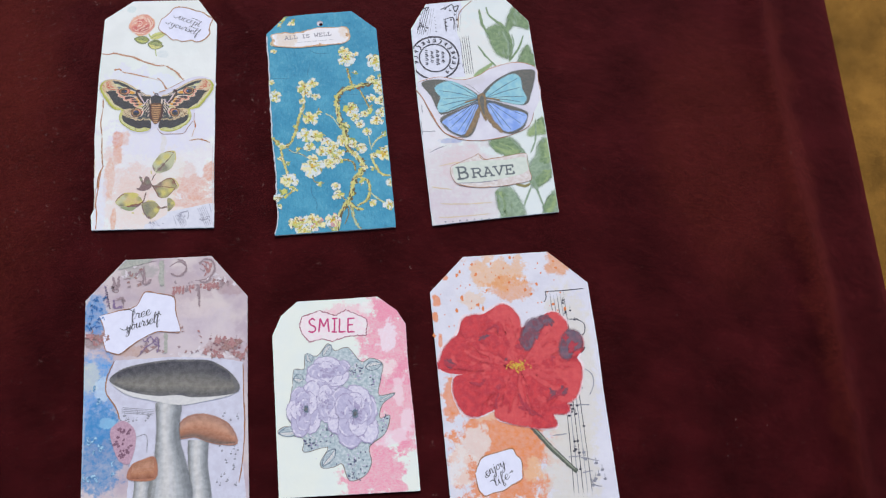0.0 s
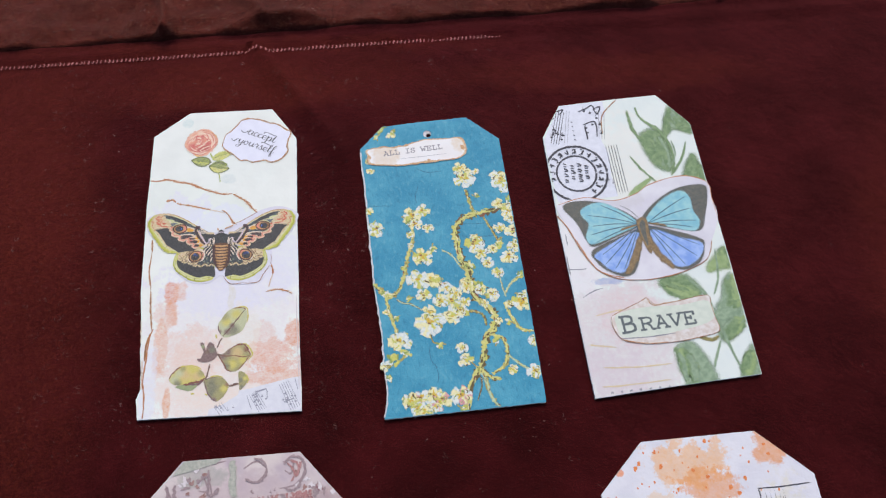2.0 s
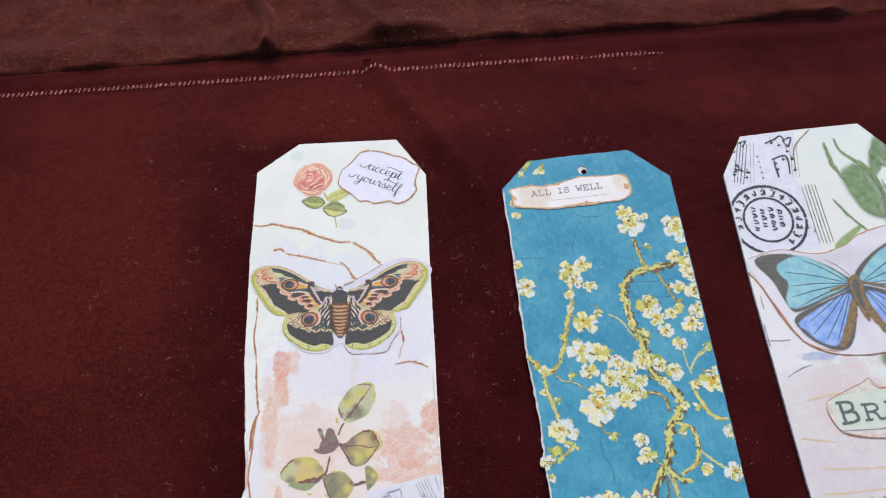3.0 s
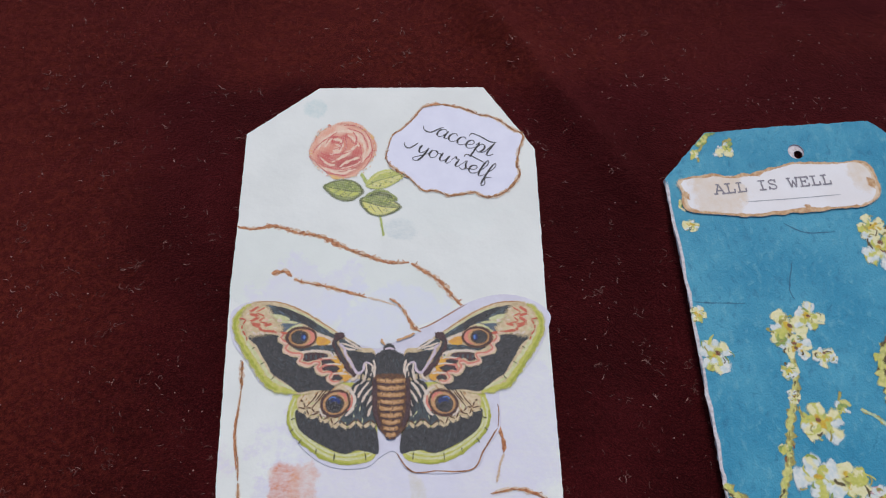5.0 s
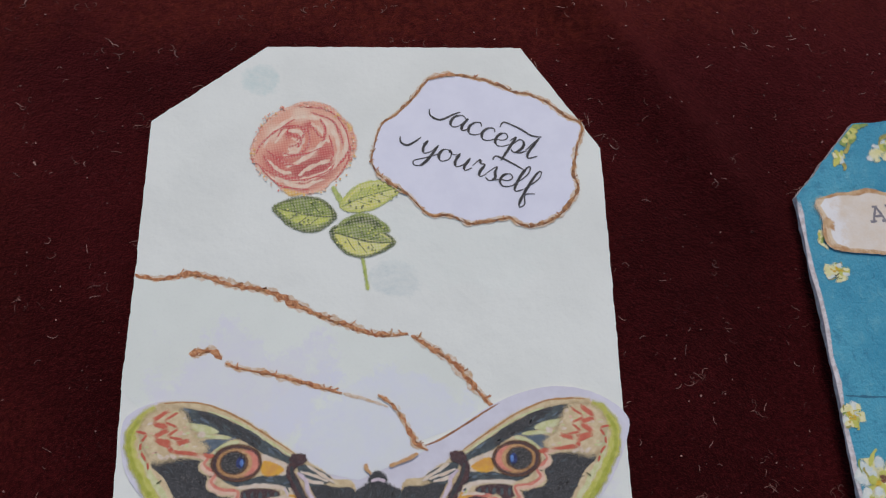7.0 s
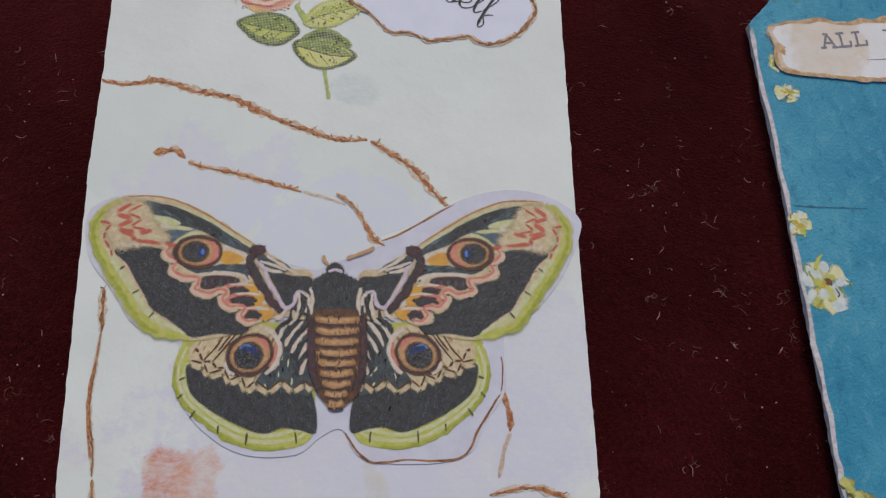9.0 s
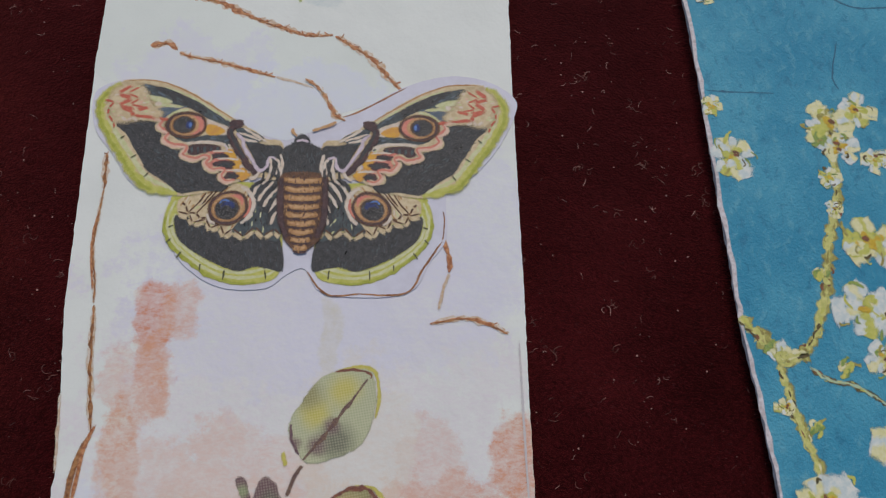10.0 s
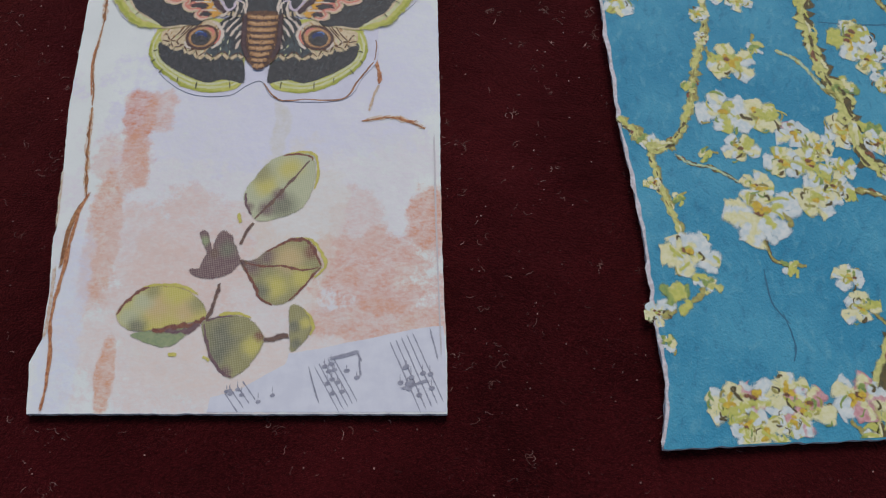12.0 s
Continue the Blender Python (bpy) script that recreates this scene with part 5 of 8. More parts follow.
    for line in ([(18.9, 76.0), (20.5, 75.5), (22.3, 74.8)], [(19.7, 76.7), (21.0, 75.9), (23.1, 74.6)], [(19.2, 75.3), (20.4, 74.8), (21.8, 74.6)]):
        art.stroke(m(line), 0.36, BONE, 0.4, 0.8)
    art.stroke(m([(18.2, 76.9), (17.8, 76.0), (18.5, 74.5), (19.5, 72.8), (20.5, 71.1), (22.1, 69.5)]), 1.0, PLUM, 0.25, 0.3).stroke(m([(18.0, 76.7), (18.1, 75.6), (19.0, 73.9), (20.1, 71.9)]), 0.4, COAL, 0.3, 0.6)
    art.disc(*m([(18.7, 77.4)])[0], 1.0, 0.72, PLUM, 0.15)
    art.stroke(m([(18.6, 75.9), (19.6, 75.0), (20.0, 73.6), (21.1, 71.9), (22.2, 70.2), (23.2, 70.8), (23.6, 72.2), (24.6, 72.0)]), 0.45, LILAC, 0.4, 0.3)
    for line in ([(23.6, 72.2), (23.9, 70.6), (23.3, 68.4)], [(24.4, 72.0), (25.0, 71.3), (24.6, 69.5)], [(22.3, 70.0), (21.8, 69.2), (21.0, 68.8)], [(25.1, 72.8), (25.4, 71.3), (25.1, 69.2)]):
        art.stroke(m(line), 0.42, BONE, 0.5, 0.7)
    for line in ([(24.1, 71.7), (24.3, 70.2), (23.8, 68.8)], [(22.9, 70.0), (22.8, 69.0), (22.0, 67.9)], [(24.8, 70.6), (24.9, 69.2), (24.3, 67.5)]):
        art.stroke(m(line), 0.34, BLACK, 0.4, 0.7)
    for line in ([(3.2, 75.3), (2.6, 74.9)], [(5.1, 72.4), (4.3, 71.9)], [(7.0, 69.7), (6.4, 69.0)]):
        art.stroke(m(line), 0.12, MOSS, 0.5, 0.6)
    art.made("wing", moth)


moth_wing(1)
moth_wing(-1)
body = Art(0.36, 0.4)
body.ts = 0.0008
thorax = [(25.4, 73.5), (26.4, 74.2), (27.3, 74.7), (28.5, 74.7), (29.8, 74.1), (30.9, 73.4), (31.3, 72.0), (31.3, 69.2), (25.1, 69.2), (25.1, 72.0)]
body.blob(thorax, COAL)
hatch(body, thorax, (0.05, 1), (BLACK, SLATE, COAL, COAL), 160, 1.2, 0.16)
body.blob([(27.0, 74.7), (27.3, 75.5), (28.0, 75.9), (28.8, 75.5), (29.1, 74.7), (28.1, 74.3)], COAL).stroke([(27.2, 74.7), (28.1, 74.9), (29.0, 74.7)], 0.35, LILAC, 0.3, 0.6)
belly = [(25.3, 69.7), (31.3, 69.7), (31.8, 67.1), (31.8, 63.7), (31.3, 60.7), (30.1, 59.1), (28.4, 58.2), (27.0, 59.1), (25.9, 60.8), (25.4, 63.8), (25.2, 67.1)]
body.blob(belly, RUSTY)
for i in range(9):
    y = 68.8 - i * 1.34 + 0.012 * i * i
    half = 2.75 - 0.02 * i - 0.026 * i * i
    mid = 28.4
    for w, reach, drop, mat in ((0.8, 1.0, 0.0, TAN), (0.45, 0.75, 0.05, OCHRE)):
        body.stroke([(mid - half * reach, y + 0.12), (mid - half * 0.5 * reach, y - 0.14 + drop), (mid, y - 0.2 + drop), (mid + half * 0.5 * reach, y - 0.14 + drop), (mid + half * reach, y + 0.12)], w, mat, 0.3, 0.6)
    body.stroke([(mid - half, y - 0.55), (mid, y - 0.8), (mid + half, y - 0.55)], 0.34, PLUM, 0.4, 0.5)
hatch(body, belly, (0.03, 1), (TAN, RUSTY, PLUM, RUSTY), 160, 0.8, 0.12)
body.soft = 0.8
body.stroke([(25.4, 69.2), (25.4, 66.4), (25.6, 63.1), (26.6, 60.1)], 0.8, PLUM, 0.3, 0.4).stroke([(31.4, 69.2), (31.6, 66.4), (31.5, 63.1), (30.5, 60.1)], 0.8, PLUM, 0.3, 0.4)
body.soft = 0.3
body.stroke([(29.3, 76.4), (31.3, 77.1), (32.9, 77.9)], 0.4, OCHRE, 0.4, 0.6).stroke([(27.3, 75.5), (26.7, 76.2), (26.6, 76.8)], 0.35, OCHRE, 0.4, 0.6)
body.made("body", moth)

# leaf sprig
SPRIG_OLIVE = ink("sprig_olive", (168, 162, 110), (148, 142, 98), 0.9)
SPRIG_GREY = ink("sprig_grey", (198, 200, 164), (184, 188, 150), 0.9)
SPRIG_YELLOW = ink("sprig_yellow", (216, 204, 108), (202, 190, 96), 0.9)
SPRIG_TAN = ink("sprig_tan", (216, 190, 138), (204, 174, 120), 0.9)
SPRIG_PURPLE = ink("sprig_purple", (130, 102, 102), (112, 86, 92), 0.6)
SPRIG_SLATE = ink("sprig_slate", (126, 128, 106), (108, 108, 94), 0.6)
SPRIG_RUST = ink("sprig_rust", (146, 94, 72), (120, 76, 70), 0.5)
SPRIG_GREEN = ink("sprig_green", (142, 156, 116), (160, 168, 124), 0.8)
SPRIG_VEIN = ink("sprig_vein", (130, 102, 84), (106, 82, 80), 0.5)
sprig = Art(0.04, 0.35)


# a yellow ghost of the print shows along one side of each leaf
for line in ([(34.0, 42.0), (36.6, 42.4), (38.7, 41.9), (39.5, 38.9), (39.0, 35.7)], [(36.5, 27.4), (39.1, 27.0), (40.8, 24.8), (41.4, 22.7), (39.7, 20.7)], [(14.0, 19.1), (16.8, 19.6), (20.0, 19.3), (22.6, 18.0)], [(25.8, 14.7), (28.4, 15.1), (30.9, 14.4)], [(38.4, 15.9), (40.0, 13.6), (39.7, 11.6)]):
    sprig.stroke(line, 0.45, SPRIG_YELLOW, 0.6, 0.8)
printed(sprig, [(28.2, 33.5), (28.2, 35.6), (29.6, 37.9), (31.1, 40.2), (33.6, 41.9), (36.1, 42.2), (38.3, 41.9), (39.0, 39.4), (38.8, 36.1), (37.8, 33.4), (36.3, 31.8), (33.4, 30.7), (30.8, 30.2), (29.2, 31.6)], SPRIG_GREY,
         [(35.0, 39.3, 2.2, SPRIG_YELLOW), (31.3, 36.5, 2.0, SPRIG_YELLOW), (36.9, 36.1, 2.6, SPRIG_GREY), (30.3, 38.8, 2.0, SPRIG_OLIVE), (34.1, 32.9, 2.4, SPRIG_SLATE), (31.6, 32.3, 1.3, SPRIG_PURPLE), (33.5, 34.8, 1.1, SPRIG_PURPLE), (28.8, 32.6, 0.9, SPRIG_PURPLE)])
sprig.stroke([(29.9, 30.5), (31.6, 32.5), (33.3, 34.6), (35.5, 37.5), (38.1, 41.1)], 0.4, SPRIG_VEIN, 0.8, 0.9).stroke([(29.5, 31.2), (28.4, 33.3), (28.3, 35.2)], 0.35, SPRIG_PURPLE, 0.8, 0.8).stroke([(33.6, 41.8), (36.2, 42.1), (38.2, 41.7), (38.4, 40.9)], 0.3, SPRIG_RUST, 0.8, 0.8)
printed(sprig, [(28.5, 23.4), (30.5, 23.7), (32.1, 25.0), (34.5, 26.3), (36.1, 27.2), (38.6, 26.9), (39.6, 25.0), (40.3, 23.8), (40.9, 22.7), (39.6, 21.2), (38.1, 19.1), (36.2, 17.0), (33.8, 16.4), (31.8, 17.4), (30.4, 20.3), (29.2, 22.0)], SPRIG_OLIVE,
         [(30.1, 22.7, 1.8, SPRIG_PURPLE), (32.6, 24.1, 1.5, SPRIG_PURPLE), (35.8, 23.9, 2.4, SPRIG_TAN), (34.1, 19.3, 2.0, SPRIG_YELLOW), (37.9, 20.7, 1.8, SPRIG_YELLOW), (31.7, 18.5, 1.6, SPRIG_SLATE), (39.1, 25.0, 1.2, SPRIG_RUST), (35.8, 17.0, 1.2, SPRIG_OLIVE)])
for line, w in (([(28.5, 23.4), (31.4, 22.7), (34.7, 22.7), (38.0, 22.0), (40.6, 22.6)], 0.25), ([(32.1, 25.0), (34.5, 26.3), (36.2, 27.1), (38.6, 26.8), (39.8, 24.8), (40.8, 22.7)], 0.45), ([(40.7, 22.6), (39.5, 21.0), (38.0, 19.0), (36.1, 17.0)], 0.3), ([(28.8, 23.2), (29.6, 21.5), (30.7, 19.8), (31.9, 17.4), (33.8, 16.4)], 0.35)):
    sprig.stroke(line, w, SPRIG_RUST, 0.9, 0.8)
sprig.fill(ragged(spline([(13.3, 11.8), (17.2, 12.4), (21.0, 13.0), (23.3, 13.6), (21.3, 11.7), (19.1, 9.9), (16.1, 10.4)], 5, True), 0.25, 0.9), SPRIG_GREEN)
printed(sprig, [(10.7, 14.7), (11.9, 17.0), (14.0, 18.8), (16.4, 19.3), (19.6, 19.1), (22.1, 17.8), (23.5, 16.2), (23.9, 14.4), (21.8, 13.6), (18.7, 12.9), (15.6, 12.4), (12.8, 12.5)], SPRIG_YELLOW,
         [(16.7, 16.2, 2.6, SPRIG_TAN), (20.9, 15.4, 2.0, SPRIG_TAN), (12.6, 14.4, 2.0, SPRIG_GREY), (14.3, 17.0, 1.8, SPRIG_GREY), (18.9, 18.2, 1.8, SPRIG_YELLOW), (22.7, 16.6, 1.6, SPRIG_OLIVE), (14.0, 12.8, 1.6, SPRIG_SLATE), (15.7, 18.6, 1.2, SPRIG_OLIVE)])
for line, w, tone in (([(16.1, 12.3), (19.5, 12.7), (21.9, 13.3), (24.2, 14.4)], 0.8, SPRIG_RUST), ([(18.0, 12.2), (21.1, 12.4), (23.4, 13.4)], 0.7, SPRIG_PURPLE), ([(10.7, 14.7), (12.0, 17.0), (14.0, 18.8), (15.1, 19.2)], 0.4, SPRIG_RUST)):
    sprig.stroke(line, w, tone, 0.9, 0.8)
printed(sprig, [(23.7, 13.8), (25.6, 14.4), (28.0, 14.7), (30.4, 14.2), (32.3, 12.4), (32.8, 11.0), (32.0, 8.6), (30.6, 6.7), (28.7, 5.3), (27.1, 6.1), (25.4, 8.2), (24.2, 11.0)], SPRIG_OLIVE,
         [(27.0, 11.8, 2.8, SPRIG_SLATE), (26.5, 8.6, 2.0, SPRIG_SLATE), (31.3, 10.0, 1.6, SPRIG_YELLOW), (29.3, 13.0, 1.8, SPRIG_OLIVE), (29.0, 7.5, 1.8, SPRIG_OLIVE), (32.2, 11.5, 0.8, SPRIG_RUST), (27.7, 6.1, 0.9, SPRIG_PURPLE)])
for line, w in (([(23.8, 13.6), (24.5, 10.7), (25.5, 8.2), (27.3, 6.0), (28.7, 5.3)], 0.35), ([(24.0, 13.8), (25.8, 14.4), (28.1, 14.7)], 0.25)):
    sprig.stroke(line, w, SPRIG_PURPLE, 0.9, 0.8)
printed(sprig, [(20.8, 22.0), (22.1, 22.1), (22.7, 23.5), (23.1, 25.0), (22.2, 26.9), (21.8, 28.4), (22.9, 28.1), (23.9, 25.4), (24.4, 27.1), (25.2, 28.6), (26.7, 27.6), (27.6, 25.4), (28.4, 23.5), (27.4, 22.0), (25.9, 21.0), (23.5, 20.6), (21.8, 21.0)], SPRIG_PURPLE,
         [(26.3, 25.4, 1.4, SPRIG_SLATE), (22.5, 26.7, 0.9, SPRIG_GREEN), (25.0, 22.4, 1.6, SPRIG_PURPLE), (21.8, 21.6, 1.0, SPRIG_PURPLE), (24.3, 24.7, 0.8, SPRIG_VEIN)])
printed(sprig, [(36.5, 16.2), (38.3, 15.8), (39.6, 13.8), (39.4, 11.8), (38.2, 10.0), (37.0, 9.4), (36.7, 12.2)], SPRIG_OLIVE,
         [(37.1, 13.0, 1.0, SPRIG_SLATE), (39.0, 13.6, 0.9, SPRIG_YELLOW), (37.7, 10.4, 0.9, SPRIG_SLATE)])
for line, w in (([(29.9, 30.0), (29.0, 28.5), (28.1, 26.1)], 0.42), ([(25.6, 20.0), (25.1, 17.0), (24.2, 13.8)], 0.5), ([(32.8, 10.9), (34.6, 11.3), (36.6, 11.7)], 0.7), ([(28.3, 23.5), (28.8, 23.2), (29.3, 22.7)], 0.6)):
    sprig.stroke(line, w, SPRIG_VEIN, 0.5, 0.3)
for line in ([(27.4, 31.7), (27.8, 29.8)], [(19.0, 8.6), (20.4, 8.8)], [(24.1, 8.4), (25.3, 7.8)]):
    sprig.stroke(line, 0.5, SPRIG_YELLOW, 0.6, 0.9)
sprig.made("leaf_sprig", moth_tag, "printed olive leaf sprig")

MUSIC_PAPER = ink("music_paper", (226, 226, 232), (218, 218, 226), 3.0)
FAINT = ink("faint_music", (142, 142, 156), (168, 168, 180), 0.7)
strip = Art(0.05, 0.2)
strip.fill(ragged([(36.8, 8.9), (40.8, 9.6), (55.7, 12.8), (59.4, 13.3), (59.9, 7.8), (59.9, 0.3), (25.6, 0.2), (25.9, 2.4), (29.7, 3.4), (36.3, 7.3)], 0.12, 0.7), MUSIC_PAPER, 0.05)
staff(strip, (40.5, 7.1), (44.5, 0.2), 0.75, 5, FAINT, 0.16)
staff(strip, (51.5, 10.8), (56.2, 0.2), 0.9, 5, FAINT, 0.18)
staff(strip, (27.9, 3.0), (30.0, 0.2), 1.0, 4, FAINT, 0.16)
strip.stroke([(39.7, 7.1), (40.8, 3.5), (41.6, 1.5)], 0.2, FAINT, 0.3, 0.4).stroke([(57.4, 13.0), (58.7, 7.8)], 0.2, FAINT, 0.3, 0.4).stroke([(47.5, 7.7), (46.8, 9.0)], 0.25, FAINT)
note_marks(strip, (44.5, 5.0), (2.6, 3), 11, FAINT, 0.42, 0.25)
strip.stroke([(42.6, 8.0), (47.2, 9.2)], 0.5, FAINT, 0.3, 0.1).stroke([(47.0, 9.0), (47.4, 5.4)], 0.24, FAINT, 0.3, 0.1).stroke([(53.2, 3.6), (57.4, 5.0)], 0.45, FAINT, 0.3, 0.1)
note_marks(strip, (31.5, 2.4), (3.5, 1.2), 7, FAINT, 0.36, 0.25)
note_marks(strip, (55.4, 5.2), (2.6, 3.0), 11, FAINT, 0.42, 0.25)
tagged(strip.made("music_strip", moth_tag, "strip of faded sheet music"), kind="stuff")

# ---- the tag with almond blossom ----
def blue_card():
    n = Nodes("blossom_blue", 0.55)
    strokes = n.noise(1.6, 4.0, 0.65, n.warped(6, 3.0), stretch=(1.0, 0.55, 1.0))
    colour = n.mix(n.ramp(n.noise(16, 3.0), 0.3, 0.7), lin(50, 142, 174), lin(78, 162, 188))
    colour = n.mix(n.math("MULTIPLY", n.ramp(strokes, 0.52, 0.72), 0.5), colour, lin(112, 176, 192))
    colour = n.mix(n.math("MULTIPLY", n.ramp(strokes, 0.46, 0.3), 0.45), colour, lin(40, 110, 142))
    colour = n.mix(n.math("MULTIPLY", n.ramp(n.noise(0.2, 2.0), 0.56, 0.75), 0.22), colour, lin(170, 206, 214))
    n.bump(n.math("ADD", strokes, n.math("MULTIPLY", n.noise(0.4, 3.0), 0.4)), 0.8, 0.0004)
    return n.done(colour)


BLUE_LINE = [(90.6, -5.0), (121, -3.6), (152.1, -1.9), (149.5, 45), (147.0, 84), (145.0, 114.5), (131.5, 125.8), (112, 124.2), (94.8, 122.3), (85.0, 111.2)] + [(86.6, 89.2), (87.5, 71.0)] + [(88.3, 56.9), (88.7, 48.1), (89.9, 38.7), (90.9, 27.8), (91.2, 20.2), (91.5, 12.2), (92.1, 4.4)]
BLUE_TRIM = [(90.6, -5.0), (152.1, -1.9), (145.0, 114.5), (131.5, 125.8), (94.8, 122.3), (85.0, 111.2)]
blossom_tag = tag("paper_tag", BLUE_LINE, blue_card(), "blue paper tag printed with white almond blossom and branches", (114.1, 118.0) + (1.75,), 1.2, 0.2)
PETAL = ink("blossom_white", (232, 234, 226), (206, 218, 216), 1.0, grain=0.06)
PETAL_CREAM = ink("blossom_cream", (238, 232, 190), (228, 222, 160), 0.8, grain=0.06)
PETAL_LIME = ink("blossom_lime", (212, 208, 110), (194, 196, 96), 0.8, grain=0.06)
PETAL_PINK = ink("blossom_pink", (224, 176, 176), (206, 140, 142), 0.8, grain=0.06)
YOLK = ink("blossom_yolk", (226, 196, 70), (206, 166, 60), 0.6, grain=0.06)
BARK = ink("bark_olive", (186, 180, 100), (150, 138, 78), 0.7, grain=0.08)
BARK_LIGHT = ink("bark_yellow", (222, 216, 138), (198, 198, 112), 0.7, grain=0.08)
BARK_DARK = ink("bark_umber", (84, 80, 52), (110, 92, 54), 0.7, grain=0.08)
TWIG = ink("twig_mint", (176, 204, 184), (196, 208, 150), 0.7, grain=0.08)
SPROUT = ink("sprout_green", (122, 150, 84), (160, 176, 92), 0.6, grain=0.08)
SEPAL = ink("sepal_brown", (150, 92, 66), (112, 84, 58), 0.6, grain=0.08)


def branch(points, width, light, dark, z=0.02):
    art = Art(z, 0.5)
    art.stroke([(x + width * 0.1, y - width * 0.06) for x, y in points], width * 0.95, dark, 0.9, 0.5, 9)
    art.stroke([(x - width * 0.1, y + width * 0.06) for x, y in points], width * 0.7, light, 1.0, 0.5, 9)
    line = spline(points, 6)
    for i in range(1, len(line) - 1):
        q, along = line[i], (line[i + 1] - line[i - 1]).normalized()
        off = Vector((-along.y, along.x)) * width * dice.uniform(-0.55, 0.55)
        lean = Vector((dice.uniform(-1, 1), dice.uniform(-1, 1))) * width * 0.25
        art.stroke([q + off - along * width * 0.5, q + off * 1.1 + lean, q + off * 0.6 + along * width * dice.uniform(0.3, 0.9)], width * dice.uniform(0.12, 0.34), dice.choice((dark, BARK_LIGHT, BARK_LIGHT, PETAL_LIME, SEPAL, light, PETAL_CREAM, BARK_DARK)), 0.7, 1.0, 3)
    art.made("branch", blossom_tag, "", BLUE_TRIM)


branch([(121.7, -4.7), (122.8, 3.3), (125.9, 10.3), (129.1, 14.6), (130.4, 21.5), (133.0, 27.1), (135.5, 31.1), (135.2, 35.2), (131.6, 38.8), (128.0, 42.3), (127.5, 47.7), (126.3, 53.6), (124.1, 59.9), (123.2, 65.5), (122.8, 71.7), (126.3, 76.6), (132.1, 78.7), (138.6, 79.9), (146.7, 82.3)], 2.3, BARK_LIGHT, BARK_DARK)
branch([(127.3, 12.2), (129.9, 7.8), (131.1, 2.0), (134.6, -3.5)], 1.1, TWIG, BARK)
branch([(132.1, 26.3), (137.5, 24.4), (139.2, 19.5), (137.7, 13.6), (132.5, 10.0)], 1.2, BARK_LIGHT, BARK)
branch([(127.8, 13.3), (132.0, 8.8), (135.8, 8.2)], 1.3, BARK_LIGHT, BARK_DARK)
branch([(138.7, 18.3), (143.4, 13.7), (148.2, 10.4)], 0.8, TWIG, BARK)
branch([(88.7, 49.5), (91.0, 46.6), (94.0, 43.9), (97.3, 44.2)], 1.7, BARK_LIGHT, BARK)
branch([(97.2, 42.5), (99.9, 40.7), (103.4, 39.9), (107.2, 37.4)], 0.6, TWIG, BARK_DARK)
branch([(93.2, 43.5), (94.4, 36.5), (96.0, 31.3), (97.6, 25.9)], 1.1, BARK_LIGHT, BARK)
branch([(96.1, 43.8), (98.3, 46.2), (100.2, 50.4), (101.6, 55.4), (103.1, 61.9), (105.0, 67.9), (105.3, 73.8)], 1.2, BARK_LIGHT, BARK)
branch([(128.6, 90.3), (129.4, 85.5), (131.1, 79.7)], 1.2, BARK, BARK_DARK)
branch([(134.9, 77.2), (137.6, 71.5), (140.3, 65.5)], 0.8, BARK, BARK_DARK)
branch([(139.8, 39.2), (142.1, 33.2), (145.5, 27.7), (150.6, 26.6)], 1.0, BARK_LIGHT, BARK)
branch([(139.2, 50.4), (139.8, 45.6), (140.9, 41.3)], 0.5, TWIG, BARK)
branch([(140.7, 43.0), (143.8, 47.6), (148.8, 51.1)], 0.8, TWIG, BARK_LIGHT)
branch([(117.1, 34.8), (125.2, 36.1), (130.7, 34.6), (132.1, 29.6)], 0.9, BARK, BARK_DARK)
branch([(116.5, 62.9), (120.4, 60.5), (123.7, 55.5), (126.0, 52.7)], 0.6, TWIG, BARK)
branch([(123.8, 16.3), (126.6, 13.4), (128.4, 11.3)], 0.5, BARK, BARK_DARK)
branch([(109.5, 29.0), (110.5, 24.5), (113.5, 22.8)], 0.5, BARK, BARK_DARK)
branch([(121.9, -3.2), (120.9, 0.2), (117.5, 1.1), (114.8, 0.5)], 1.2, BARK_LIGHT, BARK_DARK)
branch([(127.5, 10.6), (128.1, 5.9), (125.9, -0.1)], 0.5, BARK_DARK, BARK_DARK)


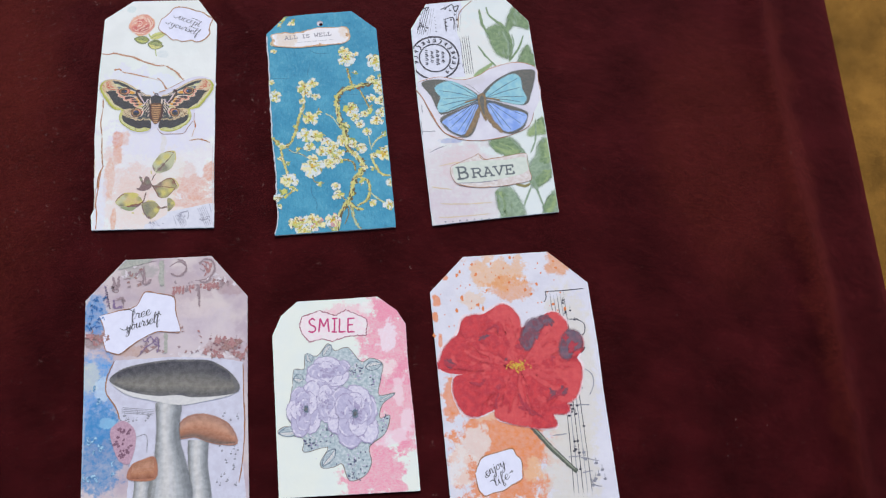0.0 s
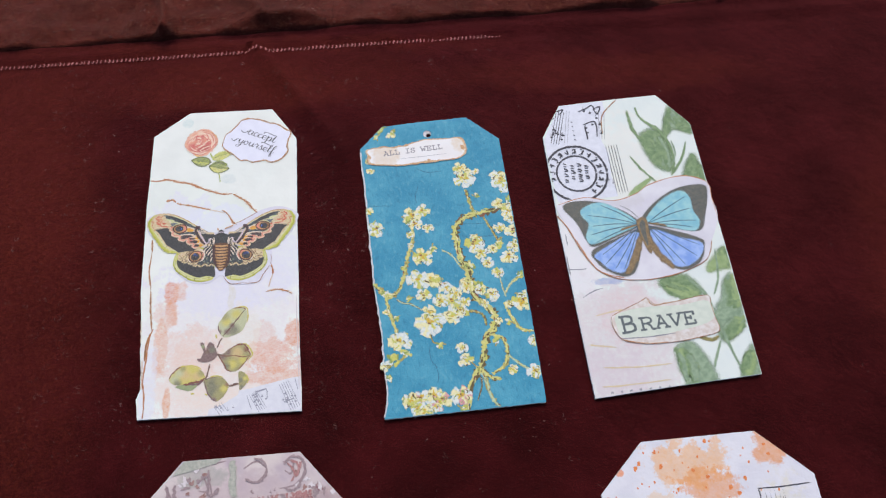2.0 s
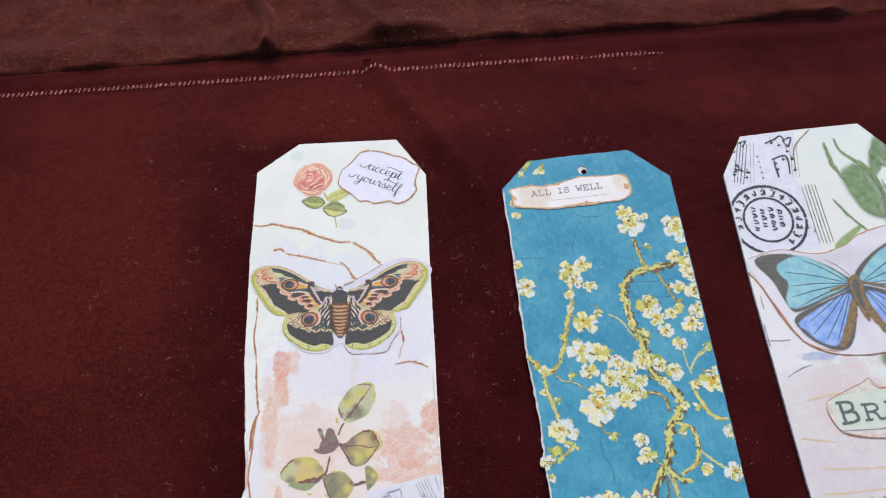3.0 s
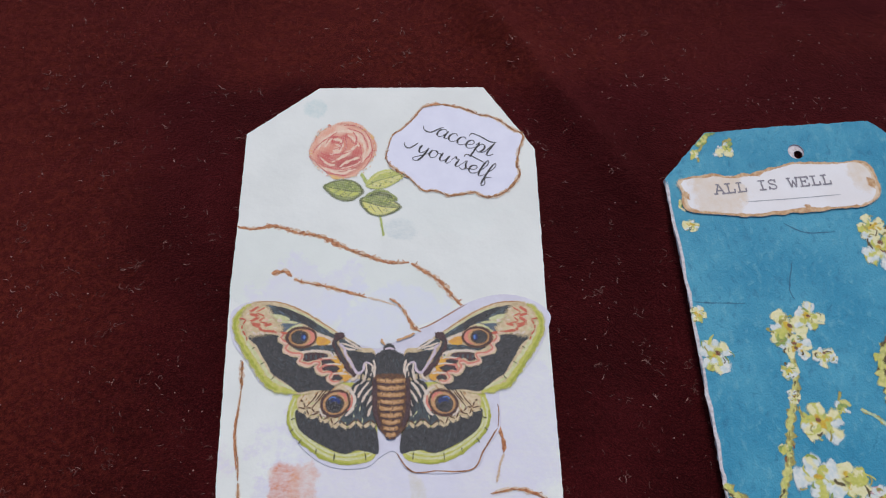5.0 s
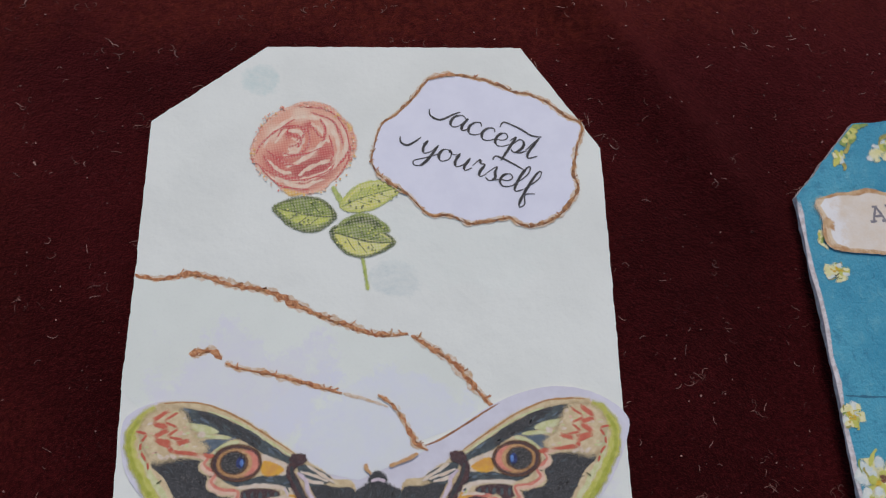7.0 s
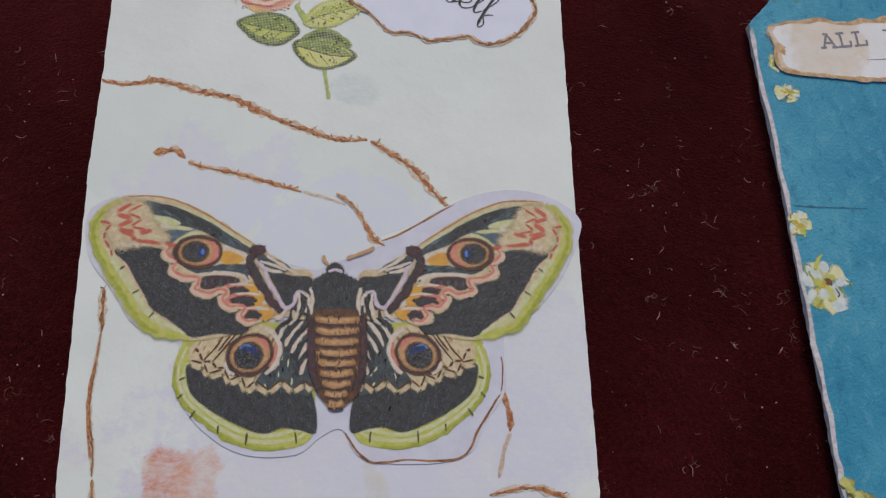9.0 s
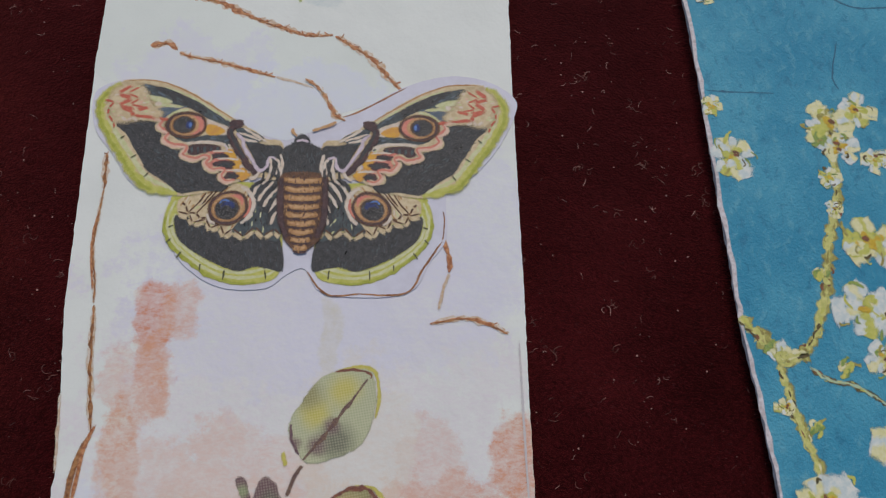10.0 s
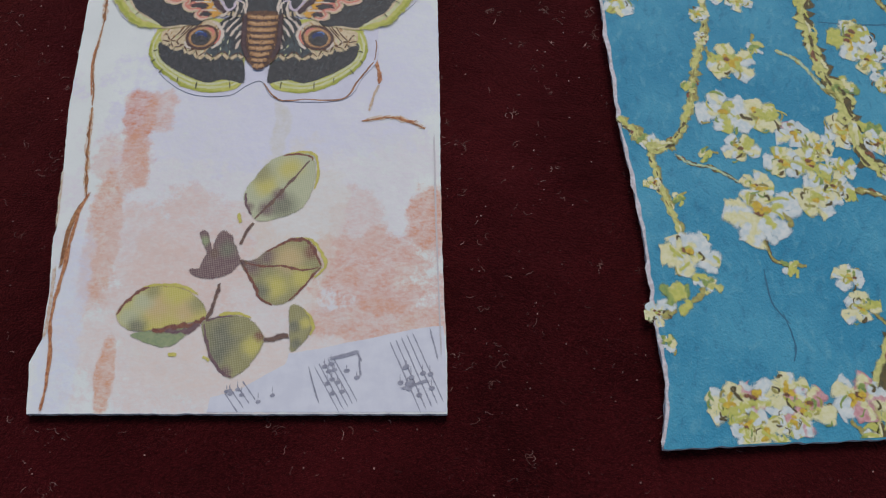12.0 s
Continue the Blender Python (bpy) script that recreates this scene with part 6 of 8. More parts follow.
def blossom(x, y, r, kind, turn=None):
    """One painted flower: kind 0 white, 1 cream, 2 lime bud, 3 pink."""
    art = Art(0.05 + dice.random() * 0.02, 0.9)
    turn = dice.random() * 6.3 if turn is None else turn
    face = (PETAL, PETAL_CREAM, PETAL_LIME, PETAL)[kind]
    if kind == 2:
        # a bud or young leaf: short dabs of lime, cream and dark green
        c = Vector((x, y))
        art.stroke([c - Vector((math.cos(turn), math.sin(turn))) * r * 1.5, c - Vector((math.cos(turn + 0.3), math.sin(turn + 0.3))) * r * 0.7, c], r * 0.3, BARK, 0.7, 0.5)
        for k in range(8):
            a = turn + dice.uniform(-1.3, 1.3) + (math.pi if k % 4 == 3 else 0)
            d = Vector((math.cos(a), math.sin(a)))
            s = Vector((-d.y, d.x)) * dice.uniform(-0.35, 0.35)
            q = c + Vector((dice.uniform(-0.5, 0.5), dice.uniform(-0.5, 0.5))) * r
            art.stroke([q - d * r * 0.4, q + s * r, q + d * r * dice.uniform(0.4, 0.8)], r * dice.uniform(0.2, 0.5), dice.choice((PETAL_LIME, PETAL_LIME, SPROUT, PETAL_CREAM, BARK_LIGHT, SPROUT if k > 3 else PETAL)), 0.8, 0.8, 4)
    else:
        # five loose petals, each of a few dabs, lime towards the heart
        c, lean = Vector((x, y)), dice.uniform(0.75, 1.0)
        for k in range(5):
            a = turn + math.tau * k / 5 + dice.uniform(-0.25, 0.25)
            reach = r * dice.uniform(0.85, 1.3)
            d = Vector((math.cos(a), math.sin(a) * lean))
            side = Vector((-d.y, d.x))
            main = dice.choice((PETAL_PINK, PETAL_PINK, PETAL, PETAL_CREAM)) if kind == 3 else dice.choice((face, PETAL, PETAL_CREAM, PETAL_CREAM, PETAL_LIME))
            art.stroke([c + d * r * 0.05, c + d * reach * 0.6 + side * r * 0.06, c + d * reach], r * dice.uniform(0.45, 0.75), main, 0.5, 0.5, 5)
            for off in (-0.2, 0.18):
                art.stroke([c + d * reach * 0.35 + side * r * off, c + d * reach * 0.7 + side * r * off * 1.3, c + d * reach * 0.98 + side * r * off], r * dice.uniform(0.2, 0.34), dice.choice((main, PETAL, face, PETAL_CREAM)), 0.5, 0.7, 4)
            art.stroke([c, c + d * reach * 0.3 + side * r * 0.1, c + d * reach * dice.uniform(0.4, 0.65)], r * dice.uniform(0.14, 0.3), dice.choice((PETAL_LIME, PETAL_CREAM, PETAL_LIME, YOLK)), 0.6, 0.8, 4)
        for k in range(7):
            a = dice.random() * 6.3
            d, q = Vector((math.cos(a), math.sin(a) * lean)), dice.uniform(0.35, 1.05)
            s = (d * dice.uniform(-0.6, 0.6) + Vector((-d.y, d.x)) * 0.5) * r * dice.uniform(0.2, 0.5)
            art.stroke([c + d * r * q - s, c + d * r * (q + 0.08), c + d * r * (q - 0.1) + s], r * dice.uniform(0.05, 0.13), dice.choice((BARK, PETAL_LIME, BARK, BARK_DARK, BARK_DARK, SPROUT)), 0.7, 1.0, 4)
        for _ in range(5):
            a, q = dice.random() * 6.3, r * dice.uniform(0.0, 0.3)
            art.stroke([(x + q * math.cos(a) - r * 0.12, y + q * math.sin(a)), (x + q * math.cos(a), y + q * math.sin(a) + r * 0.08), (x + q * math.cos(a) + r * 0.14, y + q * math.sin(a) - r * 0.04)], r * 0.16, dice.choice((YOLK, YOLK, PETAL_LIME, SEPAL)), 0.5, 0.8, 3)
    art.made("blossom", blossom_tag, "", BLUE_TRIM)


UPPER_RIGHT = [((128.5, 95.6), 4.6, 0), ((127.1, 100.6), 2.8, 1), ((133.5, 98.6), 1.6, 0), ((143.8, 93.5), 5.0, 0), ((146.1, 84.8), 1.8, 2), ((141.6, 83.0), 2.6, 1), ((145.5, 79.6), 3.4, 1), ((146.7, 75.8), 3.0, 0), ((147.2, 70.2), 3.8, 0), ((141.1, 71.8), 2.6, 0), ((146.3, 63.4), 3.2, 0), ((130.2, 65.5), 4.2, 0), ((132.6, 61.3), 3.0, 0), ((134.9, 56.3), 2.8, 0), ((139.7, 64.6), 2.6, 2), ((137.4, 62.4), 2.2, 1), ((143.6, 58.6), 3.6, 1), ((138.6, 52.0), 2.8, 0), ((133.0, 87.2), 1.6, 2), ((131.0, 78.8), 1.6, 2)]
MIDDLE = [((105.7, 78.9), 4.0, 1), ((109.7, 81.1), 3.0, 0), ((103.5, 77.6), 2.6, 2), ((106.2, 75.2), 2.8, 1), ((111.6, 73.1), 2.4, 0), ((104.2, 70.2), 1.9, 0), ((104.2, 65.3), 1.5, 1), ((108.4, 60.2), 4.2, 1), ((113.2, 63.5), 2.0, 2), ((101.0, 55.4), 1.6, 2), ((106.7, 50.6), 4.6, 0), ((112.0, 49.9), 4.2, 1), ((108.2, 43.7), 3.0, 1), ((117.4, 46.2), 3.4, 3), ((121.2, 43.9), 2.8, 1), ((125.6, 46.7), 3.4, 0), ((114.5, 41.2), 3.4, 0), ((118.8, 40.2), 3.4, 0), ((124.0, 40.0), 2.6, 0)]
CENTRE = [((109.8, 31.7), 6.0, 0), ((110.0, 36.4), 3.0, 1), ((119.0, 34.3), 4.0, 1), ((122.1, 36.7), 3.0, 0), ((124.4, 35.3), 1.9, 2), ((127.8, 55.3), 2.8, 2), ((129.8, 47.8), 2.6, 2), ((131.1, 44.7), 2.6, 0), ((135.4, 42.8), 3.4, 1), ((132.0, 39.0), 1.8, 1), ((146.9, 38.9), 4.8, 0), ((141.7, 38.3), 1.8, 1), ((141.1, 30.8), 1.7, 2), ((147.5, 50.9), 2.0, 2), ((149.5, 41.3), 2.4, 0), ((113.1, 22.8), 1.8, 2), ((135.0, 23.7), 1.9, 2), ((137.2, 31.4), 1.5, 1)]
LOWER = [((97.3, 25.1), 4.8, 0), ((94.6, 17.7), 3.0, 2), ((99.5, 19.8), 2.6, 2), ((91.7, 15.1), 2.0, 0), ((93.0, 11.1), 1.8, 2), ((122.0, 21.1), 2.6, 0), ((122.7, 16.3), 3.0, 0), ((150.0, 22.6), 2.6, 0), ((149.0, 10.3), 3.2, 0), ((140.5, 11.5), 2.0, 1), ((100.7, 1.2), 3.6, 1), ((104.6, 2.1), 4.2, 3), ((105.7, -2.8), 3.4, 1), ((111.8, 0.7), 4.2, 3), ((109.7, 3.4), 2.8, 1), ((120.0, 2.5), 4.2, 3), ((120.9, -2.8), 2.4, 2), ((102.9, -1.9), 2.6, 0), ((109.7, -1.1), 2.4, 0)]
EDGE_ONES = [((90.1, 73.6), 3.6, 0), ((88.1, 81.5), 1.8, 1), ((88.1, 105.2), 1.6, 2), ((89.1, 100.7), 1.6, 1), ((95.2, 122.1), 2.2, 2), ((98.1, 118.4), 2.4, 2), ((93.8, 120.1), 1.8, 2), ((91.8, 117.1), 1.5, 2), ((99.5, 118.9), 1.5, 2), ((97.0, 34.3), 1.4, 2), ((93.2, 37.2), 1.4, 1), ((102.0, 42.5), 1.7, 2), ((92.9, 44.4), 2.0, 2)]
for (bx, by), size, kind in UPPER_RIGHT + MIDDLE + CENTRE + LOWER + EDGE_ONES:
    blossom(bx, by, size * 0.96, kind)
creases = Art(0.01, 0.3)
CREASE = ink("blue_crease", (44, 104, 132), (58, 120, 146), 0.8, grain=0.05)
for line in ([(108.9, 22.6), (109.4, 17.0), (111.8, 13.5)], [(110.8, 15.5), (111.9, 10.6), (111.3, 7.7)], [(87.4, 84.2), (92.0, 84.0), (98.0, 83.9)], [(124.6, 68.9), (133.0, 68.3), (141.5, 68.6)], [(108.3, 101.4), (112.5, 99.2), (119.1, 99.4)], [(108.8, 93.0), (107.2, 87.1), (107.9, 84.7)], [(125.2, 74.6), (131.6, 74.1), (140.1, 74.7)]):
    creases.stroke(line, 0.22, CREASE, 0.7, 0.9, 8)
tagged(creases.made("crease", blossom_tag), kind="stuff")
WELL = [(87.5, 110.7), (93.7, 111.9), (100.3, 111.7), (107.5, 113.4), (112.8, 115.3), (122.8, 115.4), (128.4, 115.7), (130.1, 112.0), (130.3, 108.0), (126.2, 105.1), (120.7, 104.8), (110.7, 103.7), (101.9, 102.6), (93.2, 103.2), (88.5, 104.1), (88.2, 108.1)]
SCORCHED = stained("scorched_label", (242, 240, 240), [(96, 108, 6, 7, (226, 204, 176), 0.8, 0.8), (128, 114, 4, 6, (226, 206, 180), 0.8, 0.8)], (238, 233, 230), 0.3)
SCORCH = ink("scorch", (190, 142, 98), (216, 182, 142), 0.9)
well = Art(0.3)
well.fill(ragged(spline(WELL, 3, True), 0.3, 0.9), SCORCH, 0.15)
well.soft = 1.1
heart = (109.0, 109.2)
for by, tone in ((0.93, ink("scorch_pale", (222, 196, 164), (230, 210, 184), 0.9)), (0.87, SCORCHED)):
    inner = [(heart[0] + (x - heart[0]) * (by + 0.06), heart[1] + (y - heart[1]) * (by - 0.06)) for x, y in WELL]
    well.fill(ragged(spline(inner, 3, True), 0.45, 1.4, by), tone)
well.soft = 1.0
for (x, y), r in (((89.0, 107.3), 0.8), ((128.9, 110.6), 0.9), ((114.2, 104.9), 0.6)):
    well.disc(x, y, r * 1.3, r * 0.8, SCORCH, 0.4, dice.random() * 3, x, 16)
well.soft = 0.2
for line in (WELL[0:5], WELL[6:9], WELL[9:13], WELL[13:16]):
    well.stroke(line, 0.5, SCORCH, 1.4, 0.8, 5)
well = well.made("label", blossom_tag, "scorched cream label")
typed_writing("ALL IS WELL", (95.0, 107.6), (120.6, 110.3), 2.1, 0.3, ink("typed_grey", (124, 120, 128), (150, 144, 150), 0.5), well)
rule = Art(0.335)
rule.stroke([(101.0, 105.9), (111.0, 106.7), (122.1, 107.8)], 0.12, GREY, 0.4, 0.5)
rule.made("underline", well)
core = Art(0.006)
core.stroke(BLUE_LINE[9:] + BLUE_LINE[:1], 0.5, EDGE, 0.9, 0.2)
core.made("torn_core", blossom_tag, "white paper core along the torn edge")
# added white ring with a shifted hole: its crescent imitates the hole's lit wall
ring = Art(-0.3)
hx, hy = (114.1, 118.0)
ring.fill([(hx + 1.95 * math.cos(a / 4), hy + 1.95 * math.sin(a / 4)) for a in range(25)], EDGE, 0.2, [[(hx + 0.55 + 1.0 * math.cos(a / 4), hy - 0.6 + 1.0 * math.sin(a / 4)) for a in range(25)]])
ring.made("lit_hole_wall", blossom_tag)

# ---- the tag with the blue butterfly ----
FLY_CARD = stained("fly_card", (228, 234, 228), [
    (186, 20, 24, 30, (218, 204, 206), 0.95, 1.5), (190, 30, 14, 12, (222, 200, 200), 0.7, 2.0), (180, 8, 14, 10, (214, 200, 206), 0.7, 2.0),
    (172, 58, 10, 20, (232, 226, 230), 0.9, 1.0), (183, 46, 7, 1.6, (150, 166, 208), 0.8, 0.8), (189, 48, 3, 1.6, (120, 160, 206), 0.8, 0.6),
    (200, 95, 12, 30, (234, 230, 222), 0.7, 3.0)], (222, 230, 226), 0.3)
FLY_LINE = [(170.9, -1.7), (205, 1.6), (237.7, 4.3), (234.5, 60), (230.7, 119.0), (217.6, 134.3), (195, 132.4), (173.2, 130.1), (164.3, 114.3), (166, 72)]
FLY_TRIM = [FLY_LINE[k] for k in (0, 2, 4, 5, 7, 8)]
fly_tag = tag("paper_tag", FLY_LINE, FLY_CARD, "collaged paper tag with a printed blue butterfly and painted leaves")
LEAF_G = ink("painted_green", (136, 160, 116), (104, 134, 92), 2.2, grain=0.1)
LEAF_G2 = ink("painted_sage", (126, 150, 122), (152, 174, 144), 2.2, grain=0.1)
LEAF_G3 = ink("painted_lime", (156, 178, 124), (140, 164, 108), 2.0, grain=0.1)


def painted(base_line, mats, lights=()):
    art = Art(0.01 + dice.random() * 0.02, 2.6)
    art.fill(ragged(spline(base_line, 5, True), 0.35, 2.0), mats[0])
    for line in lights:
        for k in range(14):
            off = Vector((dice.uniform(-2.4, 2.4), dice.uniform(-2.0, 2.0)))
            art.stroke([Vector(q) + off for q in line], dice.uniform(1.0, 3.0), dice.choice(mats + (LEAF_G, LEAF_G)), 0.5, 1.0)
    art.made("painted_leaf", fly_tag, "", FLY_TRIM)


painted([(207.2, 113.6), (213.5, 116.5), (217.6, 112.4), (219.4, 103.9), (218.6, 95.9), (212.8, 97.1), (208.7, 104.3)], (LEAF_G, LEAF_G2), [[(213.5, 111.3), (215.7, 103.5), (216.3, 98.0)]])
painted([(219.9, 122.9), (224.2, 128.9), (227.9, 124.4), (231.0, 120.6), (230.4, 114.3), (225.9, 115.5), (221.8, 116.7), (217.6, 112.2)], (LEAF_G, LEAF_G2), [[(224.6, 125.3), (227.6, 118.1)], [(221.9, 121.4), (223.3, 117.4)]])
painted([(228.9, 103.5), (230.7, 97.9), (231.9, 89.9), (224.8, 90.7), (222.8, 92.7), (225.6, 99.4)], (LEAF_G, LEAF_G3), [[(229.3, 100.5), (228.4, 91.8)]])
painted([(203.7, 44.9), (210.5, 47.2), (216.0, 46.5), (220.8, 40.2), (217.7, 37.3), (211.6, 38.0), (206.9, 40.4)], (LEAF_G, LEAF_G3), [[(206.7, 44.1), (213.2, 40.5), (218.0, 38.6)]])
painted([(230.4, 43.0), (233.9, 47.0), (236.0, 40.6), (235.6, 30.9), (233.9, 23.1), (225.7, 18.2), (223.8, 25.2), (225.2, 32.5), (228.3, 36.6)], (LEAF_G2, LEAF_G3), [[(233.4, 45.0), (234.4, 37.4), (232.2, 33.2)], [(234.1, 26.8), (230.1, 22.4), (226.8, 20.1)]])
painted([(206.4, 17.1), (212.2, 18.8), (216.9, 12.9), (219.2, 6.9), (218.9, 1.0), (208.7, -0.4), (207.3, 3.9), (205.5, 9.9)], (LEAF_G2, LEAF_G3), [[(207.6, 15.4), (209.3, 10.7), (208.9, 3.8)]])
painted([(235.9, 16.0), (238.8, 13.9), (239.8, 7.2), (238.7, 2.0), (230.0, 1.6), (231.2, 8.2)], (LEAF_G2, LEAF_G3), [[(235.2, 13.4), (231.8, 4.7)]])
painted([(228.6, 54.8), (234.0, 59.1), (236.2, 56.0), (236.1, 50.4), (230.6, 48.9), (224.6, 48.7)], (LEAF_G3, LEAF_G), [[(233.1, 57.3), (234.6, 50.5)]])
painted([(198.0, 84.5), (200.9, 88.0), (205.5, 91.0), (208.4, 92.3), (204.9, 88.1), (200.0, 83.4)], (LEAF_G3, LEAF_G))
sprays = Art(0.06, 0.8)
for line, w, m in (([(207.1, 128.4), (209.1, 121.9), (216.8, 114.8), (220.3, 103.9), (218.0, 93.4)], 1.3, LEAF_G), ([(203.1, 127.0), (204.1, 117.9), (207.0, 111.6), (210.1, 108.9)], 1.4, LEAF_G), ([(200.9, 103.6), (205.8, 95.9), (211.2, 89.8)], 0.9, LEAF_G), ([(227.2, 110.2), (223.2, 100.7), (217.5, 93.0)], 0.9, LEAF_G), ([(220.5, 111.0), (221.1, 103.3), (216.7, 95.5)], 0.6, LEAF_G2), ([(214.5, 47.0), (222.0, 38.0), (225.2, 24.3), (230.3, 6.3)], 1.3, LEAF_G2), ([(224.3, 19.0), (221.6, 13.1), (219.4, 7.6)], 0.9, LEAF_G2), ([(229.6, 58.6), (228.7, 46.3), (225.3, 37.8)], 0.8, LEAF_G2), ([(213.9, 21.6), (220.5, 19.2), (223.9, 20.7)], 1.2, ink("painted_ochre", (150, 140, 84), (126, 120, 76), 1.0))):
    sprays.stroke(line, w, m, 0.4, 0.8)
tagged(sprays.made("leaf_spray", fly_tag, "", FLY_TRIM), kind="stuff")

script = Art(0.03)
script.fill(ragged([(164.7, 113.2), (173.7, 130.2), (192.9, 131.9), (193.7, 125.7), (190.2, 119.5), (189.8, 111.7), (192.1, 105.0), (191.5, 94.5), (193.1, 84.2), (167.1, 82.4), (166.0, 95.6)], 0.2, 0.8), ink("script_paper", (226, 228, 238), (216, 218, 228), 3.0), 0.06)
DARK_INK = ink("script_ink", (46, 46, 56), (70, 70, 82), 0.5)
staff(script, (172.0, 128.1), (167.4, 110.5), 1.1, 4, DARK_INK, 0.26)
staff(script, (191.2, 109.6), (192.8, 85.2), 1.2, 5, DARK_INK, 0.24)
staff(script, (190.7, 127.4), (188.9, 112.3), 1.2, 3, GREY, 0.16)
staff(script, (176.5, 128.0), (173.3, 110.3), 1.2, 2, GREY, 0.14)
note_marks(script, (170.6, 118.7), (3, 6), 11, DARK_INK, 0.62, 0.3)
note_marks(script, (186.9, 121.5), (3.5, 7), 11, DARK_INK, 0.62, 0.3)
note_marks(script, (189.3, 92.1), (3, 5), 4, GREY, 0.5, 0.3)
for line in ([(181.4, 126.7), (184.9, 128.2), (187.9, 129.7), (188.9, 127.5)], [(171.8, 127.1), (174.7, 128.0), (172.9, 125.4)], [(188.5, 128.0), (191.5, 129.0), (189.9, 125.3), (188.4, 127.5)], [(182.5, 119.8), (188.2, 121.2), (188.2, 113.3)], [(183.4, 119.8), (183.9, 112.0)]):
    script.stroke(line, 0.62, DARK_INK, 0.4, 0.5)
for k in range(5):
    a, b = [(177.3, 121.6), (177.7, 112.7)]
    q = Vector(a).lerp(Vector(b), k / 4)
    script.stroke([q, q + Vector((1.1, -0.3))], 0.5, DARK_INK, 0.5, 0.3, 2)
script.stroke([(190.8, 114.8), (191.3, 122.6), (194.0, 127.3), (199.5, 132.5)], 0.4, BURNT, 0.5, 0.4)
script.made("script_paper", fly_tag, "printed script and music paper", FLY_TRIM)

mark = Art(0.12, 0.25)
mx, my = (176.7, 95.9)
for r, w in ((13.2, 0.95), (8.5, 0.75)):
    mark.stroke([(mx + r * math.cos(math.tau * k / 40), my + r * math.sin(math.tau * k / 40)) for k in range(41) if not (r > 9 and 1.9 < math.tau * k / 40 / 1.0 < 0)], w, DARK_INK, 0.25, 0.0, 3)
for k in range(15):
    a = -0.9 + 4.3 * k / 14
    d, s = Vector((math.cos(a), math.sin(a))), Vector((-math.sin(a), math.cos(a)))
    c = Vector((mx, my)) + d * 10.8
    mark.stroke([c - d * 1.5 - s * 0.5, c + d * 1.5 - s * 0.5], 0.8, DARK_INK, 0.5, 0.15, 3)
    mark.stroke([c - d * (1.4 if k % 2 else 0.0) - s * 0.4, c + s * 0.9 - d * (1.3 if k % 3 else -0.4)], 0.5, DARK_INK, 0.5, 0.15, 3)
    if k % 3:
        mark.stroke([c + d * 1.3 - s * 0.4, c + d * (1.2 if k % 2 else 0.2) + s * 0.9], 0.45, DARK_INK, 0.5, 0.15, 3)
for row in range(4):
    for k in range(4 - row % 2):
        c = Vector((mx - 4.6 + row * 3.0, my + 4.2 - k * 2.5 - row % 2))
        lean = dice.uniform(-0.4, 0.4)
        mark.stroke([c + Vector((-0.9, 0.5 + lean)), c + Vector((1.1, 0.1))], 0.55, DARK_INK, 0.6, 0.2, 3)
        mark.stroke([c + Vector((-0.9, -0.7)), c + Vector((1.0, -0.8 + lean))], 0.45, DARK_INK, 0.6, 0.2, 3)
        if dice.random() < 0.6:
            mark.stroke([c + Vector((0.9, 0.2)), c + Vector((0.8, -0.9))], 0.5, DARK_INK, 0.6, 0.2, 3)
mark.made("postmark", fly_tag, "round black postmark", FLY_TRIM)

FLY_PAPER = stained("fly_paper", (226, 224, 230), [(196, 84, 8, 6, (206, 202, 204), 0.6, 1.0), (215, 92, 10, 5, (214, 210, 216), 0.6, 1.0)], (212, 208, 218), 0.3)
TEAL = ink("wing_teal", (126, 188, 204), (156, 206, 210), 4.0, grain=0.08)
AZURE = ink("wing_azure", (124, 160, 226), (162, 190, 238), 4.0, grain=0.08)
WING_DARK = ink("wing_dark", (84, 88, 84), (100, 98, 90), 1.6, grain=0.12)
WING_BROWN = ink("wing_brown", (150, 126, 90), (122, 100, 74), 1.0)
WING_VEIN = ink("wing_vein", (62, 92, 112), (72, 98, 120), 0.8)
fly = Art(0.2)
FLY_EDGE = [(166.4, 81.0), (178.2, 84.1), (190.5, 82.2), (200.3, 84.9), (207.8, 89.4), (221.9, 92.8), (232.3, 89.4), (233.1, 81.8), (233.8, 72.3), (229.1, 62.0), (225.4, 53.6), (213.9, 48.3), (200.8, 45.9), (188.4, 46.6), (179.8, 50.8), (174.3, 58.8), (169.1, 71.1)]
fly.fill(ragged(spline(FLY_EDGE, 4, True), 0.2, 1.0), FLY_PAPER, 0.15)
fly.stroke(FLY_EDGE[:9], 0.3, RUST, 0.6, 0.3).stroke(FLY_EDGE[9:], 0.35, BURNT, 0.6, 0.3)
fly.stroke([(165.2, 76.4), (169.1, 71.1), (174.9, 58.7), (180.3, 50.3), (190.5, 46.8)], 0.4, RUST, 0.6, 0.3)
fly = fly.made("butterfly_cutout", fly_tag, "printed blue butterfly on a torn paper piece")


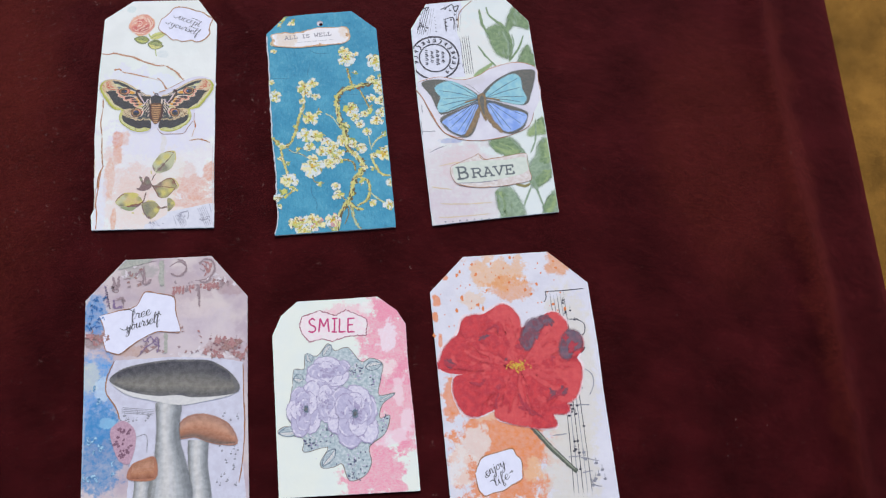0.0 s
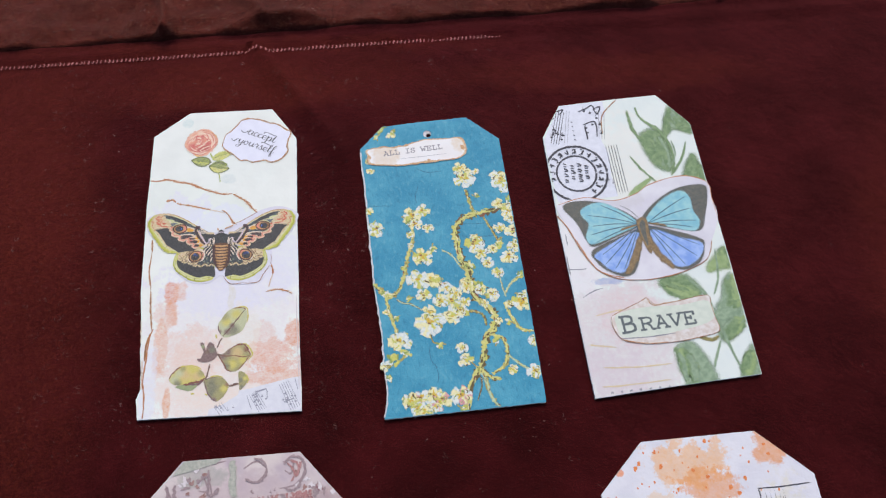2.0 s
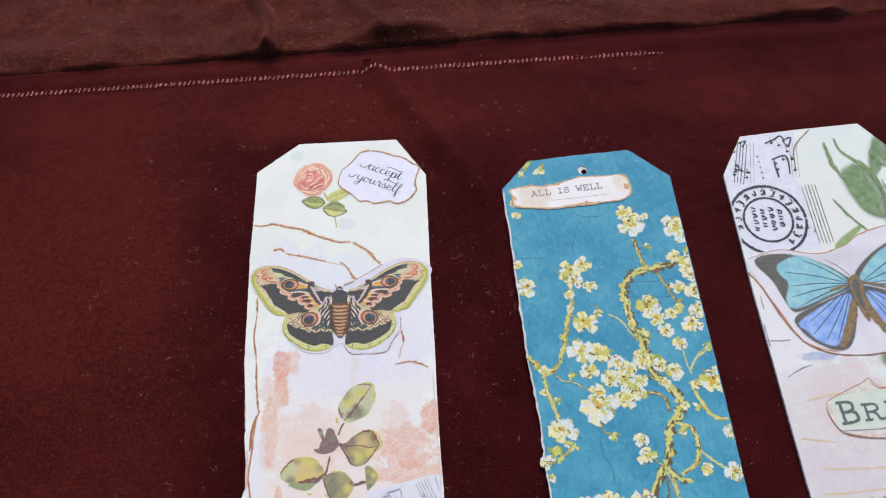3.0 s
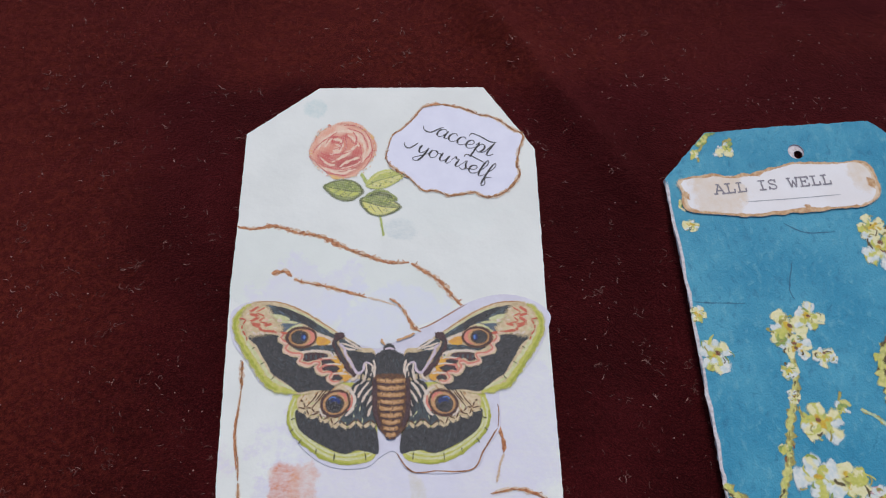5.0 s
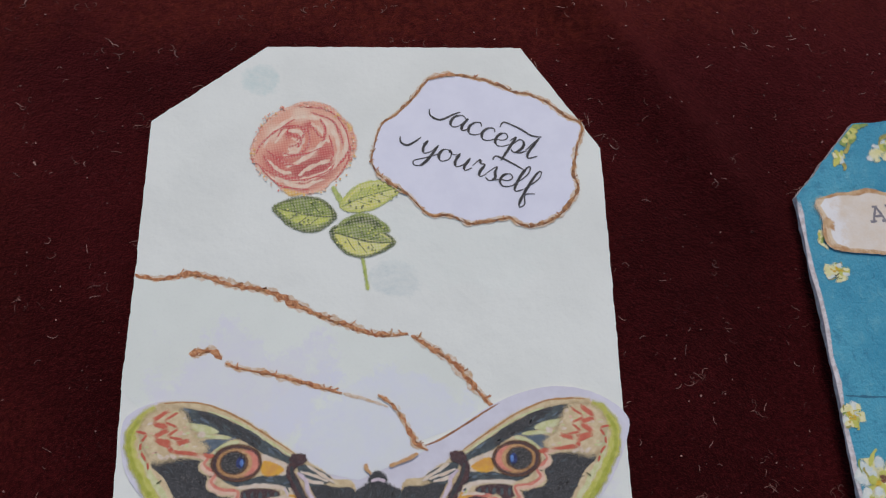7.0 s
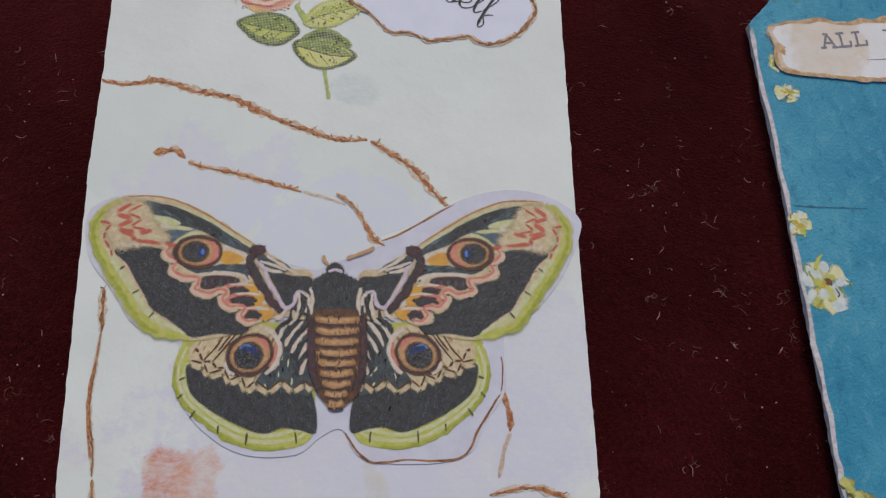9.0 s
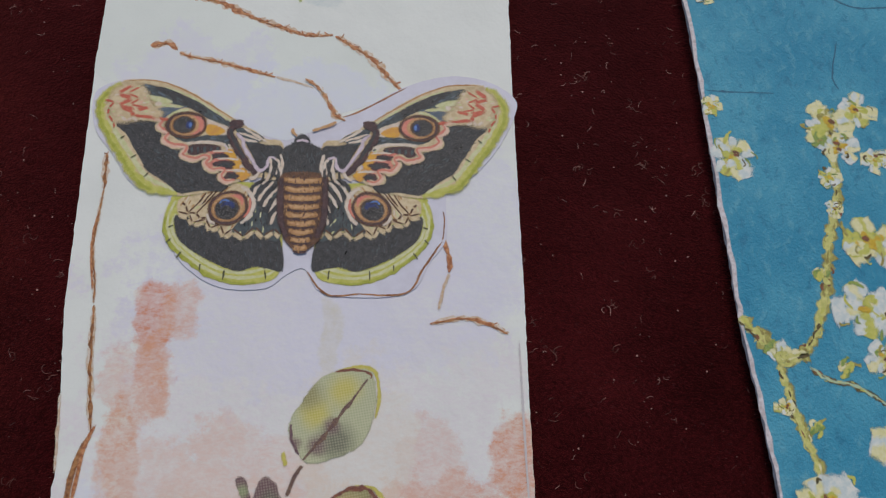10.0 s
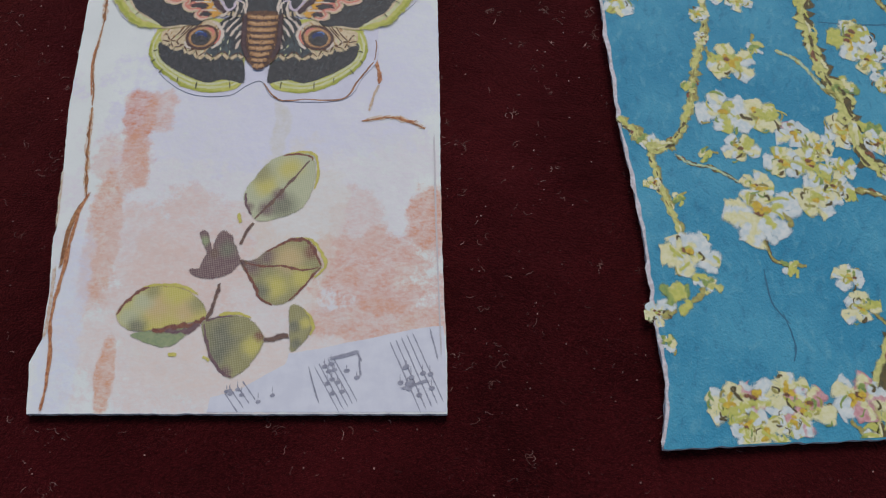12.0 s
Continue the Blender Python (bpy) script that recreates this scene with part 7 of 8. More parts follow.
def fly_wing(dark_front, front, dark_hind, hind, inner, root, front_veins, hind_veins):
    art = Art(0.22, 0.9)
    art.blob(dark_hind, WING_DARK).blob(hind, AZURE)
    art.blob(dark_front, WING_DARK).blob(front, TEAL)
    for p in front_veins:
        mid = Vector(root).lerp(Vector(p), 0.5) + Vector((0.2, 0.6))
        art.stroke([root, mid, p], 0.34, WING_VEIN, 0.3, 0.8)
    for p in hind_veins:
        mid = Vector(root).lerp(Vector(p), 0.5) + Vector((0.3, -0.2))
        art.stroke([root, mid, p], 0.3, WING_VEIN, 0.3, 0.8)
    art.stroke(inner, 2.5, WING_BROWN, 0.3, 0.7)
    art.made("wing", fly)


fly_wing([(168.9, 80.5), (179.0, 82.4), (190.8, 78.8), (198.4, 73.5), (199.9, 70.2), (190.4, 65.8), (179.8, 61.5), (176.8, 63.9), (173.6, 72.5)], [(176.6, 78.7), (184.3, 81.5), (192.3, 77.6), (198.8, 71.2), (190.1, 66.5), (179.2, 62.6), (176.7, 65.5), (178.6, 71.6), (176.3, 75.4)], [(179.2, 60.1), (196.8, 67.6), (200.9, 68.8), (196.2, 52.2), (191.1, 47.6), (184.1, 50.1), (179.5, 54.7)], [(180.1, 58.3), (198.0, 67.3), (195.4, 58.5), (190.7, 49.8), (185.0, 50.7), (181.1, 54.7)], [(199.4, 65.6), (196.3, 56.7), (190.8, 48.1)], (199.6, 70.7), [(177.9, 75.8), (179.3, 70.6), (178.2, 66.5), (184.5, 80.3), (180.1, 63.0)], [(182.0, 57.3), (182.5, 52.8), (186.7, 50.9), (190.2, 50.3)])
fly_wing([(202.0, 74.3), (209.5, 81.6), (219.5, 87.0), (230.2, 88.0), (231.4, 84.1), (228.5, 73.7), (224.9, 66.8), (214.2, 68.2), (204.0, 71.0)], [(203.4, 73.3), (210.5, 81.1), (219.1, 85.5), (223.2, 83.0), (223.8, 76.2), (225.7, 71.0), (223.0, 66.9), (214.2, 68.4), (205.2, 70.9)], [(202.5, 69.2), (212.9, 67.3), (224.2, 63.1), (225.6, 59.9), (222.6, 52.8), (215.2, 49.4), (208.1, 52.6), (204.6, 58.6)], [(204.1, 67.7), (215.4, 64.0), (224.8, 60.8), (222.1, 54.2), (214.5, 50.7), (208.0, 55.0)], [(202.1, 66.4), (205.4, 57.4), (211.4, 50.0)], (202.6, 70.6), [(221.9, 83.0), (223.2, 77.4), (224.9, 71.5), (222.9, 68.3)], [(223.9, 60.0), (221.9, 55.1), (216.3, 51.3), (211.8, 52.9)])
bug = Art(0.33, 0.5)
bug.blob([(199.0, 72.1), (201.5, 73.9), (203.3, 71.9), (203.2, 65.4), (202.8, 57.3), (200.9, 60.5), (199.3, 67.5)], WING_BROWN).blob([(200.1, 71.1), (202.0, 72.0), (202.0, 66.0), (201.9, 60.9), (200.3, 66.0)], WING_DARK)
bug.stroke([(200.1, 73.5), (196.6, 77.4), (192.7, 79.9)], 0.16, WING_DARK, 0.2, 0.6).stroke([(202.8, 73.8), (208.0, 79.8), (212.1, 83.4)], 0.16, WING_DARK, 0.2, 0.6)
bug.stroke([(199.6, 70.7), (193.9, 69.1), (191.6, 68.3)], 0.8, WING_BROWN, 0.3, 0.7).stroke([(203.5, 71.0), (208.1, 70.3), (211.4, 69.3)], 0.8, WING_BROWN, 0.3, 0.7)
bug.made("body", fly)
lines = Art(0.02, 0.4)
for line in ([(166.8, 51.8), (171.6, 51.6), (175.2, 51.8)], [(171.5, 39.2), (176.1, 41.8), (180.5, 43.1)], [(168.2, 67.9), (168.5, 62.4)], [(167.4, 58.0), (168.0, 49.1)], [(166.1, 76.3), (167.0, 74.0)]):
    lines.stroke(line, 0.35, GREY, 0.5, 0.5)
for line in ([(175.2, 31.3), (185.8, 33.3), (194.0, 33.3)], [(175.4, 10.2), (189.2, 9.7), (203.3, 10.4)], [(171.1, 19.6), (182.8, 18.0)], [(174.0, 2.7), (183.8, 2.8), (201.9, 4.2)]):
    lines.stroke(line, 0.5, ink("faded_gold", (222, 206, 160), (218, 196, 170), 0.8), 0.6, 0.6)
for k in range(7):
    a, b = [(177.3, -0.4), (200.1, 0.8)]
    q = Vector(a).lerp(Vector(b), k / 6)
    lines.stroke([q, q + Vector((0.8, 1.2))], 0.7, GREY, 0.5, 0.4, 2)
tagged(lines.made("faint_print", fly_tag), kind="stuff")

BRAVE = [(182.1, 30.9), (186.8, 33.2), (194.2, 36.3), (197.4, 37.8), (200.2, 35.1), (205.2, 35.3), (211.6, 36.3), (222.4, 37.9), (223.1, 34.1), (223.8, 28.4), (224.4, 22.7), (216.9, 20.6), (207.3, 19.2), (195.1, 18.8), (185.4, 20.9), (182.0, 26.4)]
brave = Art(0.3)
brave.fill(ragged(spline(BRAVE, 3, True), 0.3, 1.0), ink("brave_margin", (226, 220, 216), (210, 196, 186), 2.0), 0.2)
brave.blob([(184.2, 31.3), (194.6, 33.9), (210.7, 34.2), (222.2, 35.4), (222.3, 27.4), (208.3, 23.5), (195.7, 21.6), (185.6, 21.7), (183.6, 26.3)], ink("brave_green", (216, 222, 208), (206, 214, 200), 3.0))
brave.stroke(BRAVE + BRAVE[:1], 0.22, BURNT, 0.7, 0.2).torn([(197.1, 38.3), (199.5, 34.8), (205.2, 35.3), (211.1, 36.1)], 0.5, BURNT).torn([(184.4, 21.0), (195.1, 19.0), (203.2, 19.2)], 0.4, RUST)
brave.stroke([(184.3, 21.4), (195.7, 21.6), (207.1, 22.7)], 0.4, GREY, 0.5, 0.5)
brave = brave.made("label", fly_tag, "torn pale green label")
TYPED = ink("typed_slate", (84, 94, 98), (108, 116, 118), 0.6)
typed_writing("B", (185.4, 23.6), (191.8, 24.3), 6.6, 1.0, TYPED, brave)
typed_writing("RAVE", (193.0, 24.4), (216.7, 26.4), 5.0, 0.85, TYPED, brave)

# ---- the tag with mushrooms ----
MUSH_CARD = stained("mushroom_card", (216, 202, 198), [
    (40, -30, 22, 9, (196, 176, 178), 0.8, 2.0), (55, -55, 22, 14, (212, 198, 202), 0.8, 2.0), (50, -42, 16, 5, (220, 204, 200), 0.8, 1.5),
    (66, -62, 9, 4, (172, 132, 128), 0.9, 1.0), (70, -32, 8, 4, (178, 150, 150), 0.8, 1.2), (58, -66, 14, 2.5, (230, 226, 226), 0.9, 0.8),
    (22, -62, 9, 3, (190, 150, 130), 0.8, 1.0), (24, -22, 10, 4, (170, 168, 160), 0.8, 1.0), (36, -34, 1.6, 16, (186, 182, 176), 0.7, 0.6),
    (5, -44, 6, 11, (70, 146, 206), 1.0, 0.8), (5, -57, 5, 4, (150, 128, 124), 0.95, 0.6),
    (8, -85, 11, 24, (76, 156, 218), 1.0, 1.0), (4, -74, 5, 8, (212, 216, 200), 0.9, 1.2), (11, -80, 4, 6, (208, 226, 236), 0.9, 1.0), (12, -108, 12, 22, (60, 136, 190), 1.0, 1.2),
    (2, -110, 2.4, 28, (188, 196, 206), 0.8, 0.8), (14, -96, 4, 3, (150, 200, 226), 0.9, 0.8)], (190, 172, 180), 0.3)
MUSH_LINE = [(4.4, -129.2)] + [(6.5, -170), (81.5, -170)] + [(80.0, -132.8), (78.4, -85.4)] + [(77.5, -36.3), (59.4, -15.1), (17.4, -16.1), (-0.2, -36.4)] + [(2.2, -82.4)]
mush_tag = tag("paper_tag", MUSH_LINE[1:] + MUSH_LINE[:1], MUSH_CARD, "collaged paper tag with printed mushrooms on blue and mauve papers")
MUSH_TRIM = [(6.5, -170), (81.5, -170), (77.5, -36.3), (59.4, -15.1), (17.4, -16.1), (-0.2, -36.4)]
scrawl = Art(0.02, 0.4)
MAUVE_INK = ink("mauve_print", (148, 128, 132), (168, 146, 148), 0.8)
for line in ([(38.9, -20.2), (43.7, -17.7), (47.5, -21.1), (44.0, -25.0), (40.3, -24.2)], [(53.0, -18.6), (56.7, -18.1), (56.2, -22.7), (53.7, -21.3)], [(58.5, -16.1), (61.2, -21.5), (57.6, -26.7), (51.5, -27.8)], [(24.2, -20.5), (27.0, -27.1), (23.3, -26.9)], [(11.6, -24.0), (15.1, -31.9), (12.7, -32.4)], [(13.6, -36.9), (17.2, -36.4), (18.1, -40.9)], [(26.7, -21.8), (28.2, -28.4)], [(54.0, -30.5), (54.3, -39.5)], [(32.2, -57.7), (35.7, -56.6), (34.7, -60.3), (28.9, -63.8)], [(25.5, -65.5), (30.0, -61.4)], [(17.4, -19.6), (24.0, -18.5), (33.2, -16.8)]):
    scrawl.stroke(line, 0.55, MAUVE_INK, 0.5, 0.6)
note_marks(scrawl, (47.9, -29.6), (6, 1.6), 10, MAUVE_INK, 0.4)
note_marks(scrawl, (63.9, -29.5), (4, 2), 7, ink("plum_print", (150, 104, 108), (130, 92, 98), 0.6), 0.6)
note_marks(scrawl, (67.1, -60.2), (7, 3), 12, ink("plum_print", (150, 104, 108)), 0.7)
for k in range(10):
    a, b = [(8.3, -29.7), (10.8, -40.0)]
    q = Vector(a).lerp(Vector(b), k / 9)
    scrawl.stroke([q, q + Vector((1.2, -0.5)), q + Vector((0, -0.9))], 0.25, DARK_INK, 0.3, 0.2, 2)
STALK_PALE = ink("paper_pale_print", (226, 216, 218), (216, 206, 208), 1.0)
UMBER_PRINT = ink("umber_print", (150, 112, 106), (176, 140, 134), 1.0)
for cx, cy, rx, ry, count in ((69.6, -60.9) + (9, 4, 10), (62.6, -28.1) + (9, 4, 14), (32.4, -61.4) + (6, 3, 10), (21.9, -24.3) + (8, 6, 12), (52.8, -63.4) + (9, 2, 14)):
    for _ in range(count):
        x, y = cx + dice.gauss(0, 0.5) * rx, cy + dice.gauss(0, 0.5) * ry
        scrawl.disc(x, y, dice.uniform(0.4, 1.5), dice.uniform(0.3, 0.9), dice.choice((UMBER_PRINT, MAUVE_INK, STALK_PALE)), 0.6, dice.random() * 3, x, 12)
BLUE_PRINT = ink("blue_print", (60, 120, 170), (176, 214, 232), 1.2)
for _ in range(26):
    x, y = dice.uniform(-1, 22), dice.uniform(-125, -72)
    if x < 9 + 10 * (y < -100) and not (x < 2 and y > -80):
        scrawl.stroke([(x, y), (x + dice.uniform(-2, 2), y + 2), (x + dice.uniform(-1, 3), y + dice.uniform(1, 4))], dice.uniform(0.5, 1.4), BLUE_PRINT, 0.7, 0.7)
OLIVE_PRINT = ink("olive_print", (164, 166, 154), (186, 184, 172), 1.2)
VIOLET_PRINT = ink("violet_print", (120, 98, 136), (150, 128, 156), 0.7)
RED_PRINT = ink("faded_red_print", (166, 112, 112), (188, 142, 138), 0.8)
scrawl.fill([(13.9, -21.2), (17.9, -16.3), (25.8, -16.0), (31.8, -15.6), (29.4, -17.5), (21.4, -19.5)], OLIVE_PRINT)
scrawl.stroke([(34.9, -16.6), (35.5, -23.0), (35.7, -30.3)], 2.2, OLIVE_PRINT, 0.5, 0.2).stroke([(38.7, -53.4), (39.0, -58.7), (39.1, -63.9)], 1.6, OLIVE_PRINT, 0.5, 0.2)
scrawl.stroke([(39.7, -23.7), (43.8, -25.2), (47.1, -22.5), (46.5, -18.2), (42.6, -16.5)], 0.7, MAUVE_INK, 1.0, 0.5).stroke([(53.6, -19.6), (55.8, -16.8), (59.9, -17.5), (61.2, -21.5), (59.4, -26.4), (56.7, -28.7), (53.9, -27.8)], 0.8, MAUVE_INK, 1.0, 0.5)
for line in ([(54.5, -18.7), (57.4, -22.3), (56.1, -25.7)], [(55.9, -17.8), (58.8, -19.9), (58.4, -23.9)], [(59.9, -18.5), (57.7, -24.3)]):
    scrawl.stroke(line, 0.7, RED_PRINT, 0.8, 0.5)
for k in range(15):
    a, b = [(41.5, -31.1), (64.6, -29.1)]
    q = Vector(a).lerp(Vector(b), k / 14)
    drop = dice.uniform(1.6, 4.2)
    scrawl.stroke([q + Vector((0, 0.6)), q + Vector((dice.uniform(-0.6, 0.6), -drop * 0.5)), q + Vector((dice.uniform(-0.5, 0.5), -drop))], dice.uniform(0.5, 1.3), dice.choice((RED_PRINT, RED_PRINT, MAUVE_INK)), 0.9, 0.5)
scrawl.stroke([(53.5, -29.4), (53.9, -36.2), (54.4, -41.5)], 0.9, MAUVE_INK, 0.9, 0.7)
for line in ([(12.1, -24.8), (13.0, -30.9), (11.5, -29.3)], [(14.8, -24.2), (15.2, -29.6), (13.5, -30.9)], [(26.7, -19.5), (26.8, -24.9), (26.6, -28.8)], [(23.9, -22.3), (27.1, -22.0)], [(23.1, -24.7), (23.5, -22.8)], [(13.4, -36.1), (14.2, -40.4), (17.8, -39.7)], [(14.4, -36.2), (18.0, -35.9), (17.7, -38.3)], [(18.9, -23.0), (20.7, -22.6)], [(20.2, -29.4), (20.5, -30.4)], [(26.6, -28.8), (29.8, -28.0), (30.1, -26.1)]):
    scrawl.stroke(line, 1.1, VIOLET_PRINT if dice.random() < 0.3 else MAUVE_INK, 0.9, 0.4)
for k in range(6):
    a, b = [(8.8, -29.7), (10.8, -39.3)]
    q = Vector(a).lerp(Vector(b), k / 5)
    scrawl.stroke([q + Vector((-1, 0.8)), q + Vector((1, -0.8))], 0.3, VIOLET_PRINT, 0.4, 0.3, 2).stroke([q + Vector((-1, -0.8)), q + Vector((1, 0.8))], 0.3, VIOLET_PRINT, 0.4, 0.3, 2)
for line in ([(25.3, -56.9), (27.5, -56.1), (29.3, -57.6), (31.4, -55.4), (33.8, -57.4), (35.7, -58.9)], [(27.1, -63.8), (29.5, -60.8), (33.4, -57.8), (34.6, -55.2)], [(35.0, -55.2), (35.8, -60.3), (35.0, -63.4)], [(29.7, -56.7), (31.2, -58.1)], [(33.4, -58.8), (36.7, -60.3)]):
    scrawl.stroke(line, 0.5, VIOLET_PRINT, 0.9, 0.5)
for (cx, cy), count, spread, size in (((68.2, -60.1), 16, 3.6, 1.5), ((62.4, -64.7), 9, 2.8, 1.2), ((76.0, -65.6), 7, 2.4, 1.2), ((6.1, -55.4), 8, 2.6, 1.4), ((50.9, -57.1), 6, 6, 0.5)):
    for _ in range(count):
        scrawl.disc(cx + dice.gauss(0, spread), cy + dice.gauss(0, spread * 0.6), size * dice.uniform(0.5, 1.5), size * dice.uniform(0.4, 1.0), dice.choice((UMBER_PRINT, UMBER_PRINT, RED_PRINT)), 0.9, dice.random() * 3, dice.random() * 9, 14)
for k in range(26):
    (x0, y0), (x1, y1) = (0.7, -35.4), (8.9, -52.1)
    x, y = dice.uniform(x0, x1), dice.uniform(y1, y0)
    scrawl.stroke([(x, y), (x + dice.uniform(-1, 1.5), y + 0.8), (x + dice.uniform(-0.5, 2), y + dice.uniform(-1.5, 2))], dice.uniform(0.3, 0.6), ink("deep_blue_print", (50, 104, 168), (74, 134, 190), 0.8), 0.8, 0.7)
tagged(scrawl.made("faded_print", mush_tag, "", MUSH_TRIM), kind="stuff")
MUSIC_LILAC = ink("lilac_music", (214, 214, 226), (204, 202, 214), 4.0)
sheet_music = Art(0.05)
SHEET = [(15.5, -66.4), (40.9, -65.5), (64.9, -66.9), (76.0, -69.2), (76.6, -85.1), (77.3, -99.5), (76.7, -115.8)] + [(78.7, -132.7)] + [(74, -168), (30, -168)] + [(24.8, -130.2)] + [(25.4, -115.8), (26.7, -104.3), (19.6, -94.7), (17.4, -88.7), (13.0, -82.6), (12.1, -77.8)]
sheet_music.fill(ragged(SHEET, 0.3, 1.2), MUSIC_LILAC, 0.12)
sheet_music.stroke([(15.5, -66.4), (12.9, -73.0), (12.1, -77.8), (13.0, -82.6), (17.4, -88.7), (19.6, -94.7)], 0.5, BURNT, 0.6, 0.3).stroke([(76.0, -69.2), (76.6, -85.1), (77.3, -99.5), (76.7, -115.8), (75.2, -126.0)], 0.45, BURNT, 0.6, 0.3)
for k in range(3):
    a, b = [(19.9, -91.2), (35.1, -93.0)]
    staff(sheet_music, (a[0], a[1] - k * 0.1), b, 0.8, 4, GREY, 0.14)
    note_marks(sheet_music, (27.0, -93.8), (7, 2), 6, GREY, 0.45)
note_marks(sheet_music, (69.7, -115.5), (5, 12), 22, GREY, 0.5)
note_marks(sheet_music, (70.4, -95.6), (4, 3), 5, GREY, 0.5)
sheet_music.stroke([(27.0, -103.2), (32.1, -102.2), (32.8, -110.4)], 0.3, GREY, 0.3, 0.3)
sheet_music.made("music_paper", mush_tag, "lilac-white sheet music piece")


def blend_ink(name, a, b, u):
    return ink(name, tuple(round(p + (q - p) * u) for p, q in zip(a, b)), None, 2.5, grain=0.1)


def graded(art, first, last, tones, strips=12):
    """A rounded form: strips from one side line to the other, their tone running through the given colours."""
    one, two = spline(first, 6), spline(last, 6)
    for k in range(strips):
        u = (k + 0.5) / strips
        line = [p.lerp(q, u) for p, q in zip(one, two)]
        gap = max((p - q).length for p, q in zip(one, two)) / strips
        v = u * (len(tones) - 1)
        i = min(int(v), len(tones) - 2)
        low, high = tones[i], tones[i + 1]
        shade = blend_ink("print_%d_%d_%d" % tuple(round((p + (q - p) * (v - i)) / 6) * 6 for p, q in zip(low, high)), low, high, v - i)
        art.soft = gap * 0.7
        art.stroke(line, gap * 1.25, shade, 0.12, 0.0, 2)


STALK_TONES = ((128, 130, 126), (188, 190, 190), (222, 220, 214), (206, 206, 206), (168, 172, 172), (128, 132, 134))
WARM_TONES = ((120, 106, 98), (166, 116, 92), (196, 138, 108), (204, 154, 126), (184, 140, 120))
STALK_LIGHT = ink("stalk_light", (222, 220, 214), (212, 210, 206), 2.0)
CAP = ink("cap_grey", (118, 116, 112), (88, 88, 92), 5.0)


def mushroom(left, right, outline, mat, under, over, tones, z, gills=()):
    """A printed mushroom: a shaded stalk between two lines, and on it a shaded cap."""
    art = Art(z, 0.4)
    graded(art, left, right, STALK_TONES)
    stalk = art.made("mushroom", mush_tag)
    art = Art(z + 0.06, 0.5)
    if gills:
        art.blob(gills, STALK_LIGHT)
    art.blob(outline, mat)
    graded(art, under, over, tones, 14)
    art.made("cap", stalk)


mushroom([(51.6, -105.0), (52.2, -117.0), (53.1, -131.5), (50, -150)], [(60.7, -105.6), (60.5, -117.4), (62.8, -132.0), (62, -150)],
         [(47.0, -104.3), (46.6, -98.4), (51.5, -93.9), (60.9, -93.8), (70.5, -98.9), (74.2, -107.8), (66.0, -107.9), (60.1, -106.4), (54.2, -104.1)], ink("cap_tan", (180, 132, 110), (158, 116, 100), 3.0),
         [(47.6, -104.0), (54.2, -103.6), (60.1, -105.9), (66.0, -107.4), (73.4, -107.2)], [(47.4, -98.8), (52.0, -94.9), (60.7, -94.8), (68.8, -98.6), (72.6, -104.0)], WARM_TONES, 0.24)
mushroom([(27.9, -122.3), (27.7, -130.0), (24, -150)], [(35.7, -121.9), (35.9, -130.4), (33, -150)],
         [(25.2, -122.0), (26.0, -115.8), (31.0, -113.3), (36.8, -112.6), (37.3, -122.2)], ink("cap_rust", (186, 126, 94), (168, 110, 86), 2.0),
         [(25.8, -121.6), (31.0, -121.8), (36.8, -121.8)], [(26.8, -116.0), (31.2, -114.0), (36.4, -113.4)], ((150, 96, 72), (194, 134, 100), (200, 146, 114), (184, 134, 106)), 0.29)
mushroom([(36.4, -86.8), (37.6, -100.1), (36.8, -114.0), (34.4, -130.6), (33, -150)], [(47.3, -87.5), (46.5, -102.8), (50.3, -115.7), (54.2, -131.6), (54, -150)],
         [(14.1, -76.4), (16.4, -72.5), (23.3, -69.5), (38.6, -67.2), (50.5, -67.3), (61.3, -68.4), (70.5, -74.5), (74.8, -81.6), (70.1, -84.6), (53.6, -85.4), (46.4, -83.9), (35.9, -84.0), (22.8, -81.2)], CAP,
         [(16.2, -77.0), (23.0, -80.2), (35.9, -82.8), (46.4, -82.8), (58.0, -84.2), (73.0, -82.4)], [(17.4, -73.0), (23.8, -70.6), (38.6, -68.3), (50.5, -68.4), (60.8, -69.6), (69.6, -75.0)], ((104, 102, 100), (140, 136, 126), (124, 121, 114), (96, 95, 97), (78, 78, 84)), 0.34,
         [(14.3, -76.4), (22.6, -78.2), (41.7, -83.7), (60.7, -85.1), (72.5, -83.1), (70.1, -85.1), (58.4, -87.4), (46.6, -88.7), (32.4, -85.7), (21.7, -82.7)])
morel = Art(0.2, 0.4)
morel.blob([(15.6, -99.8), (18.5, -96.1), (21.9, -95.3), (26.4, -99.1), (27.5, -105.5), (25.3, -114.6), (20.7, -113.5), (17.5, -107.4)], ink("morel_pink", (200, 164, 178), (184, 146, 162), 1.0))
for _ in range(34):
    a = dice.random() * 6.3
    q = math.sqrt(dice.random())
    cx, cy = (21.7, -104.7)
    morel.disc(cx + q * 4.2 * math.cos(a), cy + q * 7.5 * math.sin(a), 0.7, 0.5, ink("morel_pit", (122, 84, 104), (142, 104, 120), 0.6), 0.3, a, a, 9)
morel.made("morel", mush_tag)
FREE = [(6.9, -44.3), (15.7, -42.1), (24.0, -39.8), (27.9, -32.9), (33.4, -33.7), (42.0, -35.9), (43.3, -44.3), (45.8, -53.2), (39.1, -53.2), (33.2, -53.4), (23.9, -58.7), (17.6, -63.4), (12.8, -62.2), (11.0, -61.3), (9.2, -55.0), (9.7, -51.3)]
free = Art(0.3)
free.fill(ragged(FREE, 0.25, 1.0), LABEL, 0.15)
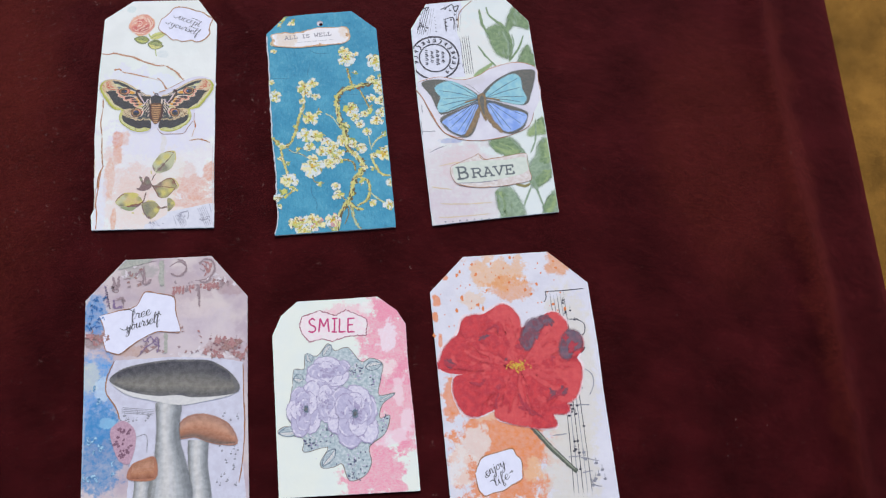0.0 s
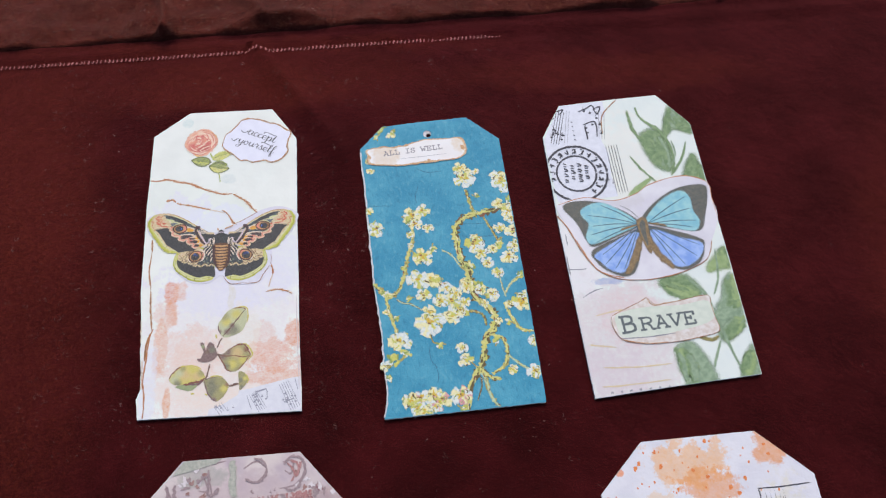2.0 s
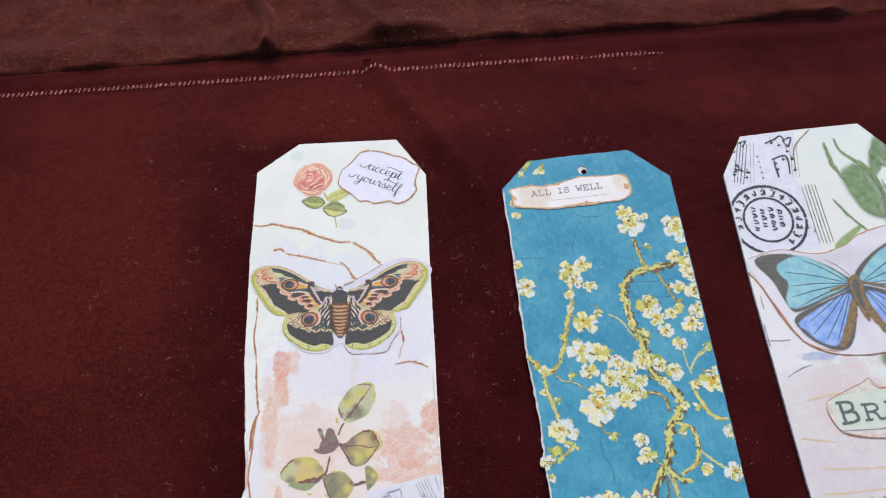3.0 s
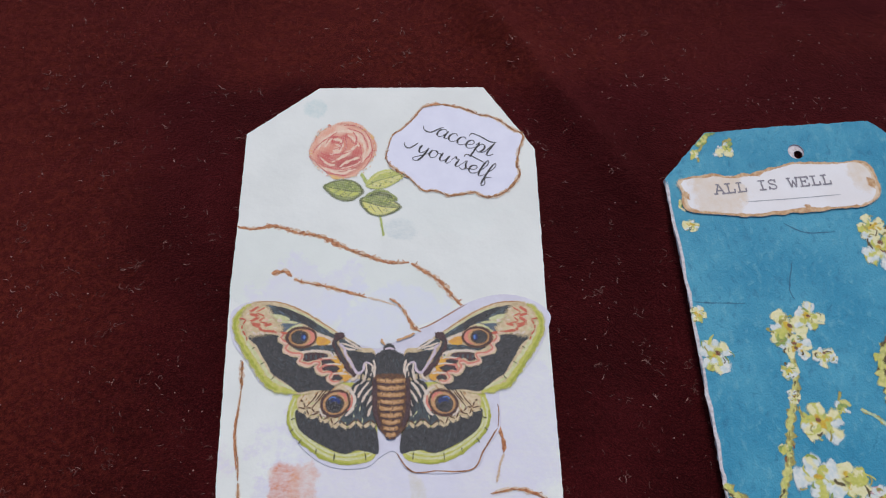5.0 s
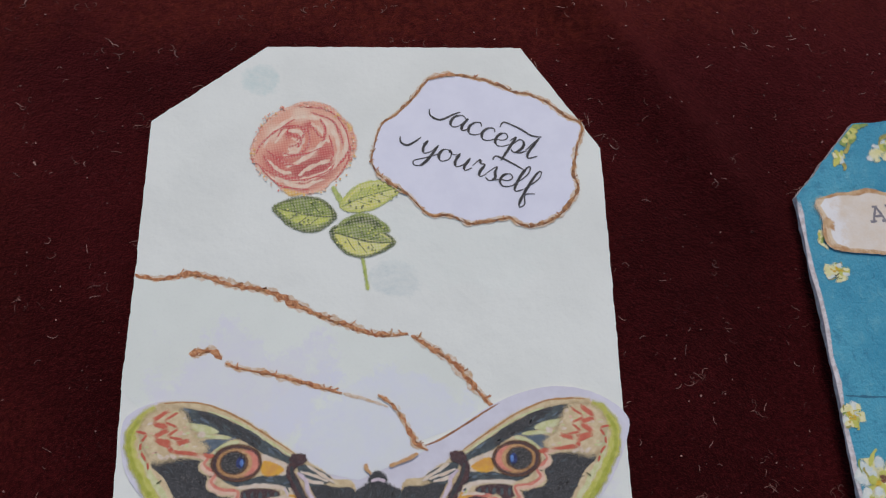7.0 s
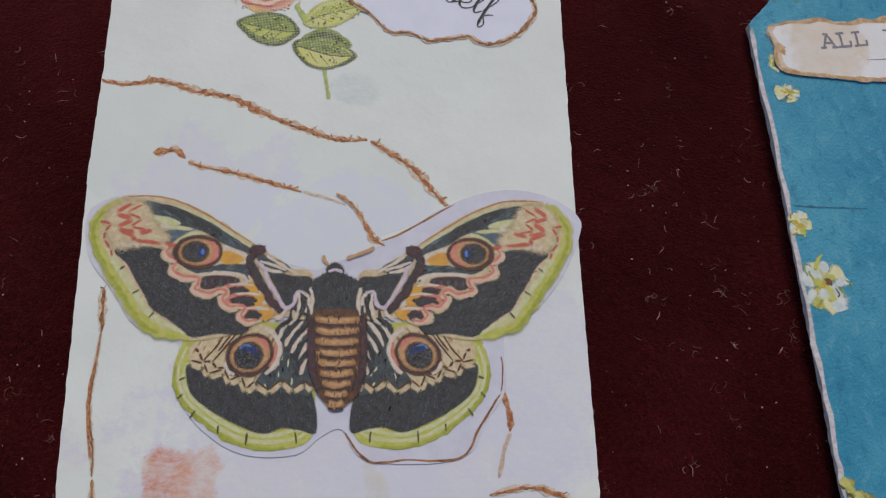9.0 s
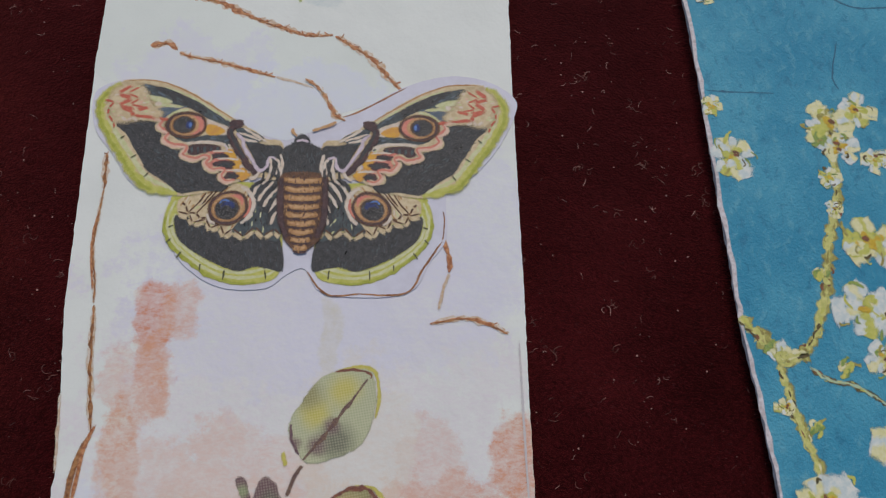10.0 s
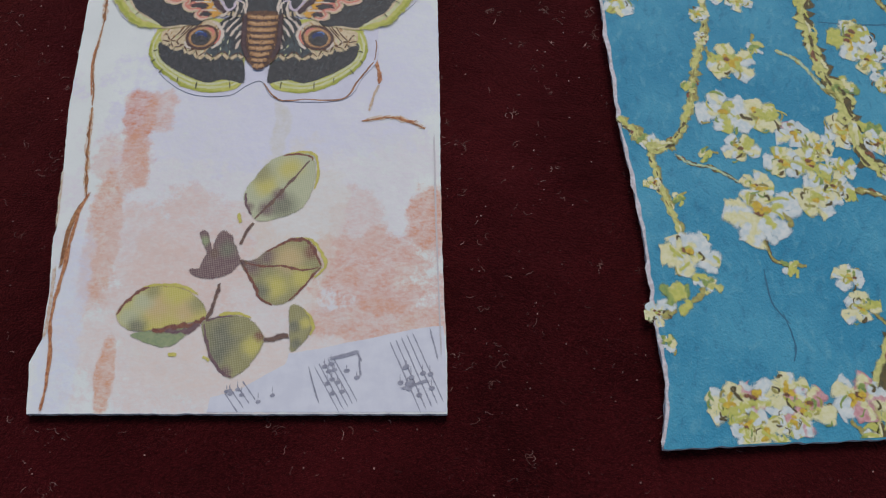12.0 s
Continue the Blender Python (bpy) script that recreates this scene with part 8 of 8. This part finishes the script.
free.stroke(FREE + FREE[:1], 0.35, BURNT, 0.7, 0.1, 4)
free = free.made("label", mush_tag, "torn white label")
script_writing("free", (22.2, -47.2), (31.4, -44.2), 2.6, 0.5, WRITING, free, 0.3)
script_writing("yourself", (20.1, -52.4), (35.6, -48.0), 2.6, 0.5, WRITING, free, 0.3)
loops = Art(0.33)
for line in ([(16.9, -50.7), (19.3, -51.7), (22.2, -49.9)], [(18.1, -41.9), (21.1, -41.6), (24.2, -43.6)], [(20.0, -52.9), (21.1, -52.3), (21.7, -49.9)], [(32.7, -45.2), (35.1, -44.0), (36.3, -44.7)]):
    loops.stroke(line, 0.3, WRITING, 0.3, 0.7)
loops.made("flourish", free)

# ---- the small tag with the nosegay ----
PINK = (242, 142, 168)
SMILE_CARD = stained("smile_card", (236, 240, 226), [
    (146, -62, 14, 24, PINK, 0.95, 2.0), (152, -95, 12, 24, PINK, 0.9, 2.5), (138, -122, 16, 16, PINK, 0.95, 2.5), (126, -48, 14, 6, (244, 186, 196), 0.8, 2.0), (148, -46, 12, 5, PINK, 0.8, 2.0),
    (146, -60, 5, 8, (244, 232, 236), 0.95, 3.0), (142, -74, 8, 4, (246, 232, 226), 0.9, 3.5), (151, -86, 4, 8, (246, 224, 226), 0.8, 3.5), (146, -108, 8, 4, (244, 220, 226), 0.85, 3.5), (136, -44, 4, 3, (244, 236, 230), 0.9, 1.0), (154, -100, 3, 7, (246, 226, 230), 0.8, 1.5)], (232, 238, 228), 0.22, 0.25, 0.35)
SMILE_LINE = [(93.6, -133.6), (159.2, -133.2)] + [(157.6, -99.4), (155.6, -71.9)] + [(155.2, -53.1), (151, -46), (141.5, -38.6), (120, -39.5), (101.9, -40.0), (94, -47), (89.8, -56.9)]
smile_tag = tag("paper_tag", SMILE_LINE, SMILE_CARD, "small cream and pink paper tag with printed mauve flowers")
SMILE = [(102.9, -52.5), (104.2, -47.9), (112.6, -45.0), (120.6, -47.7), (125.7, -45.0), (130.9, -47.3), (136.2, -50.0), (135.5, -58.2), (126.4, -58.3), (118.9, -60.7), (114.1, -59.2), (107.7, -60.5), (104.0, -56.0)]
MAGENTA = ink("magenta_pen", (206, 40, 112), (196, 70, 124), 1.0)
MAROON = ink("maroon_line", (150, 76, 96), (176, 100, 116), 0.8)
smile = Art(0.03)
smile.fill(ragged(SMILE, 0.25, 0.9), ink("smile_paper", (242, 234, 230), (244, 222, 224), 2.0), 0.12)
rough_edge = ragged(SMILE, 0.45, 0.7, 3.0)
smile.stroke(rough_edge + rough_edge[:1], 0.4, MAROON, 0.7, 0.05, 2)
smile = smile.made("label", smile_tag, "torn white label with a magenta border")
typed_writing("SMILE", (107.0, -55.7), (130.2, -56.3), 6.8, 0.75, MAGENTA, smile, PEN_CAPITALS)

POSY_BASE = ink("posy_sage", (206, 214, 214), (160, 180, 184), 1.6)
POSY_DARK = ink("posy_slate", (84, 100, 116), (120, 138, 150), 1.0)
POSY_NAVY = ink("posy_navy", (76, 82, 108), (104, 104, 132), 0.6)
MAUVE = ink("petal_mauve", (202, 196, 216), (184, 178, 204), 1.4)
MAUVE_LIGHT = ink("petal_light", (228, 222, 232), (208, 202, 220), 1.2)
MAUVE_DEEP = ink("petal_deep", (160, 150, 182), (182, 172, 198), 1.0)
posy = Art(0.05, 0.5)
POSY = [(99.8, -81.4), (100.3, -74.0), (105.2, -73.7), (105.7, -66.7), (111.6, -67.6), (116.7, -61.7), (120.1, -65.3), (126.5, -64.0), (132.7, -71.2), (137.4, -69.6), (143.2, -72.4), (142.1, -79.9), (141.1, -87.8), (148.9, -87.0), (142.6, -92.2), (141.2, -98.8), (146.0, -97.7), (143.4, -106.1), (136.0, -111.9), (136.7, -119.2), (133.7, -124.9), (126.3, -127.2), (123.1, -119.6), (119.2, -120.5), (114.1, -121.0), (112.7, -118.0), (116.2, -111.3), (105.0, -113.2), (104.6, -106.7), (93.2, -104.0), (95.9, -101.0), (101.7, -101.5), (97.6, -97.2), (98.8, -86.6)]
posy.fill(ragged(spline(POSY, 3, True), 0.2, 0.8), POSY_BASE, 0.1)
posy.stroke(POSY + POSY[:1], 0.3, ink("posy_line", (122, 112, 96), (140, 130, 120), 0.8), 0.6, 0.1, 4)
for a, b, h in (((114.5, -68.1), (118.3, -62.3), 2.0), ((108.7, -70.6), (106.6, -66.2), 1.8), ((105.0, -78.5), (100.0, -78.3), 2.2), ((102.9, -102.9), (93.2, -104.0), 2.4), ((119.8, -112.2), (113.6, -120.0), 2.2), ((134.6, -74.2), (142.9, -72.6), 2.2), ((141.1, -91.0), (148.6, -87.4), 0.9)):
    posy.leaf(a, b, h, POSY_DARK, POSY_BASE, STALK_LIGHT, POSY_DARK)
for cx, cy, rx, ry, count in (((130.3, -75.2) + (4.5, 6.0, 46)), ((142.3, -101.9) + (3.5, 4.5, 20)), ((129.4, -120.7) + (5, 7, 44)), ((109.1, -108.7) + (6, 4, 26)), ((138.7, -81.9) + (3.5, 4, 16)), ((117.3, -105.0) + (4, 4, 20))):
    for _ in range(count):
        x, y = cx + dice.gauss(0, 0.5) * rx, cy + dice.gauss(0, 0.5) * ry
        posy.disc(x, y, dice.uniform(0.25, 0.6), dice.uniform(0.2, 0.45), dice.choice((POSY_NAVY, POSY_NAVY, MAUVE_LIGHT, STALK_LIGHT, MAUVE_DEEP)), 0.4, dice.random() * 3, x, 8)
posy = posy.made("nosegay", smile_tag, "printed nosegay of mauve flowers with grey leaves")


def mauve_flower(x, y, rx, ry, count, eye):
    art = Art(0.3 + 0.0004 * x, 0.7)
    for ring, scale in ((0, 1.0), (1, 0.74), (2, 0.46)):
        for k in range(count - ring):
            a = math.tau * k / (count - ring) + 0.5 * ring + x
            d, s = Vector((math.cos(a) * rx, math.sin(a) * ry)) * scale, Vector((-math.sin(a) * rx, math.cos(a) * ry)) * scale * 0.62
            d, s = d * dice.uniform(0.84, 1.12), s * dice.uniform(0.8, 1.2)
            c = Vector((x, y)) + Vector((dice.uniform(-0.6, 0.6), dice.uniform(-0.6, 0.6)))
            pts = [c, c + d * 0.5 + s * 0.8, c + d * 0.95 + s * 0.5, c + d * 1.03, c + d * 0.93 - s * 0.5, c + d * 0.45 - s * 0.8]
            art.soft = 0.5
            art.fill(ragged(spline(pts, 5, True), 0.7, 1.6, k), MAUVE_DEEP)
            art.fill(ragged(spline([c + (Vector(p) - c) * 0.94 + d * 0.02 for p in pts], 5, True), 0.7, 1.6, k), MAUVE if (k + ring) % 2 else MAUVE_LIGHT)
            art.soft = 1.4
            for v in (-0.4, -0.1, 0.2, 0.4):
                art.stroke([c + d * 0.1 + s * v * 0.4, c + d * 0.4 + s * v, c + d * dice.uniform(0.55, 0.75) + s * v * 1.2], dice.uniform(0.5, 1.5), dice.choice((MAUVE_DEEP, MAUVE_DEEP, MAUVE)), 0.5, 1.0, 4)
            art.stroke([c + d * 0.9 + s * 0.45, c + d * 0.98, c + d * 0.9 - s * 0.45], 0.7, MAUVE_LIGHT, 0.8, 0.9, 4)
    if eye:
        art.disc(x + 0.3, y, rx * 0.12, ry * 0.13, POSY_DARK, 0.2).disc(x + 0.3, y, rx * 0.07, ry * 0.07, CAP, 0.2)
        for k in range(10):
            a = math.tau * k / 10
            art.stroke([(x, y), (x + rx * 0.28 * math.cos(a), y + ry * 0.28 * math.sin(a))], 0.14, POSY_DARK, 0.4, 0.5, 2)
    art.made("flower", posy)


mauve_flower(*(116.8, -76.3), 11.0, 7.8, 6, False)
mauve_flower(*(116.4, -91.5), 6.0, 9.0, 5, False)
mauve_flower(*(105.8, -93.2), 8.8, 12.4, 6, True)
mauve_flower(*(129.1, -96.2), 12.0, 15.4, 6, True)

# ---- the tag with the red flower ----
ORANGE = (234, 132, 52)
RED_CARD = stained("red_flower_card", (226, 224, 230), [
    (202, -28, 15, 9, (236, 176, 110), 0.75, 3.0), (208, -36, 12, 6, (230, 150, 78), 0.75, 3.0), (234, -24, 7, 7, (228, 150, 84), 0.85, 2.0), (190, -40, 8, 5, (236, 196, 150), 0.6, 3.0),
    (171, -42, 2.2, 3.2, ORANGE, 0.9, 1.0), (170, -50, 1.8, 2.6, ORANGE, 0.9, 1.0), (172, -62, 1.2, 4, ORANGE, 0.8, 1.0), (176, -30, 1.6, 1.4, ORANGE, 0.8, 0.8),
    (200, -118, 26, 28, ORANGE, 0.95, 2.5), (176, -92, 5, 12, ORANGE, 0.85, 2.5), (186, -112, 8, 8, (232, 222, 214), 0.9, 3.0), (178, -124, 6, 9, (236, 226, 216), 0.8, 3.0), (214, -126, 5, 6, (236, 200, 160), 0.7, 2.5), (192, -98, 7, 4, (234, 206, 176), 0.7, 2.5),
    (236, -80, 14, 46, (222, 216, 204), 0.9, 0.8), (232, -125, 14, 26, (220, 214, 202), 0.95, 1.2)], (218, 216, 224), 0.6, 0.25)
RED_LINE = [(173.0, -137.2)] + [(176, -170), (256, -170)] + [(253.7, -141.1), (251.4, -89.5), (250.9, -66.8), (249.0, -34.5)] + [(229.6, -17.4), (185.7, -19.1), (168.0, -37.2)]
red_tag = tag("paper_tag", RED_LINE[1:] + RED_LINE[:1], RED_CARD, "orange-splashed paper tag with a printed red flower")
score = Art(0.02, 0.3)
for k in range(5):
    a, b = (228.8, -38.4), (232.1, -139.6)
    score.stroke([(a[0] + k * 1.75, a[1]), (a[0] + 3.2 + k * 1.8, a[1] - 55), (b[0] + k * 2.2, b[1])], 0.3, GREY if k % 2 else DARK_INK, 0.4, 0.2)
for line in ([(226.0, -38.6), (235.7, -38.4), (247.2, -37.6)], [(226.6, -38.7), (226.9, -41.9), (225.5, -44.2)], [(241.2, -53.5), (244.8, -55.7), (245.0, -59.8), (243.4, -61.8)], [(242.8, -78.7), (246.3, -81.5), (246.7, -86.8), (244.1, -92.0)], [(235.9, -121.2), (246.1, -123.5)], [(230.7, -121.0), (237.5, -120.6)], [(236.4, -128.7), (242.4, -127.7)], [(223.8, -110.6), (231.7, -109.9)], [(235.7, -96.3), (244.3, -96.6)], [(242.6, -53.5), (237.1, -53.4)], [(240.4, -128.3), (241.7, -133.9), (246.1, -135.4)]):
    score.stroke(line, 0.45, DARK_INK if line[0][1] > -60 else GREY, 0.5, 0.4)
note_marks(score, (237.1, -108.6), (4, 22), 16, DARK_INK, 0.7, 0.2)
note_marks(score, (243.0, -127.8), (6, 9), 10, GREY, 0.9, 0.2)
note_marks(score, (237.5, -48.5), (3, 6), 6, DARK_INK, 0.6, 0.2)
score.blob([(241.7, -69.3), (244.2, -67.7), (243.7, -69.3), (242.2, -70.6)], DARK_INK)
score.made("music_print", red_tag)
splash = Art(0.03)
splash.ts = 0.0004
SPOT = ink("orange_spot", (224, 116, 56), (232, 150, 90), 0.8)
for _ in range(90):
    x, y = dice.uniform(168, 236), dice.uniform(-62, -19)
    if y > -38 + (x - 169) * 1.0 or y > -19.5 or y > -18 - (x - 229) * 0.9:
        continue
    r = dice.choice((0.25, 0.3, 0.4, 0.7))
    splash.disc(x, y, r, r * dice.uniform(0.6, 2.0), SPOT, 0.4, 0, x, 8)
splash.made("splash", red_tag)
RED = ink("petal_red", (212, 60, 66), (190, 46, 60), 3.0, grain=0.1)
RED_LIGHT = ink("petal_coral", (220, 82, 82), (210, 68, 74), 3.0, grain=0.1)
RED_DEEP = ink("petal_wine", (172, 48, 64), (184, 54, 70), 2.0, grain=0.1)
RED_DARK = ink("petal_plum", (104, 66, 82), (138, 66, 80), 1.4, grain=0.12)
PAPER_RIM = ink("petal_paper_rim", (240, 226, 226), (234, 214, 216), 1.0)
bloom = Art(0.08)
BLOOM = [(170.3, -75.0), (173.0, -65.7), (179.8, -59.2), (183.6, -50.6), (192.5, -49.1), (205.0, -43.9), (212.0, -50.5), (213.1, -56.3), (223.6, -51.4), (229.5, -49.1), (236.3, -54.0), (236.5, -59.0), (243.3, -62.5), (242.6, -69.6), (240.6, -73.3), (242.3, -77.6), (239.1, -90.8), (233.3, -95.5), (233.4, -100.2), (225.3, -100.6), (227.3, -105.9), (221.4, -107.4), (211.1, -105.4), (198.2, -102.1), (197.5, -97.3), (189.2, -100.4), (181.5, -98.8), (176.9, -88.3), (177.8, -80.5), (181.9, -79.6), (173.5, -78.2)]
bloom.fill(ragged(spline([sum((Vector(p) for p in BLOOM), Vector((0, 0))) / len(BLOOM) * -0.018 + Vector(q) * 1.018 for q in BLOOM], 4, True), 0.3, 1.5), PAPER_RIM, 0.12)
centre = sum((Vector(q) for q in BLOOM), Vector((0, 0))) / len(BLOOM)
bloom.fill(ragged(spline([centre + (Vector(q) - centre) * 0.975 for q in BLOOM], 4, True), 0.3, 1.5), RED)
bloom = bloom.made("flower", red_tag, "printed red flower with a yellow centre", RED_LINE)


def petal(points, mat, root, tint):
    art = Art(0.2 + 0.02 * dice.random(), 1.6)
    line = ragged(spline(points, 6, True), 0.35, 2.0, points[0][0])
    mid = sum(line, Vector((0, 0))) / len(line)
    art.fill([mid + (q - mid) * 0.985 for q in line], mat)
    for _ in range(30):
        e = Vector(points[dice.randrange(1, len(points) - 1)]).lerp(Vector(points[dice.randrange(1, len(points) - 1)]), dice.random())
        a, b = Vector(root).lerp(e, 0.15), Vector(root).lerp(e, dice.uniform(0.6, 0.9))
        art.stroke([a, a.lerp(b, 0.5) + Vector((dice.uniform(-1, 1), dice.uniform(-1, 1))), b], dice.uniform(1.2, 4.0), dice.choice((RED, RED_LIGHT, RED, mat)), 0.6, 1.0)
    art.soft = 2.6
    for k in range(9):
        # water marks of the print
        e = Vector(root).lerp(Vector(points[dice.randrange(1, len(points) - 1)]), dice.uniform(0.25, 0.9))
        tone = dice.choice(tint) if k < 3 else dice.choice((RED, RED_LIGHT, RED_LIGHT))
        art.disc(e.x, e.y, dice.uniform(0.8, 2.6), dice.uniform(0.5, 1.4), tone, 0.8, dice.random() * 3, e.x, 18)
    art.made("petal", bloom, "", RED_LINE)


HEART = (210.0, -76.8)
petal([(210.0, -77.5), (170.9, -76.0), (170.9, -72.1), (173.4, -66.2), (181.1, -59.7), (194.3, -62.2), (204.5, -70.6)], RED, HEART, (RED_DEEP, RED_LIGHT, RED_LIGHT))
petal([(210.0, -77.5), (200.5, -70.5), (183.7, -60.5), (183.9, -51.6), (192.4, -49.5), (200.2, -54.2), (206.2, -65.3)], RED, HEART, (RED_LIGHT, RED_DEEP, RED_DARK))
petal([(210.0, -77.5), (211.6, -73.6), (223.2, -71.3), (230.4, -66.2), (236.5, -59.3), (243.3, -62.8), (242.6, -69.3), (235.1, -74.4), (222.6, -78.0)], RED, HEART, (RED_DARK, RED_DARK, RED_DEEP))
petal([(210.0, -76.8), (200.8, -65.1), (195.5, -54.0), (198.0, -47.9), (205.0, -44.4), (211.6, -50.7), (212.6, -58.7), (212.7, -68.2)], RED_LIGHT, HEART, (RED, RED_DEEP, RED_LIGHT))
petal([(210.7, -76.9), (211.6, -65.5), (217.7, -56.2), (229.2, -49.4), (235.9, -54.3), (235.8, -60.9), (230.2, -68.9), (219.0, -73.8)], RED_LIGHT, HEART, (RED_DEEP, RED, RED_LIGHT))
petal([(210.0, -77.5), (202.2, -83.8), (191.0, -92.5), (189.2, -99.9), (181.8, -98.3), (177.1, -88.7), (178.0, -80.9), (186.6, -79.3), (198.7, -77.1)], RED, HEART, (RED_LIGHT, RED_LIGHT, RED_DEEP))
petal([(210.0, -77.5), (222.8, -76.6), (235.0, -75.1), (241.8, -77.6), (238.9, -90.5), (232.4, -95.5), (222.6, -93.8), (215.2, -86.9)], RED_LIGHT, HEART, (RED_DEEP, RED_DARK, RED))
petal([(211.9, -78.9), (218.1, -84.4), (225.4, -92.6), (233.3, -96.2), (232.9, -99.9), (225.3, -100.6), (226.8, -105.6), (221.4, -107.1), (212.4, -105.5), (209.3, -94.5)], RED, HEART, (RED_DEEP, RED_LIGHT, RED_DARK))
petal([(210.0, -77.5), (212.6, -86.8), (213.7, -105.0), (198.3, -101.6), (197.4, -95.4), (200.7, -86.4)], RED_LIGHT, HEART, (RED, RED, RED_DEEP))
shade = Art(0.3, 2.4)
SMOKE = ink("petal_smoke", (100, 84, 100), (130, 88, 102), 2.4, grain=0.12)
for fold in ([(213.4, -59.0), (217.0, -53.6), (222.6, -52.4), (224.4, -55.6), (220.2, -60.0), (217.4, -66.0), (214.4, -68.4), (212.8, -64.0)], [(231.6, -67.0), (234.0, -61.6), (238.0, -58.8), (242.6, -61.8), (242.4, -67.6), (238.4, -69.4), (235.4, -73.4), (231.8, -71.8)]):
    shade.blob(fold, SMOKE)
for (cx, cy), rx, ry, count in (((218.2, -58.2), 2.4, 4.0, 7), ((215.1, -62.9), 1.4, 2.4, 4), ((236.6, -65.7), 3.0, 4.0, 8), ((226.1, -53.7), 3.0, 1.4, 8), ((230.9, -90.2), 2.4, 1.8, 3), ((175.0, -73.5), 1.6, 1.2, 2)):
    for _ in range(count):
        x, y = cx + dice.gauss(0, 0.5) * rx, cy + dice.gauss(0, 0.5) * ry
        shade.disc(x, y, dice.uniform(1.2, 2.8), dice.uniform(0.9, 2.0), dice.choice((RED_DARK, SMOKE, RED_DARK, RED_DARK, RED_DEEP)), 0.5, dice.random() * 3, x, 18)
for line in ([(209.0, -89.3), (211.8, -95.9), (220.0, -101.4)], [(222.6, -93.8), (229.6, -90.1), (231.8, -87.6)], [(185.0, -83.2), (190.2, -84.7), (193.0, -82.1)], [(174.4, -72.9), (176.9, -74.9), (179.6, -74.4)], [(194.6, -58.1), (200.1, -55.6), (201.2, -59.7)], [(212.0, -93.4), (214.2, -99.3), (216.8, -100.0)], [(199.2, -88.9), (197.5, -94.1), (198.1, -96.7)]):
    shade.stroke(line, 1.2, RED_DEEP, 0.8, 0.9)
shade.made("dark_patch", bloom)
pollen = Art(0.34, 0.3)
for _ in range(70):
    x, y = HEART[0] + dice.gauss(0, 2.6), HEART[1] + 0.5 + dice.gauss(0, 1.2)
    pollen.disc(x, y, dice.uniform(0.25, 0.5), dice.uniform(0.25, 0.5), dice.choice((YOLK, ink("pollen", (226, 170, 64), (214, 140, 50), 0.5))), 0.3, 0, x, 8)
pollen.made("pollen", bloom)
stem = Art(0.05)
stem.stroke([(212.8, -104.0), (217.3, -109.6), (223.2, -116.6), (230.4, -124.1), (234.7, -128.1)], 2.2, ink("stem_dark", (98, 104, 88), (78, 84, 76), 1.0), 0.15, 0.1)
stem.stroke([(213.8, -104.8), (223.3, -116.1), (234.2, -127.4)], 0.7, ink("stem_lit", (150, 156, 136), (130, 136, 120), 1.0), 0.3, 0.3)
stem.made("stem", red_tag)
ENJOY = [(185.5, -126.6), (187.2, -122.5), (189.6, -119.1), (197.2, -117.2), (204.0, -115.8), (205.8, -119.2), (208.0, -121.5), (207.8, -129.9), (202.5, -132.7), (198.5, -135.0), (193.3, -135.9), (189.4, -137.0), (186.6, -133.8)]
enjoy = Art(0.06)
enjoy.fill(ragged(ENJOY, 0.25, 1.0), LABEL, 0.15)
enjoy.stroke(ENJOY + ENJOY[:1], 0.35, BURNT, 0.7, 0.1, 4)
enjoy = enjoy.made("label", red_tag, "torn white label")
script_writing("enjoy", (190.8, -128.3), (200.2, -123.4), 2.3, 0.45, WRITING, enjoy, 0.2)
script_writing("life", (194.8, -132.9), (202.0, -129.2), 2.3, 0.45, WRITING, enjoy, 0.2)
twirl = Art(0.09)
twirl.stroke([(190.1, -127.6), (190.7, -128.8), (192.6, -127.5)], 0.3, WRITING, 0.3, 0.6).stroke([(192.2, -130.7), (193.7, -130.0), (195.2, -131.3)], 0.3, WRITING, 0.3, 0.6).stroke([(201.6, -127.4), (203.3, -126.0), (202.9, -127.2)], 0.3, WRITING, 0.3, 0.6)
twirl.made("flourish", enjoy)
